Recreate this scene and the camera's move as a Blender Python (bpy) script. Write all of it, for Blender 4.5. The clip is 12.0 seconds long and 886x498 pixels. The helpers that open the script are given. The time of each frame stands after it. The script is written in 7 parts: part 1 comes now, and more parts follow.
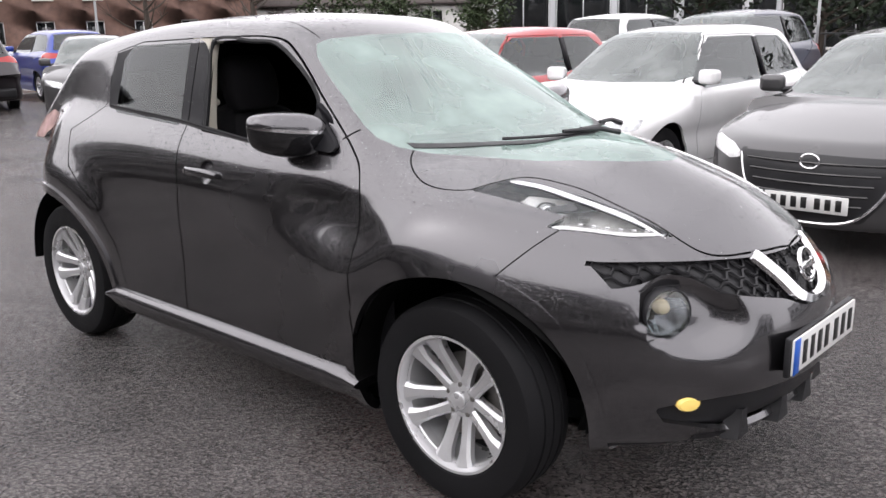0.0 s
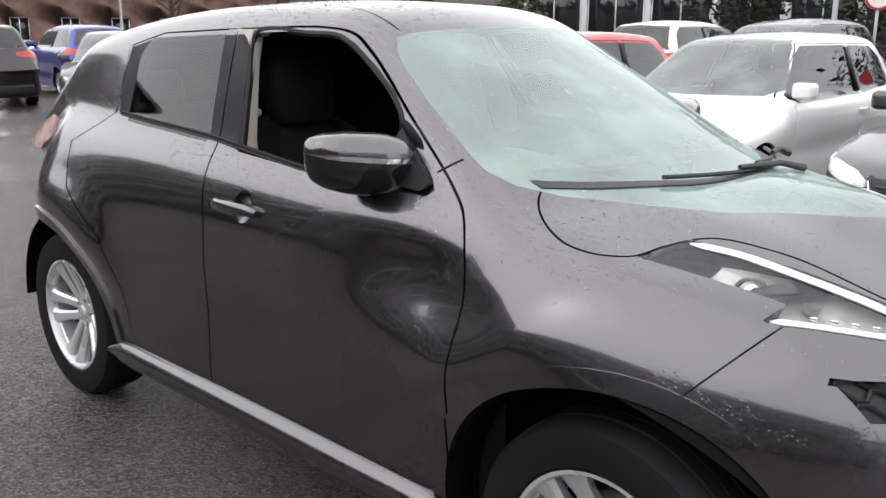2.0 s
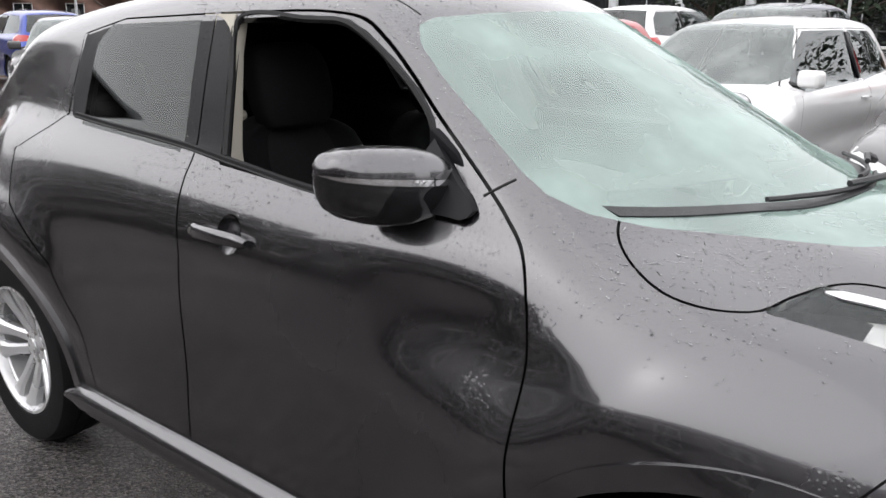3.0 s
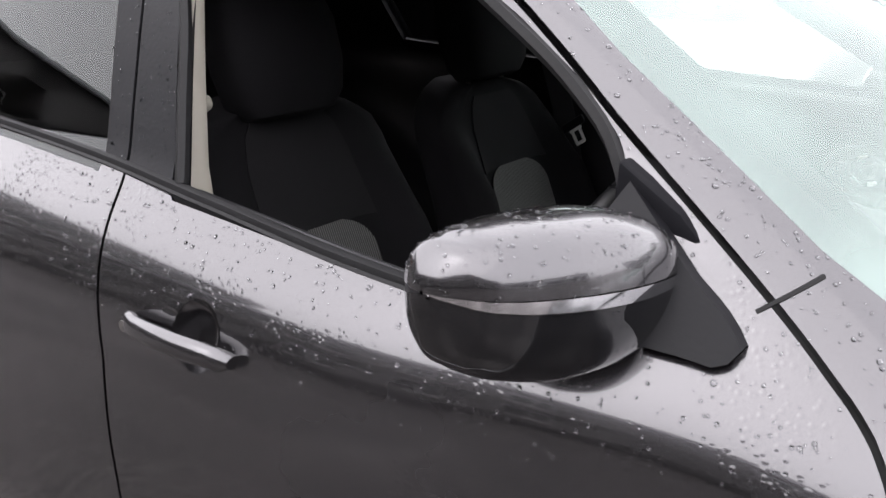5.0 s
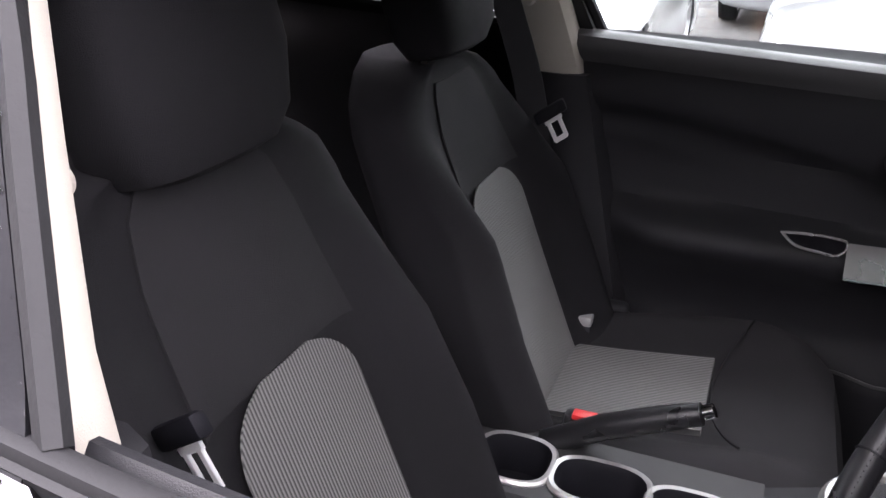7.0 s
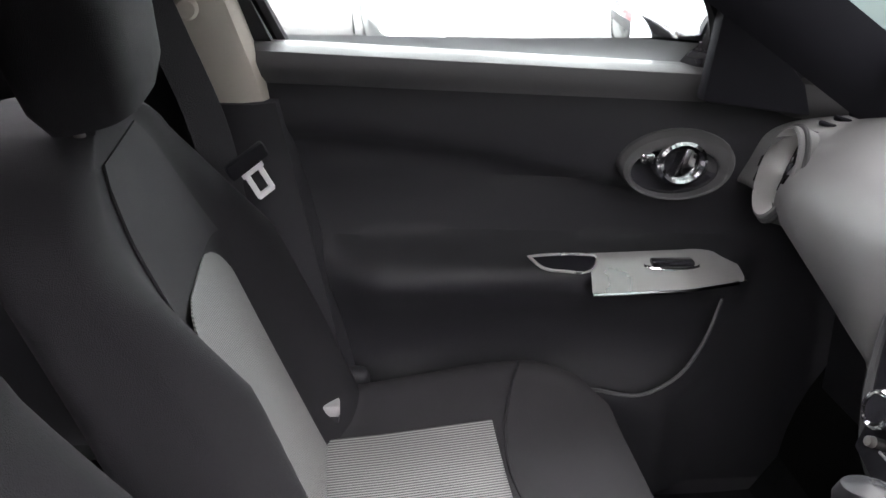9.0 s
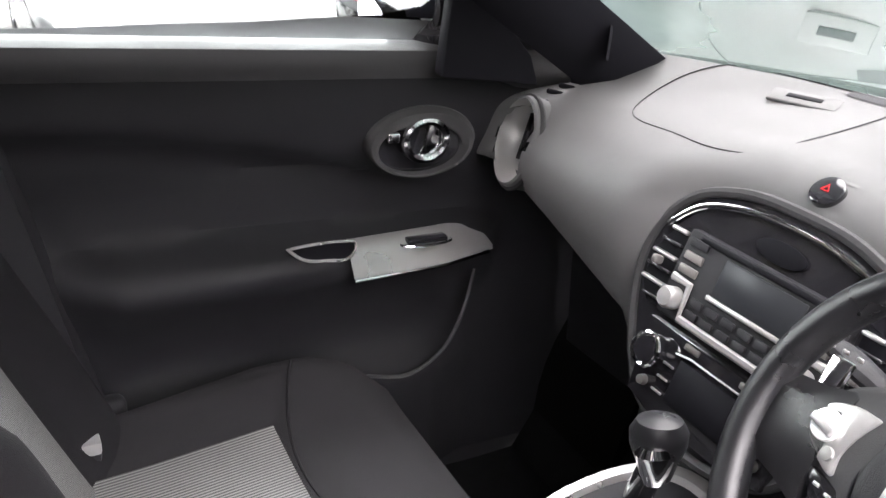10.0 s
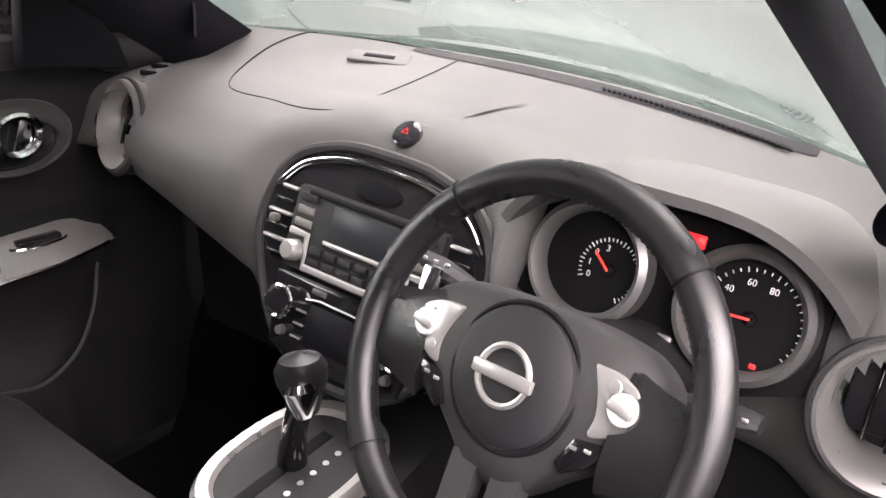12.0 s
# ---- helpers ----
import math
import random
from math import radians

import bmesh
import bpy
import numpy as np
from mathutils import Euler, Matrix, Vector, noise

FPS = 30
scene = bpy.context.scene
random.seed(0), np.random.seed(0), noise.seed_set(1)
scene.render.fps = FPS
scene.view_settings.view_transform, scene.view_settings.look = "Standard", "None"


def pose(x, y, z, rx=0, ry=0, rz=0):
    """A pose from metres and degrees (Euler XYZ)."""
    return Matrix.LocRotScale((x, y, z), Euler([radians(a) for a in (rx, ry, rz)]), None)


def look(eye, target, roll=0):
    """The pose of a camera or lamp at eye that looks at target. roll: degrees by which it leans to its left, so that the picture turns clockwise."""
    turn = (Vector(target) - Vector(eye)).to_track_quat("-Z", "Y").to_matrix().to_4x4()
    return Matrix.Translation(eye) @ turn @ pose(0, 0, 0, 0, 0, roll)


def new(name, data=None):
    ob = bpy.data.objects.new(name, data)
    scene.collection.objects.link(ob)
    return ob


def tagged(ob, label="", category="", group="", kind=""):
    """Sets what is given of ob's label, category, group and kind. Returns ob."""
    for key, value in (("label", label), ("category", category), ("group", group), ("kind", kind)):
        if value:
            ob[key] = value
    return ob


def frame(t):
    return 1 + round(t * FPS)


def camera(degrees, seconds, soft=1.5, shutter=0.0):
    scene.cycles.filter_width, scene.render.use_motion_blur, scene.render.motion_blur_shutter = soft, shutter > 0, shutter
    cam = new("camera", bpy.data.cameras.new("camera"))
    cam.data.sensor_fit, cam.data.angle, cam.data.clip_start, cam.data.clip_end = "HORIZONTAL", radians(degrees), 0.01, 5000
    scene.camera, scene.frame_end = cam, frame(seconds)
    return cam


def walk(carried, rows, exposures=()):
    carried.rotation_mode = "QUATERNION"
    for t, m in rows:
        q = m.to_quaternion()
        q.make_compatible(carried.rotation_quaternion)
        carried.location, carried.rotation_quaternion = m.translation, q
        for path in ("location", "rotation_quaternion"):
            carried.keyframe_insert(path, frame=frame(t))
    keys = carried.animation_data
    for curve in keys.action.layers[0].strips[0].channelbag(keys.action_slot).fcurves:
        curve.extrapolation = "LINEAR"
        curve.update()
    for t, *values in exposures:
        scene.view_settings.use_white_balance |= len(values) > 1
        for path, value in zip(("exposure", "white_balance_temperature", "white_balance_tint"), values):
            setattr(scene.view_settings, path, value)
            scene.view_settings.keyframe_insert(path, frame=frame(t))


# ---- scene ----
cam = camera(53.5, 12.0)

PATH = [
    (0, (1.72, -2.702, 1.489), (0.412, -1.271, 0.999), -1.1),
    (0.5, (1.508, -2.617, 1.491), (0.218, -1.168, 1.004), -1.2),
    (1, (1.322, -2.505, 1.474), (-0.008, -1.097, 0.974), -0.7),
    (1.5, (1.116, -2.358, 1.466), (-0.247, -0.972, 0.994), 0.1),
    (2, (0.902, -2.229, 1.453), (-0.436, -0.822, 0.974), 0.2),
    (2.5, (0.645, -2.122, 1.466), (-0.643, -0.673, 0.975), -0.1),
    (2.7, (0.57, -2.073, 1.451), (-0.711, -0.619, 0.955), -0.0),
    (4.5, (-0.21, -1.563, 1.463), (-1.397, -0.081, 0.835), 0.1),
    (5, (-0.378, -1.453, 1.434), (-1.505, 0.066, 0.784), 0.4),
    (5.5, (-0.561, -1.307, 1.43), (-1.649, 0.228, 0.751), 0.9),
    (6, (-0.711, -1.198, 1.413), (-1.704, 0.373, 0.675), 1.9),
    (6.5, (-0.914, -1.094, 1.398), (-1.715, 0.571, 0.632), 2.5),
    (6.7, (-0.979, -1.061, 1.396), (-1.712, 0.633, 0.627), 2.5),
    (8.3, (-1.313, -0.701, 1.438), (-1.402, 1.091, 0.555), 3.0),
    (8.5, (-1.328, -0.674, 1.435), (-1.305, 1.124, 0.558), 3.6),
    (9, (-1.318, -0.631, 1.413), (-1.058, 1.166, 0.576), 3.2),
    (9.5, (-1.346, -0.592, 1.386), (-0.776, 1.138, 0.56), 3.5),
    (10, (-1.387, -0.571, 1.385), (-0.495, 1.026, 0.575), 4.8),
    (10.5, (-1.403, -0.566, 1.383), (-0.261, 0.876, 0.597), 4.7),
    (11, (-1.405, -0.578, 1.386), (-0.052, 0.675, 0.612), 4.7),
    (11.5, (-1.412, -0.606, 1.389), (0.061, 0.509, 0.623), 5.0),
    (12, (-1.423, -0.638, 1.392), (0.08, 0.421, 0.605), 5.0),
]
EXPOSURES = [
    (0.0, 0.25, 6500, 14), (2.5, 0.2, 6500, 10), (4.4, 0.5, 6450, 11), (5.2, 0.85, 6450, 16), (6.0, 1.2, 6400, 22), (6.5, 2.25, 6400, 25),
    (6.8, 2.5, 6400, 24), (8.2, 3.5, 6450, 16), (9.5, 3.75, 6550, 16), (10.5, 3.7, 6700, 20), (11.3, 3.55, 6950, 22), (12.0, 3.5, 7000, 22),
]
walk(cam, [(t, look(eye, target, roll)) for t, eye, target, roll in PATH], EXPOSURES)

# ---- light: a flat grey overcast sky and a wide weak sun ----
world = bpy.data.worlds.new("overcast_sky")
scene.world = world
world.use_nodes = True
_n, _l = world.node_tree.nodes, world.node_tree.links
_n.clear()
_out = _n.new("ShaderNodeOutputWorld")
_bg = _n.new("ShaderNodeBackground")
_sky = _n.new("ShaderNodeTexSky")
_sky.sky_type, _sky.sun_disc = "NISHITA", False
_sky.sun_elevation, _sky.sun_rotation = radians(48), radians(200)
_sky.air_density, _sky.dust_density = 1.0, 4.0
_grey = _n.new("ShaderNodeHueSaturation")
_grey.inputs["Saturation"].default_value = 0.12
_mix = _n.new("ShaderNodeMixRGB")
_mix.inputs["Fac"].default_value = 0.82
_mix.inputs["Color2"].default_value = (11.5, 11.4, 11.7, 1)
_l.new(_sky.outputs[0], _grey.inputs["Color"])
_l.new(_grey.outputs[0], _mix.inputs["Color1"])
_l.new(_mix.outputs[0], _bg.inputs["Color"])
_bg.inputs["Strength"].default_value = 0.15
_l.new(_bg.outputs[0], _out.inputs["Surface"])
_sun = bpy.data.lights.new("sun", "SUN")
_sun.energy, _sun.angle, _sun.color = 0.5, radians(110), (1.0, 0.97, 0.93)
sun = new("sun", _sun)
sun.matrix_world = look((0, 0, 20), (7, 17, 0))


# ---- materials ----
def mat(name, base, rough=0.5, metal=0.0, vary=0.15, scale=6.0, fine=0.0, fine_scale=200.0, coat=0.0, spec=0.5,
        rough_vary=0.1, emit=None, emit_strength=1.0, trans=0.0, alpha=1.0, random_tint=0.0, tint=None):
    """A surface with colour and gloss that vary at a coarse and a fine scale, and a fine relief."""
    m = bpy.data.materials.new(name)
    m.use_nodes = True
    n, l = m.node_tree.nodes, m.node_tree.links
    b = n["Principled BSDF"]
    co = n.new("ShaderNodeTexCoord")
    big = n.new("ShaderNodeTexNoise")
    big.inputs["Scale"].default_value, big.inputs["Detail"].default_value = scale, 5
    l.new(co.outputs["Object"], big.inputs["Vector"])
    small = n.new("ShaderNodeTexNoise")
    small.inputs["Scale"].default_value, small.inputs["Detail"].default_value = fine_scale, 2
    l.new(co.outputs["Object"], small.inputs["Vector"])
    ramp = n.new("ShaderNodeMapRange")
    ramp.inputs["To Min"].default_value, ramp.inputs["To Max"].default_value = 1 - vary, 1 + vary
    ramp.inputs["From Min"].default_value, ramp.inputs["From Max"].default_value = 0.3, 0.7
    l.new(big.outputs["Fac"], ramp.inputs["Value"])
    mul = n.new("ShaderNodeMixRGB")
    mul.blend_type, mul.inputs["Fac"].default_value = "MULTIPLY", 1
    mul.inputs["Color1"].default_value = (*base, 1)
    l.new(ramp.outputs[0], mul.inputs["Color2"])
    col = mul
    if random_tint:
        info = n.new("ShaderNodeObjectInfo")
        r2 = n.new("ShaderNodeMapRange")
        r2.inputs["To Min"].default_value, r2.inputs["To Max"].default_value = 1 - random_tint, 1 + random_tint
        l.new(info.outputs["Random"], r2.inputs["Value"])
        mul2 = n.new("ShaderNodeMixRGB")
        mul2.blend_type, mul2.inputs["Fac"].default_value = "MULTIPLY", 1
        l.new(mul.outputs[0], mul2.inputs["Color1"])
        l.new(r2.outputs[0], mul2.inputs["Color2"])
        col = mul2
    l.new(col.outputs[0], b.inputs["Base Color"])
    rr = n.new("ShaderNodeMapRange")
    rr.inputs["To Min"].default_value, rr.inputs["To Max"].default_value = max(0.0, rough - rough_vary), min(1.0, rough + rough_vary)
    rr.inputs["From Min"].default_value, rr.inputs["From Max"].default_value = 0.3, 0.7
    l.new(big.outputs["Fac"], rr.inputs["Value"])
    l.new(rr.outputs[0], b.inputs["Roughness"])
    b.inputs["Metallic"].default_value = metal
    b.inputs["Coat Weight"].default_value = coat
    b.inputs["Coat Roughness"].default_value = 0.04
    b.inputs["Specular IOR Level"].default_value = spec
    b.inputs["Transmission Weight"].default_value = trans
    b.inputs["Alpha"].default_value = alpha
    if fine:
        bump = n.new("ShaderNodeBump")
        bump.inputs["Strength"].default_value, bump.inputs["Distance"].default_value = fine, 0.002
        l.new(small.outputs["Fac"], bump.inputs["Height"])
        l.new(bump.outputs[0], b.inputs["Normal"])
    if emit:
        b.inputs["Emission Color"].default_value = (*emit, 1)
        b.inputs["Emission Strength"].default_value = emit_strength
    return m


def paint(name, base, metal=0.0, rough=0.35, flake=0.08, wet=0.35):
    """Car paint under a clear coat, beaded with rain: the beads are small domes in the coat's relief."""
    m = mat(name, base, rough, metal, 0.05, 2.0, coat=1.0, rough_vary=0.03)
    n, l = m.node_tree.nodes, m.node_tree.links
    b = n["Principled BSDF"]
    co = n.new("ShaderNodeTexCoord")
    vor = n.new("ShaderNodeTexVoronoi")
    vor.inputs["Scale"].default_value = 110
    l.new(co.outputs["Object"], vor.inputs["Vector"])
    dome = n.new("ShaderNodeMapRange")
    dome.inputs["From Min"].default_value, dome.inputs["From Max"].default_value = 0.1, 0.42
    dome.inputs["To Min"].default_value, dome.inputs["To Max"].default_value = 1, 0
    l.new(vor.outputs["Distance"], dome.inputs["Value"])
    patch = n.new("ShaderNodeTexNoise")
    patch.inputs["Scale"].default_value, patch.inputs["Detail"].default_value = 9, 3
    l.new(co.outputs["Object"], patch.inputs["Vector"])
    gate = n.new("ShaderNodeMapRange")
    gate.inputs["From Min"].default_value, gate.inputs["From Max"].default_value = 0.48, 0.62
    l.new(patch.outputs["Fac"], gate.inputs["Value"])
    mul = n.new("ShaderNodeMath")
    mul.operation = "MULTIPLY"
    l.new(dome.outputs[0], mul.inputs[0])
    l.new(gate.outputs[0], mul.inputs[1])
    bump = n.new("ShaderNodeBump")
    bump.inputs["Strength"].default_value, bump.inputs["Distance"].default_value = wet, 0.0012
    l.new(mul.outputs[0], bump.inputs["Height"])
    l.new(bump.outputs[0], b.inputs["Coat Normal"])
    return m


def hazy_glass(name, tint, haze, amount, ior=1.7):
    """Glass whose pale scattering film stands for rain, mist and the reflected sky."""
    m = glass(name, tint, 0.02, ior)
    n, l = m.node_tree.nodes, m.node_tree.links
    out = n["Material Output"]
    src = out.inputs["Surface"].links[0].from_socket
    dif, trl, both, mx, no = (n.new("ShaderNodeBsdfDiffuse"), n.new("ShaderNodeBsdfTranslucent"), n.new("ShaderNodeMixShader"), n.new("ShaderNodeMixShader"), n.new("ShaderNodeTexNoise"))
    dif.inputs["Color"].default_value = trl.inputs["Color"].default_value = (*haze, 1)
    both.inputs[0].default_value = 0.07
    l.new(dif.outputs[0], both.inputs[1])
    l.new(trl.outputs[0], both.inputs[2])
    co = n.new("ShaderNodeTexCoord")
    l.new(co.outputs["Object"], no.inputs["Vector"])
    no.inputs["Scale"].default_value, no.inputs["Detail"].default_value = 3.5, 4
    mr = n.new("ShaderNodeMapRange")
    mr.inputs["From Min"].default_value, mr.inputs["From Max"].default_value = 0.3, 0.7
    mr.inputs["To Min"].default_value, mr.inputs["To Max"].default_value = amount * 0.6, amount * 1.4
    l.new(no.outputs["Fac"], mr.inputs["Value"])
    l.new(mr.outputs[0], mx.inputs[0])
    l.new(src, mx.inputs[1])
    l.new(both.outputs[0], mx.inputs[2])
    l.new(mx.outputs[0], out.inputs["Surface"])
    return m


def glass(name, tint, rough=0.0, ior=1.55):
    """Thin window glass: clear with a tint, and a real reflection."""
    m = bpy.data.materials.new(name)
    m.use_nodes = True
    n, l = m.node_tree.nodes, m.node_tree.links
    n.remove(n["Principled BSDF"])
    tr, gl, mx, fr = (n.new("ShaderNodeBsdfTransparent"), n.new("ShaderNodeBsdfGlossy"), n.new("ShaderNodeMixShader"), n.new("ShaderNodeFresnel"))
    tr.inputs["Color"].default_value = (*tint, 1)
    gl.inputs["Roughness"].default_value = rough
    gl.inputs["Color"].default_value = (0.92, 0.95, 0.95, 1)
    fr.inputs["IOR"].default_value = ior
    l.new(fr.outputs[0], mx.inputs[0])
    l.new(tr.outputs[0], mx.inputs[1])
    l.new(gl.outputs[0], mx.inputs[2])
    l.new(mx.outputs[0], n["Material Output"].inputs["Surface"])
    return m


PAINT = paint("gunmetal_paint", (0.086, 0.083, 0.089), 0.95, 0.25)
PAINT.node_tree.nodes["Principled BSDF"].inputs["Coat Roughness"].default_value = 0.07
PAINT.node_tree.nodes["Principled BSDF"].inputs["Coat IOR"].default_value = 1.88
WHITE = paint("white_paint", (0.82, 0.82, 0.82), 0.0, 0.4)
RED = paint("red_paint", (0.42, 0.018, 0.022), 0.2, 0.4)
BLUE = paint("blue_paint", (0.018, 0.045, 0.30), 0.4, 0.35)
BLACKP = paint("dark_brown_paint", (0.022, 0.017, 0.020), 0.3, 0.35)
SILVER = paint("silver_paint", (0.42, 0.43, 0.45), 0.7, 0.35)
GREYP = paint("dark_grey_paint", (0.075, 0.074, 0.076), 0.5, 0.36)
SLATE = paint("slate_blue_paint", (0.075, 0.085, 0.125), 0.5, 0.36)
BLACK = mat("black_plastic", (0.016, 0.016, 0.018), 0.45, fine=0.25, fine_scale=900)
GLOSS = mat("gloss_black", (0.008, 0.008, 0.009), 0.12, vary=0.05, coat=0.6)
PILLAR = mat("pillar_black", (0.010, 0.010, 0.012), 0.45, vary=0.15, fine=0.15, fine_scale=120, spec=0.2)
WELL = mat("wheel_well_felt", (0.006, 0.006, 0.006), 0.95, vary=0.2, spec=0.05)
RUBBER = mat("tyre_rubber", (0.007, 0.007, 0.008), 0.75, vary=0.25, fine=0.4, fine_scale=300, spec=0.25)
SEAL = mat("rubber_seal", (0.014, 0.014, 0.015), 0.6, fine=0.2, spec=0.3)
WARM = mat("warm_bulb", (0.9, 0.75, 0.5), 0.2, 0.2, vary=0.2, scale=30, coat=1.0)
ALLOY = mat("alloy", (0.72, 0.72, 0.73), 0.30, 0.6, vary=0.06)
BRIGHT = mat("bright_metal", (0.78, 0.78, 0.78), 0.30, 0.35, vary=0.05)
CHROME = mat("chrome", (0.86, 0.86, 0.87), 0.08, 1.0, vary=0.03, rough_vary=0.03)
SATIN = mat("satin_silver", (0.46, 0.46, 0.45), 0.34, 0.75, vary=0.05)
STEEL = mat("brake_steel", (0.20, 0.19, 0.18), 0.5, 0.8)
GLASS = glass("window_glass", (0.80, 0.90, 0.86))
# The greenish haze also paints in the sky reflected by the windscreen.
SCREEN_GLASS = hazy_glass("sky_hazed_windscreen", (0.92, 0.94, 0.91), (0.68, 0.90, 0.82), 0.27, 2.2)
CAR_GLASS = glass("tinted_glass", (0.45, 0.50, 0.49), 0.0, 1.8)
PRIVACY = glass("privacy_glass", (0.58, 0.58, 0.59))
LENS = glass("lamp_lens", (0.93, 0.95, 0.96))
AMBER = mat("amber_lens", (0.75, 0.52, 0.12), 0.15, vary=0.1, coat=0.8, emit=(1.0, 0.75, 0.25), emit_strength=0.35)
TAILRED = mat("tail_lens", (0.45, 0.015, 0.015), 0.15, vary=0.1, coat=0.8)
TAILCLEAR = mat("tail_lens_pale", (0.62, 0.42, 0.40), 0.15, vary=0.4, scale=14, coat=1.0)
REFLECTOR = mat("lamp_reflector", (0.80, 0.78, 0.75), 0.20, 0.3, vary=0.35, scale=28, coat=0.5)
LAMP_WHITE = mat("light_strip", (0.80, 0.80, 0.80), 0.2, vary=0.2, scale=60, coat=1.0)
WATER = mat("rain_water", (0.95, 0.96, 0.97), 0.02, vary=0.0, rough_vary=0.0, trans=1.0)
WATER.node_tree.nodes["Principled BSDF"].inputs["IOR"].default_value = 1.33
PLATE_W = mat("plate_white", (0.80, 0.80, 0.78), 0.4, vary=0.04)
PLATE_Y = mat("plate_yellow", (0.80, 0.55, 0.05), 0.4, vary=0.04)
PLATE_B = mat("plate_blue", (0.02, 0.12, 0.55), 0.4, vary=0.04)
INK = mat("ink_black", (0.012, 0.012, 0.012), 0.5)
MIRROR = mat("mirror_glass", (0.9, 0.9, 0.9), 0.02, 1.0, vary=0.0, rough_vary=0.0)


# ---- building helpers ----
def finish(bm, name, material, smooth=True):
    me = bpy.data.meshes.new(name)
    bm.normal_update()
    bm.to_mesh(me)
    bm.free()
    me.materials.append(material)
    if smooth:
        me.polygons.foreach_set("use_smooth", [True] * len(me.polygons))
    return me


def sharpen(bm, degrees=35):
    bm.normal_update()
    c = math.cos(radians(degrees))
    for e in bm.edges:
        if len(e.link_faces) == 2 and e.link_faces[0].normal.dot(e.link_faces[1].normal) < c:
            e.smooth = False
        if len(e.link_faces) == 1:
            e.smooth = False
    return bm


def part(name, bm, material, parent, label=""):
    """One mesh object under a thing or under a part."""
    sharpen(bm)
    ob = new(name, finish(bm, name, material))
    ob.parent = parent
    return tagged(ob, label)


def thing(name, label, category, m=None, group="", kind=""):
    ob = new(name)
    ob.empty_display_size = 0.1
    if m is not None:
        ob.matrix_basis = m
    return tagged(ob, label, category, group, kind)


def single(name, bm, material, label, category, group="", kind="", m=None):
    sharpen(bm)
    ob = new(name, finish(bm, name, material))
    if m is not None:
        ob.matrix_basis = m
    return tagged(ob, label, category, group, kind)


def rbox(cx, cy, cz, sx, sy, sz, r=0.01, seg=2, m=None, bm=None):
    """A box with rounded edges; centre and full sizes."""
    own = bmesh.new()
    bmesh.ops.create_cube(own, size=1, matrix=Matrix.Diagonal((sx, sy, sz, 1)))
    if r > 0:
        bmesh.ops.bevel(own, geom=own.edges[:], offset=min(r, 0.49 * min(sx, sy, sz)), segments=seg, affect="EDGES", profile=0.5)
    bmesh.ops.transform(own, matrix=(m or Matrix()) @ Matrix.Translation((cx, cy, cz)) if m is None else m @ Matrix.Translation((cx, cy, cz)), verts=own.verts)
    return merge(bm, own)


def merge(bm, own):
    if bm is None:
        return own
    me = bpy.data.meshes.new("tmp")
    own.to_mesh(me)
    own.free()
    bm.from_mesh(me)
    bpy.data.meshes.remove(me)
    return bm


def loft(rings, closed=True, caps=True, bm=None):
    """A skin over rings of equal length."""
    bm = bm or bmesh.new()
    vs = [[bm.verts.new(p) for p in ring] for ring in rings]
    n = len(rings[0])
    for a, b in zip(vs, vs[1:]):
        for i in range(n if closed else n - 1):
            j = (i + 1) % n
            bm.faces.new((a[i], a[j], b[j], b[i]))
    if caps and closed:
        bm.faces.new(vs[0][::-1])
        bm.faces.new(vs[-1])
    return bm


def smooth_line(pts, n):
    """n points on a smooth curve through pts."""
    p = np.array(pts, float)
    s = np.r_[0, np.cumsum(np.linalg.norm(np.diff(p, axis=0), axis=1))]
    m = np.gradient(p, s, axis=0)
    xs = np.linspace(0, s[-1], n)
    i = np.clip(np.searchsorted(s, xs) - 1, 0, len(s) - 2)
    h = (s[i + 1] - s[i])[:, None]
    t = ((xs - s[i]) / (s[i + 1] - s[i]))[:, None]
    return (2*t**3-3*t*t+1)*p[i] + (t**3-2*t*t+t)*h*m[i] + (3*t*t-2*t**3)*p[i+1] + (t**3-t*t)*h*m[i+1]


def tube(pts, r, seg=8, closed=False, caps=True, flat=1.0, up=(0, 0, 1), bm=None):
    """A round (or, with flat, oval) bar along points; r one radius or one for each point."""
    p = [Vector(q) for q in pts]
    n = len(p)
    rs = [r] * n if isinstance(r, (int, float)) else list(r)
    rings = []
    for i in range(n):
        a = p[(i - 1) % n] if closed or i else p[0]
        b = p[(i + 1) % n] if closed or i < n - 1 else p[-1]
        d = (b - a).normalized()
        side = d.cross(Vector(up))
        side = side.normalized() if side.length > 1e-4 else d.orthogonal().normalized()
        top = side.cross(d)
        rings.append([p[i] + rs[i] * (math.cos(k) * side + flat * math.sin(k) * top) for k in np.linspace(0, 2 * math.pi, seg, endpoint=False)])
    if closed:
        rings.append(rings[0])
        own = loft(rings, True, False)
        bmesh.ops.remove_doubles(own, verts=own.verts, dist=1e-6)
        return merge(bm, own)
    return loft(rings, True, caps, bm)


def lathe(profile, seg=32, m=None, bm=None):
    """A turned shape: profile of (radius, height) about z, moved by m."""
    own = bmesh.new()
    rings = [[Vector((max(r, 1e-4) * math.cos(a), max(r, 1e-4) * math.sin(a), h)) for a in np.linspace(0, 2 * math.pi, seg, endpoint=False)] for r, h in profile]
    loft(rings, True, True, own)
    if m is not None:
        bmesh.ops.transform(own, matrix=m, verts=own.verts)
    bmesh.ops.recalc_face_normals(own, faces=own.faces)
    return merge(bm, own)


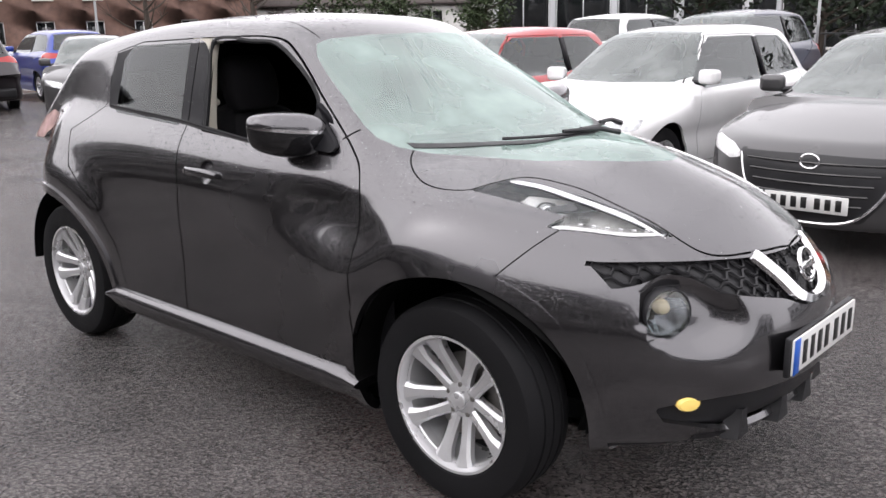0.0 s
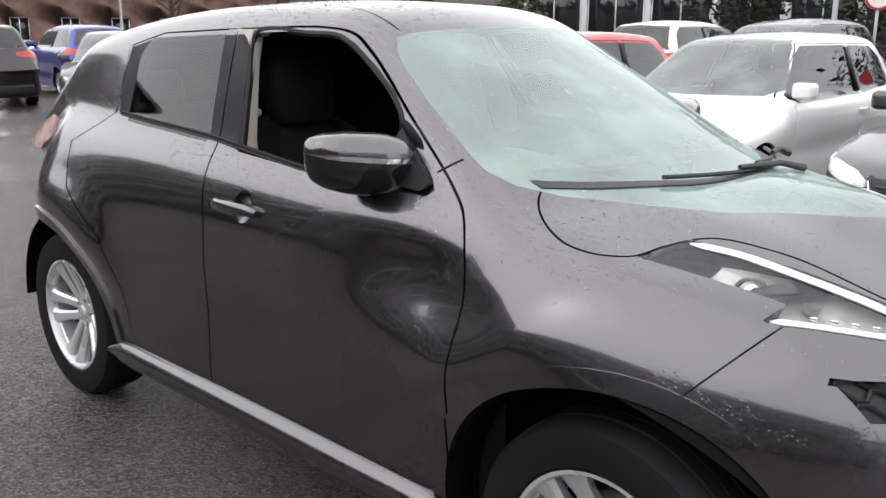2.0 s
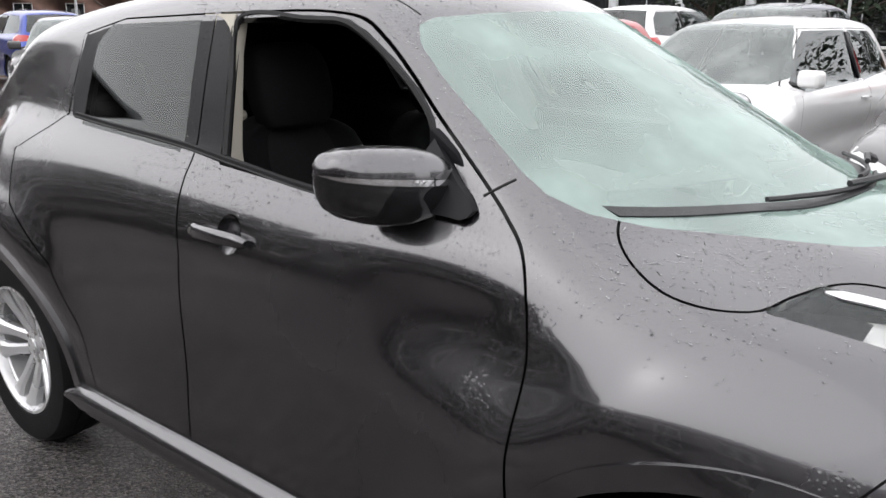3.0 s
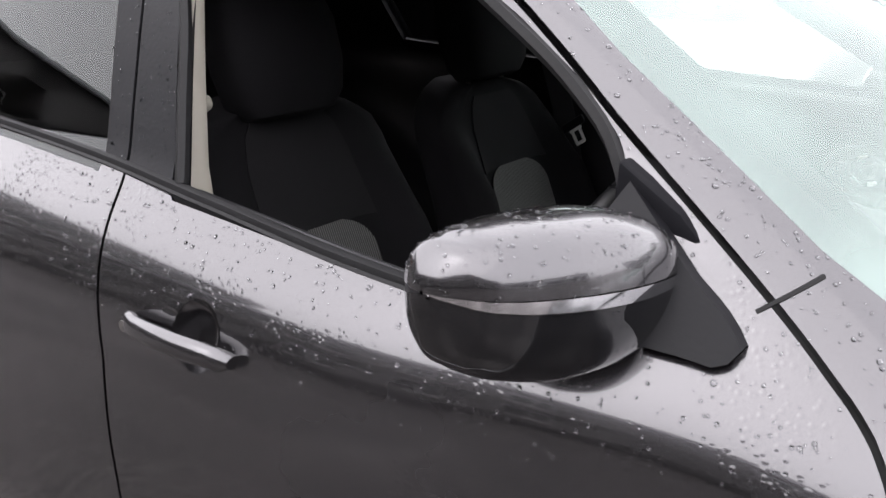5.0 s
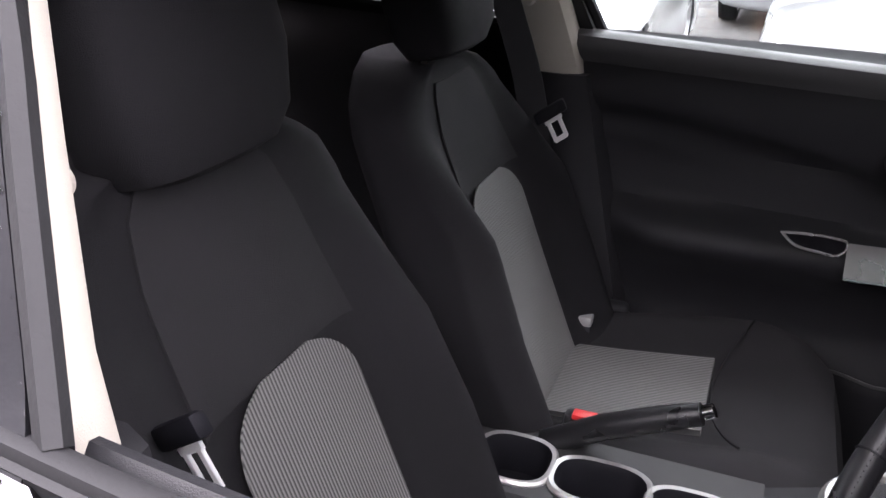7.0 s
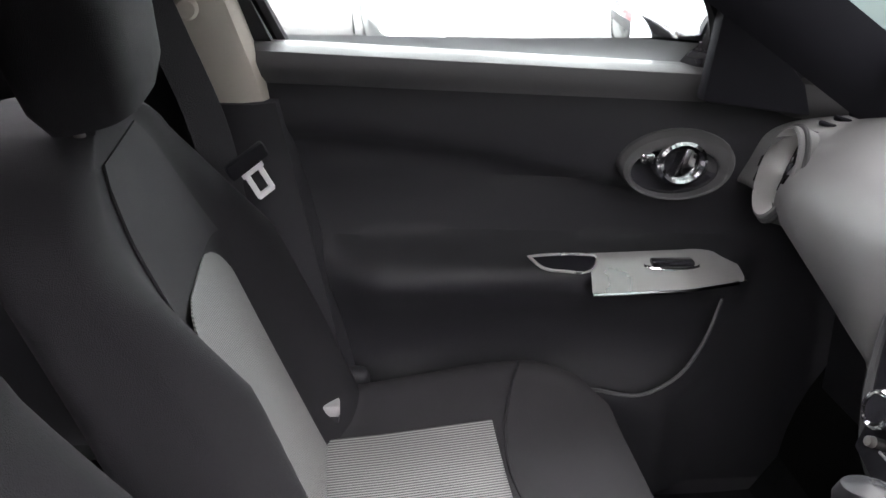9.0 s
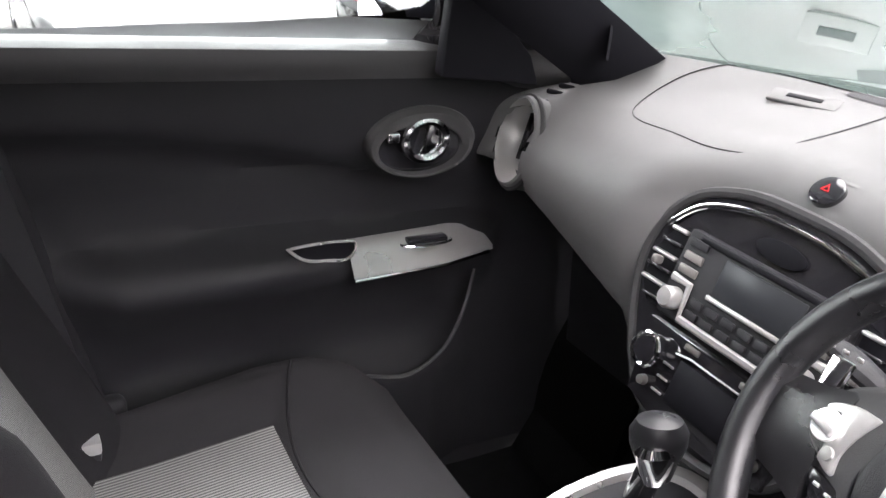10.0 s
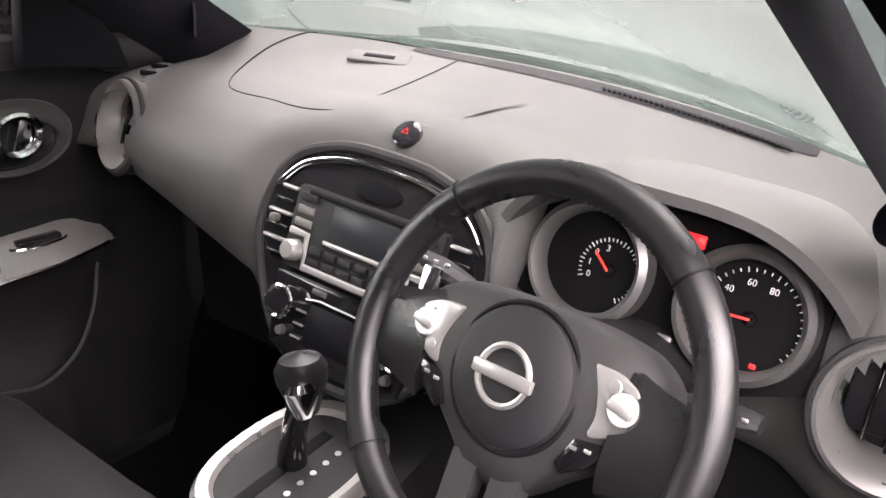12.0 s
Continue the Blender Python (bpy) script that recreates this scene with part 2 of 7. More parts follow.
def sheet(fn, nu, nv, thick=0.0, bm=None):
    """A surface fn(u, v) over the unit square, with a thickness along its normals."""
    own = bmesh.new()
    vs = [[own.verts.new(fn(u, v)) for v in np.linspace(0, 1, nv)] for u in np.linspace(0, 1, nu)]
    for i in range(nu - 1):
        for j in range(nv - 1):
            own.faces.new((vs[i][j], vs[i + 1][j], vs[i + 1][j + 1], vs[i][j + 1]))
    if thick:
        own.normal_update()
        bmesh.ops.solidify(own, geom=own.faces[:], thickness=thick)
    return merge(bm, own)


def prism(poly, depth, m=None, bevel=0.0, bm=None):
    """A flat outline (x, y) given a depth in z."""
    own = bmesh.new()
    f = own.faces.new([own.verts.new((x, y, 0)) for x, y in poly])
    out = bmesh.ops.extrude_face_region(own, geom=[f])
    bmesh.ops.translate(own, vec=(0, 0, depth), verts=[v for v in out["geom"] if isinstance(v, bmesh.types.BMVert)])
    bmesh.ops.recalc_face_normals(own, faces=own.faces)
    if bevel:
        bmesh.ops.bevel(own, geom=own.edges[:], offset=bevel, segments=2, affect="EDGES", profile=0.5)
    if m is not None:
        bmesh.ops.transform(own, matrix=m, verts=own.verts)
    return merge(bm, own)


def basis(o, ex, ey, ez):
    """A pose with the given origin and axes."""
    m = Matrix((Vector(ex).normalized(), Vector(ey).normalized(), Vector(ez).normalized())).transposed().to_4x4()
    m.translation = o
    return m


# ---- car bodies: a smooth solid cut into panels along seams ----
def smax(a, b, k):
    h = np.clip(0.5 + 0.5 * (a - b) / k, 0, 1)
    return b + (a - b) * h + k * h * (1 - h)


def smin(a, b, k):
    return -smax(-a, -b, k)


def bell(x, c, s):
    return np.exp(-((x - c) / s) ** 2)


def cubic(xk, yk, xs):
    xk, yk = np.array(xk, float), np.array(yk, float)
    m = np.gradient(yk, xk)
    i = np.clip(np.searchsorted(xk, xs) - 1, 0, len(xk) - 2)
    h = xk[i + 1] - xk[i]
    t = (xs - xk[i]) / h
    return (2*t**3-3*t*t+1)*yk[i] + (t**3-2*t*t+t)*h*m[i] + (3*t*t-2*t**3)*yk[i+1] + (t**3-t*t)*h*m[i+1]


def polygon(px, py, pts, r=0.0):
    """Signed distance to an outline, negative inside, its corners rounded by r."""
    d = np.full(np.shape(px), 1e9)
    s = np.ones(np.shape(px))
    n = len(pts)
    for i in range(n):
        (ax, ay), (bx, by) = pts[i], pts[(i + 1) % n]
        ex, ey, wx, wy = bx - ax, by - ay, px - ax, py - ay
        t = np.clip((wx * ex + wy * ey) / (ex * ex + ey * ey), 0, 1)
        d = np.minimum(d, (wx - ex * t) ** 2 + (wy - ey * t) ** 2)
        c1, c2, c3 = py >= ay, py < by, ex * wy > ey * wx
        s = np.where((c1 & c2 & c3) | (~c1 & ~c2 & ~c3), -s, s)
    return s * np.sqrt(d) - r


def skin(solid, x0, x1, zc, nx, na, nend, inset=0.0, lo=None):
    """The surface of a solid, a function negative inside, as a fine grid of quads shot from a spine along x."""
    rows = [(x0, -p) for p in np.linspace(math.pi / 2 * 0.97, 0, nend, endpoint=False)]
    rows += [(x, 0.0) for x in np.linspace(x0, x1, nx)]
    rows += [(x1, p) for p in np.linspace(0, math.pi / 2 * 0.97, nend + 1)[1:]]
    base, tilt = np.array(rows).T
    ang = np.linspace(0, 2 * math.pi, na, endpoint=False)
    dx = np.sin(tilt)[:, None] + 0 * ang
    dy, dz = np.cos(tilt)[:, None] * np.cos(ang), np.cos(tilt)[:, None] * np.sin(ang)
    a, b = np.zeros_like(dx), np.full_like(dx, 1.6)
    for _ in range(26):
        c = (a + b) / 2
        out = solid(base[:, None] + c * dx, c * dy, zc + c * dz) + inset > 0
        a, b = np.where(out, a, c), np.where(out, c, b)
    p = np.stack([base[:, None] + a * dx, a * dy, zc + a * dz], -1)
    bm = bmesh.new()
    vs = [[bm.verts.new(q) for q in row] for row in p]
    for i in range(len(vs) - 1):
        for j in range(na):
            k = (j + 1) % na
            bm.faces.new((vs[i][j], vs[i][k], vs[i + 1][k], vs[i + 1][j]))
    bm.faces.new(vs[0])
    bm.faces.new(vs[-1][::-1])
    bm.normal_update()
    return bm


def cut(bm, fn):
    """Split faces along the line where fn(x, y, z) changes its sign."""
    bm.verts.index_update()
    me = bpy.data.meshes.new("tmp")
    bm.to_mesh(me)
    co, ends = np.empty(3 * len(me.vertices), np.float32), np.empty(2 * len(me.edges), np.int32)
    me.vertices.foreach_get("co", co)
    me.edges.foreach_get("vertices", ends)
    bpy.data.meshes.remove(me)
    co, ends = co.reshape(-1, 3).astype(float), ends.reshape(-1, 2)
    d = fn(co[:, 0], co[:, 1], co[:, 2])
    d = np.where(abs(d) < 2e-5, 2e-5, d)
    hit = np.nonzero(d[ends[:, 0]] * d[ends[:, 1]] < 0)[0]
    edges = list(bm.edges)
    fresh = []
    for k in hit:
        e = edges[k]
        v0 = e.verts[0]
        i, j = v0.index, e.verts[1].index
        fresh.append(bmesh.utils.edge_split(e, v0, d[i] / (d[i] - d[j]))[1])
    new_set = set(fresh)
    faces = {f for v in fresh for f in v.link_faces}
    for f in faces:
        on = [v for v in f.verts if v in new_set]
        if len(on) == 2:
            try:
                bmesh.utils.face_split(f, on[0], on[1])
            except ValueError:
                pass


def take(bm, keep, lip=0.0, push=0.0):
    """A copy of the faces that keep says, with their border folded inwards by lip."""
    out = bmesh.new()
    made = {}
    for f in keep:
        vs = []
        for v in f.verts:
            if v not in made:
                made[v] = out.verts.new(v.co + v.normal * push)
                made[v].normal = v.normal
            vs.append(made[v])
        out.faces.new(vs)
    if lip:
        normals = {made[v]: v.normal.copy() for v in made}
        rim = [e for e in out.edges if len(e.link_faces) == 1]
        res = bmesh.ops.extrude_edge_only(out, edges=rim)
        new_v = [g for g in res["geom"] if isinstance(g, bmesh.types.BMVert)]
        src = {}
        for v in new_v:
            for e in v.link_edges:
                o = e.other_vert(v)
                if o in normals:
                    src[v] = o
        for v in new_v:
            if v in src:
                v.co -= normals[src[v]] * lip
    return out


def panels(bm, rules, other):
    """Sort faces by rules, a list of (name, fn) of which the first that is negative at a face's middle takes it."""
    me = bpy.data.meshes.new("tmp")
    bm.to_mesh(me)
    mid = np.empty(3 * len(me.polygons), np.float32)
    me.polygons.foreach_get("center", mid)
    bpy.data.meshes.remove(me)
    mid = mid.reshape(-1, 3).astype(float)
    x, y, z = mid.T
    label = np.full(len(mid), -1)
    for k, (_, fn) in enumerate(rules):
        label = np.where((label < 0) & (fn(x, y, z) < 0), k, label)
    sets = {name: [] for name, _ in rules}
    sets[other] = []
    for f, k in zip(bm.faces, label):
        sets[rules[k][0] if k >= 0 else other].append(f)
    return sets


# ---- the grey crossover: x ahead from the front axle, y to its left, z up ----
W_Z = np.linspace(0.10, 1.40, 260)
W_Y = cubic([.10, .20, .28, .40, .60, .80, .92, 1.00, 1.06, 1.12, 1.20, 1.40], [.74, .775, .80, .818, .832, .835, .826, .805, .775, .735, .68, .56], W_Z)


def tub_width(x, z):
    w = np.interp(z, W_Z, W_Y)
    w = w + 0.055 * bell(x, 0.02, 0.40) * bell(z, 0.64, 0.22)
    w = w + 0.065 * bell(x, -2.58, 0.48) * bell(z, 0.74, 0.26)
    w = w - 0.016 * bell(x, -1.25, 0.45) * bell(z, 0.55, 0.17)
    w = w - 0.062 * bell(x, -0.52, 0.26) * bell(z, 0.90, 0.15)
    w = w - 0.05 * np.clip(x + 0.75, 0, 0.5) * np.clip((z - 0.90) / 0.2, 0, 1)
    w = w - 0.42 * np.clip(-2.55 - x, 0, 1) ** 2 - 0.03 * np.clip(x + 0.55, 0, 1)
    r = np.hypot(x + 0.01, z - 0.34)
    w = w + 0.019 * bell(r, 0.515, 0.080) * np.clip((z - 0.50) / 0.2, 0, 1)
    r = np.hypot(x + 2.53, z - 0.34)
    w = w + 0.026 * bell(r, 0.53, 0.085) * np.clip((z - 0.50) / 0.2, 0, 1)
    return w


def bonnet(x, y):
    dome = 0.075 * np.exp(-(y / 0.25) ** 2) * np.clip((x + 0.15) / 0.35, 0, 1) * np.clip((0.82 - x) / 0.30, 0, 1)
    return dome + 1.125 - 0.2 * (x + 0.3) - 0.1 * (x + 0.3) * abs(x + 0.3) - 0.2 * y * y + 0.012 * bell(y, 0.36, 0.12) * bell(x, 0.1, 0.4)


def nose(y, z):
    return 0.85 - 0.9 * y * y - 0.3 * y ** 4 + np.maximum(0, 0.35 * y * y - 1.6 * y ** 4) - 1.1 * (z - 0.5) ** 2


def crossover(x, y, z):
    y = abs(y)
    top = np.where(x > -0.36, bonnet(x, y), np.minimum(bonnet(x, y), 1.125 - 0.03 * (x + 0.4)))
    tub = smax(y - tub_width(x, z), (z - top) * 0.95, 0.13)
    lamp = np.exp(-((((y - 0.432) / 0.098) ** 2 + ((z - 0.668) / 0.100) ** 2) ** 3))
    tub = smax(tub, (x - nose(y, z) + 0.07 * lamp * (x > 0.2)) * 0.8, 0.12)
    tub = smax(tub, (-3.19 + 0.72 * y * y + 0.5 * (z - 0.66) ** 2 - x) * 0.9, 0.16)
    tub = smax(tub, 0.19 + 0.42 * np.clip(-2.80 - x, 0, 1) + 0.05 * np.clip((x - 0.30) / 0.15, 0, 1) + 0.25 * np.clip(x - 0.55, 0, 1) - z, 0.05)
    side = y - (0.728 - 0.44 * (z - 1.10) - 0.10 * (z - 1.1) ** 2 - 0.055 * np.clip(x + 1.35, 0, 1) - 0.05 * np.clip(-1.9 - x, 0, 2) ** 2)
    house = smax(side * 0.9, z - (1.562 - 0.085 * (x + 1.6) ** 2 - 0.13 * y * y), 0.09)
    house = smax(house, (x + 0.137 + 1.9 * (z - 1.083) + 0.7 * y * y) * 0.466, 0.045)
    house = smax(house, (-2.80 - 0.85 * (1.45 - z) + 0.35 * y * y - x) * 0.75, 0.06)
    house = smax(house, 0.95 - z, 0.05)
    return smin(tub, house, 0.03)


def on_side(x, z, out=0.0, solid=crossover, sgn=-1):
    """The place on the car's flank at x, z, moved outwards by out."""
    a, b = 0.2, 1.1
    for _ in range(15):
        c = (a + b) / 2
        a, b = (a, c) if float(solid(np.array(x), np.array(c), np.array(z))) > 0 else (c, b)
    return Vector((x, sgn * (a + out), z))


def on_nose(y, z, out=0.0):
    a, b = 0.0, 1.0
    for _ in range(15):
        c = (a + b) / 2
        a, b = (a, c) if float(crossover(np.array(c), np.array(y), np.array(z))) > 0 else (c, b)
    return Vector((a + out, y, z))


def on_top(x, y, out=0.0):
    a, b = 0.6, 1.7
    for _ in range(15):
        c = (a + b) / 2
        a, b = (a, c) if float(crossover(np.array(x), np.array(y), np.array(c))) > 0 else (c, b)
    return Vector((x, y, a + out))


FRONT_WINDOW = [(-1.375, 1.113), (-1.04, 1.092), (-.745, 1.08), (-.742, 1.19), (-.775, 1.24), (-.835, 1.29), (-.93, 1.35), (-1.04, 1.41), (-1.11, 1.437), (-1.24, 1.445), (-1.51, 1.437)]
REAR_WINDOW = [(-2.10, 1.152), (-1.57, 1.126), (-1.68, 1.432), (-2.13, 1.418), (-2.17, 1.37)]
FRONT_DOOR = [tuple(p) for p in smooth_line([(-.41, .30), (-.40, .50), (-.395, .77), (-.405, .88), (-.425, .95), (-.445, 1.0), (-.472, 1.04), (-.52, 1.08), (-.583, 1.128), (-.665, 1.187), (-.765, 1.257), (-.87, 1.333), (-.985, 1.408), (-1.06, 1.447), (-1.19, 1.466), (-1.30, 1.468)], 60)] + [(-1.61, 1.462),
              (-1.575, 1.35), (-1.505, 1.14), (-1.495, 1.11), (-1.475, 1.04), (-1.44, .88), (-1.45, .7), (-1.47, .5), (-1.49, .30)]
REAR_DOOR = [(-1.49, .30), (-1.47, .5), (-1.45, .7), (-1.44, .88), (-1.475, 1.04), (-1.495, 1.11), (-1.505, 1.14), (-1.575, 1.35), (-1.61, 1.462), (-2.07, 1.447), (-2.29, 1.40), (-2.26, 1.30),
             (-2.22, 1.165), (-2.394, 1.05), (-2.30, .90), (-2.08, .74), (-1.99, .56), (-1.98, .30)]
PILLAR_TRIM = [(-1.375, 1.105), (-1.505, 1.118), (-1.57, 1.126), (-1.68, 1.44), (-1.51, 1.447)]
QUARTER_TRIM = [(-2.10, 1.152), (-2.17, 1.37), (-2.13, 1.425), (-2.275, 1.395), (-2.25, 1.27), (-2.19, 1.160)]
BONNET_LINE = [(-.6, -.2), (.72, -.2)] + [tuple(p) for p in smooth_line([(.72, .0), (.69, .16), (.60, .335), (.40, .373), (.15, .404), (.03, .455), (-.03, .56), (-.055, .632), (-.11, .675), (-.18, .688), (-.275, .655), (-.345, .59), (-.37, .52)], 70)]
HEADLIGHT = [(-.05, .63), (.0, .49), (.226, .42), (.37, .389), (.515, .366), (.40, .485), (.341, .532), (.224, .612), (.246, .541), (.107, .582)]
GRILLE = [(-.2, .80), (0, .80), (.18, .803), (.35, .812), (.60, .818), (.585, .745), (.53, .757), (.457, .783), (.40, .765), (.354, .723), (.186, .69), (.10, .655), (0, .65), (-.2, .65)]
INTAKE = [(-.2, .455), (0, .455), (.25, .44), (.40, .425), (.53, .39), (.50, .34), (.35, .30), (0, .295), (-.2, .295)]
SCREEN = [(-.2, 1.04), (0, 1.04), (.336, 1.05), (.54, 1.075), (.595, 1.095), (.618, 1.125), (.612, 1.165), (.580, 1.244), (.547, 1.327), (.510, 1.394), (.465, 1.435), (.41, 1.452), (.246, 1.464), (0, 1.468), (-.2, 1.468)]
TAIL_LAMP = [(-2.62, 1.09), (-2.80, 1.12), (-2.96, 1.05), (-3.06, .92), (-2.95, .90), (-2.80, 1.01)]
BOWL = (-1.242, .960, .047)
ARCHES = ((-0.01, 0.34), (-2.53, 0.34))

side_poly = lambda pts, r=0.0, low=0.30: (lambda x, y, z: np.maximum(polygon(x, z, pts, r), low - abs(y)))
f_front_window, f_rear_window = side_poly(FRONT_WINDOW, 0.012), side_poly(REAR_WINDOW, 0.012)
f_front_door, f_rear_door = side_poly(FRONT_DOOR), side_poly(REAR_DOOR)
f_pillar, f_quarter = side_poly(PILLAR_TRIM), side_poly(QUARTER_TRIM)
f_bonnet = lambda x, y, z: np.maximum(np.maximum(polygon(x, abs(y), BONNET_LINE), 0.7 - z), -0.62 - x)
f_headlight = lambda x, y, z: np.maximum(polygon(x, abs(y), HEADLIGHT), 0.75 - z)
f_grille = lambda x, y, z: np.maximum(polygon(abs(y), z, GRILLE), 0.2 - x)
f_intake = lambda x, y, z: np.maximum(polygon(abs(y), z, INTAKE), 0.2 - x)
f_screen = lambda x, y, z: np.maximum(np.maximum(polygon(abs(y), z, SCREEN), -1.02 - x), (x + 0.137 + 1.9 * (z - 1.083) + 0.7 * y * y) * 0.466 * -1 - 0.06)
f_arch = lambda x, y, z: np.maximum(np.minimum(np.hypot(x - ARCHES[0][0], z - ARCHES[0][1]), np.hypot(x - ARCHES[1][0], z - ARCHES[1][1])) - 0.415, 0.42 - abs(y))
f_flare = lambda x, y, z: np.maximum(f_arch(x, y, z) - 0.042, 0.50 - abs(y))
f_bowl = lambda x, y, z: np.maximum(np.hypot(x - BOWL[0], z - BOWL[1]) - BOWL[2], .30 - abs(y))
f_tail = lambda x, y, z: np.maximum(polygon(x, z, TAIL_LAMP), 0.40 - abs(y))
f_hatch_glass = lambda x, y, z: np.maximum(np.maximum(polygon(abs(y), z, [(-.2, 1.10), (.50, 1.10), (.44, 1.40), (-.2, 1.42)], 0.02), x + 2.70), 0)
f_bumper = lambda x, y, z: np.where(x > 0.05, (x - 0.159) * 0.67 - (z - 0.784) * -0.74, 1.0) * -1
f_lower = lambda x, y, z: np.maximum(z - 0.262, 0.2 - x)
f_bumper_seam = lambda x, y, z: 0.7454 * (x - 0.159) - 0.6666 * (z - 0.784)
f_roof_seam = lambda x, y, z: abs(y) - (0.435 + 0.02 * np.sin((x + 0.9) * 1.2))

car = thing("crossover_car", "rain-beaded gunmetal grey crossover car with open driver's window", "car")
shell = skin(crossover, -2.62, 0.28, 0.74, 236, 280, 46)
SEAMS = [(f_front_door, 0.0032), (f_rear_door, 0.0026), (f_bonnet, 0.0028)]
for f, w in SEAMS:
    cut(shell, lambda x, y, z: f(x, y, z) - w)
    cut(shell, lambda x, y, z: f(x, y, z) + w)
for w in (-0.002, 0.002):
    cut(shell, lambda x, y, z: np.where((abs(y) > 0.45) & (x > 0.0), f_bumper_seam(x, y, z) + w, 1.0))
    cut(shell, lambda x, y, z: np.where((z > 1.42) & (x < -0.9) & (x > -2.8), f_roof_seam(x, y, z) + 1.2 * w, 1.0))
for f in (f_front_window, f_rear_window, f_pillar, f_quarter, f_headlight, f_grille, f_intake, f_screen, f_arch, f_flare, f_tail, f_hatch_glass, f_lower, f_bowl):
    cut(shell, f)
shell.normal_update()
RULES = [
    ("hole", f_arch), ("hole", f_bowl), ("hole", lambda x, y, z: np.maximum(f_front_window(x, y, z), y)), ("hole", f_grille), ("hole", f_intake),
    ("door_glass", lambda x, y, z: np.maximum(f_front_window(x, y, z), -y)),
    ("rear_glass_r", lambda x, y, z: np.maximum(f_rear_window(x, y, z), y)), ("rear_glass_l", lambda x, y, z: np.maximum(f_rear_window(x, y, z), -y)),
    ("windscreen", f_screen), ("tailgate_glass", f_hatch_glass),
    ("headlight_r", lambda x, y, z: np.maximum(f_headlight(x, y, z), y)), ("headlight_l", lambda x, y, z: np.maximum(f_headlight(x, y, z), -y)),
    ("tail_r", lambda x, y, z: np.maximum(f_tail(x, y, z), y)), ("tail_l", lambda x, y, z: np.maximum(f_tail(x, y, z), -y)),
    ("hole", lambda x, y, z: abs(f_front_door(x, y, z)) - 0.0032), ("hole", lambda x, y, z: np.maximum(abs(f_rear_door(x, y, z)) - 0.0026, -f_front_door(x, y, z))),
    ("hole", lambda x, y, z: abs(f_bonnet(x, y, z)) - 0.0028),
    ("hole", lambda x, y, z: np.where((abs(y) > 0.45) & (x > 0.0) & (z > 0.7) & (f_flare(x, y, z) > 0), abs(f_bumper_seam(x, y, z)) - 0.002, 1.0)),
    ("hole", lambda x, y, z: np.where((z > 1.42) & (x < -0.98) & (x > -2.8), abs(f_roof_seam(x, y, z)) - 0.0024, 1.0)),
    ("pillar_r", lambda x, y, z: np.maximum(f_pillar(x, y, z), y)), ("pillar_l", lambda x, y, z: np.maximum(f_pillar(x, y, z), -y)),
    ("quarter_r", lambda x, y, z: np.maximum(f_quarter(x, y, z), y)), ("quarter_l", lambda x, y, z: np.maximum(f_quarter(x, y, z), -y)),
    ("flare_fr", lambda x, y, z: np.maximum(np.maximum(f_flare(x, y, z), y), -1.2 - x)), ("flare_fl", lambda x, y, z: np.maximum(np.maximum(f_flare(x, y, z), -y), -1.2 - x)),
    ("flare_rr", lambda x, y, z: np.maximum(f_flare(x, y, z), y)), ("flare_rl", f_flare),
    ("door_fr", lambda x, y, z: np.maximum(f_front_door(x, y, z), y)), ("door_fl", lambda x, y, z: np.maximum(f_front_door(x, y, z), -y)),
    ("door_rr", lambda x, y, z: np.maximum(f_rear_door(x, y, z), y)), ("door_rl", lambda x, y, z: np.maximum(f_rear_door(x, y, z), -y)),
    ("bonnet", f_bonnet), ("lower", f_lower),
]
SETS = panels(shell, RULES, "body_shell")
for key, name, material, lip, label in (
        ("body_shell", "body_shell", PAINT, 0.02, ""), ("bonnet", "bonnet", PAINT, 0.02, ""), ("door_fr", "front_door", PAINT, 0.022, ""), ("door_fl", "front_door", PAINT, 0.022, ""),
        ("door_rr", "rear_door", PAINT, 0.022, ""), ("door_rl", "rear_door", PAINT, 0.022, ""), ("flare_fr", "wheel_arch_flare", PAINT, 0.035, ""), ("flare_fl", "wheel_arch_flare", PAINT, 0.035, ""), ("flare_rr", "wheel_arch_flare", PAINT, 0.035, ""), ("flare_rl", "wheel_arch_flare", PAINT, 0.035, ""), ("lower", "bumper_skirt", BLACK, 0.01, "dark plastic skirt"),
        ("pillar_r", "pillar_trim", PILLAR, 0.015, "black pillar trim"), ("pillar_l", "pillar_trim", PILLAR, 0.015, "black pillar trim"), ("quarter_r", "quarter_trim", PILLAR, 0.015, "black quarter trim"), ("quarter_l", "quarter_trim", PILLAR, 0.015, "black quarter trim"),
        ("door_glass", "door_glass", GLASS, 0, "clear passenger window"), ("windscreen", "windscreen", SCREEN_GLASS, 0, "green-tinted windscreen"), ("tailgate_glass", "tailgate_glass", PRIVACY, 0, "dark privacy glass"),
        ("rear_glass_r", "rear_door_glass", PRIVACY, 0, "dark privacy glass"), ("rear_glass_l", "rear_door_glass", PRIVACY, 0, "dark privacy glass"),
        ("headlight_r", "headlight_lens", LENS, 0, "clear lamp lens"), ("headlight_l", "headlight_lens", LENS, 0, "clear lamp lens"),
        ("tail_r", "tail_lamp", TAILCLEAR, 0.01, "pale clear and red tail lamp"), ("tail_l", "tail_lamp", TAILCLEAR, 0.01, "pale clear and red tail lamp")):
    ob = part(name, take(shell, SETS[key], lip, 0.009 if name == "wheel_arch_flare" else 0.0), material, car, label)
    if material in (GLASS, LENS, SCREEN_GLASS):
        ob.visible_shadow = False
shell.free()

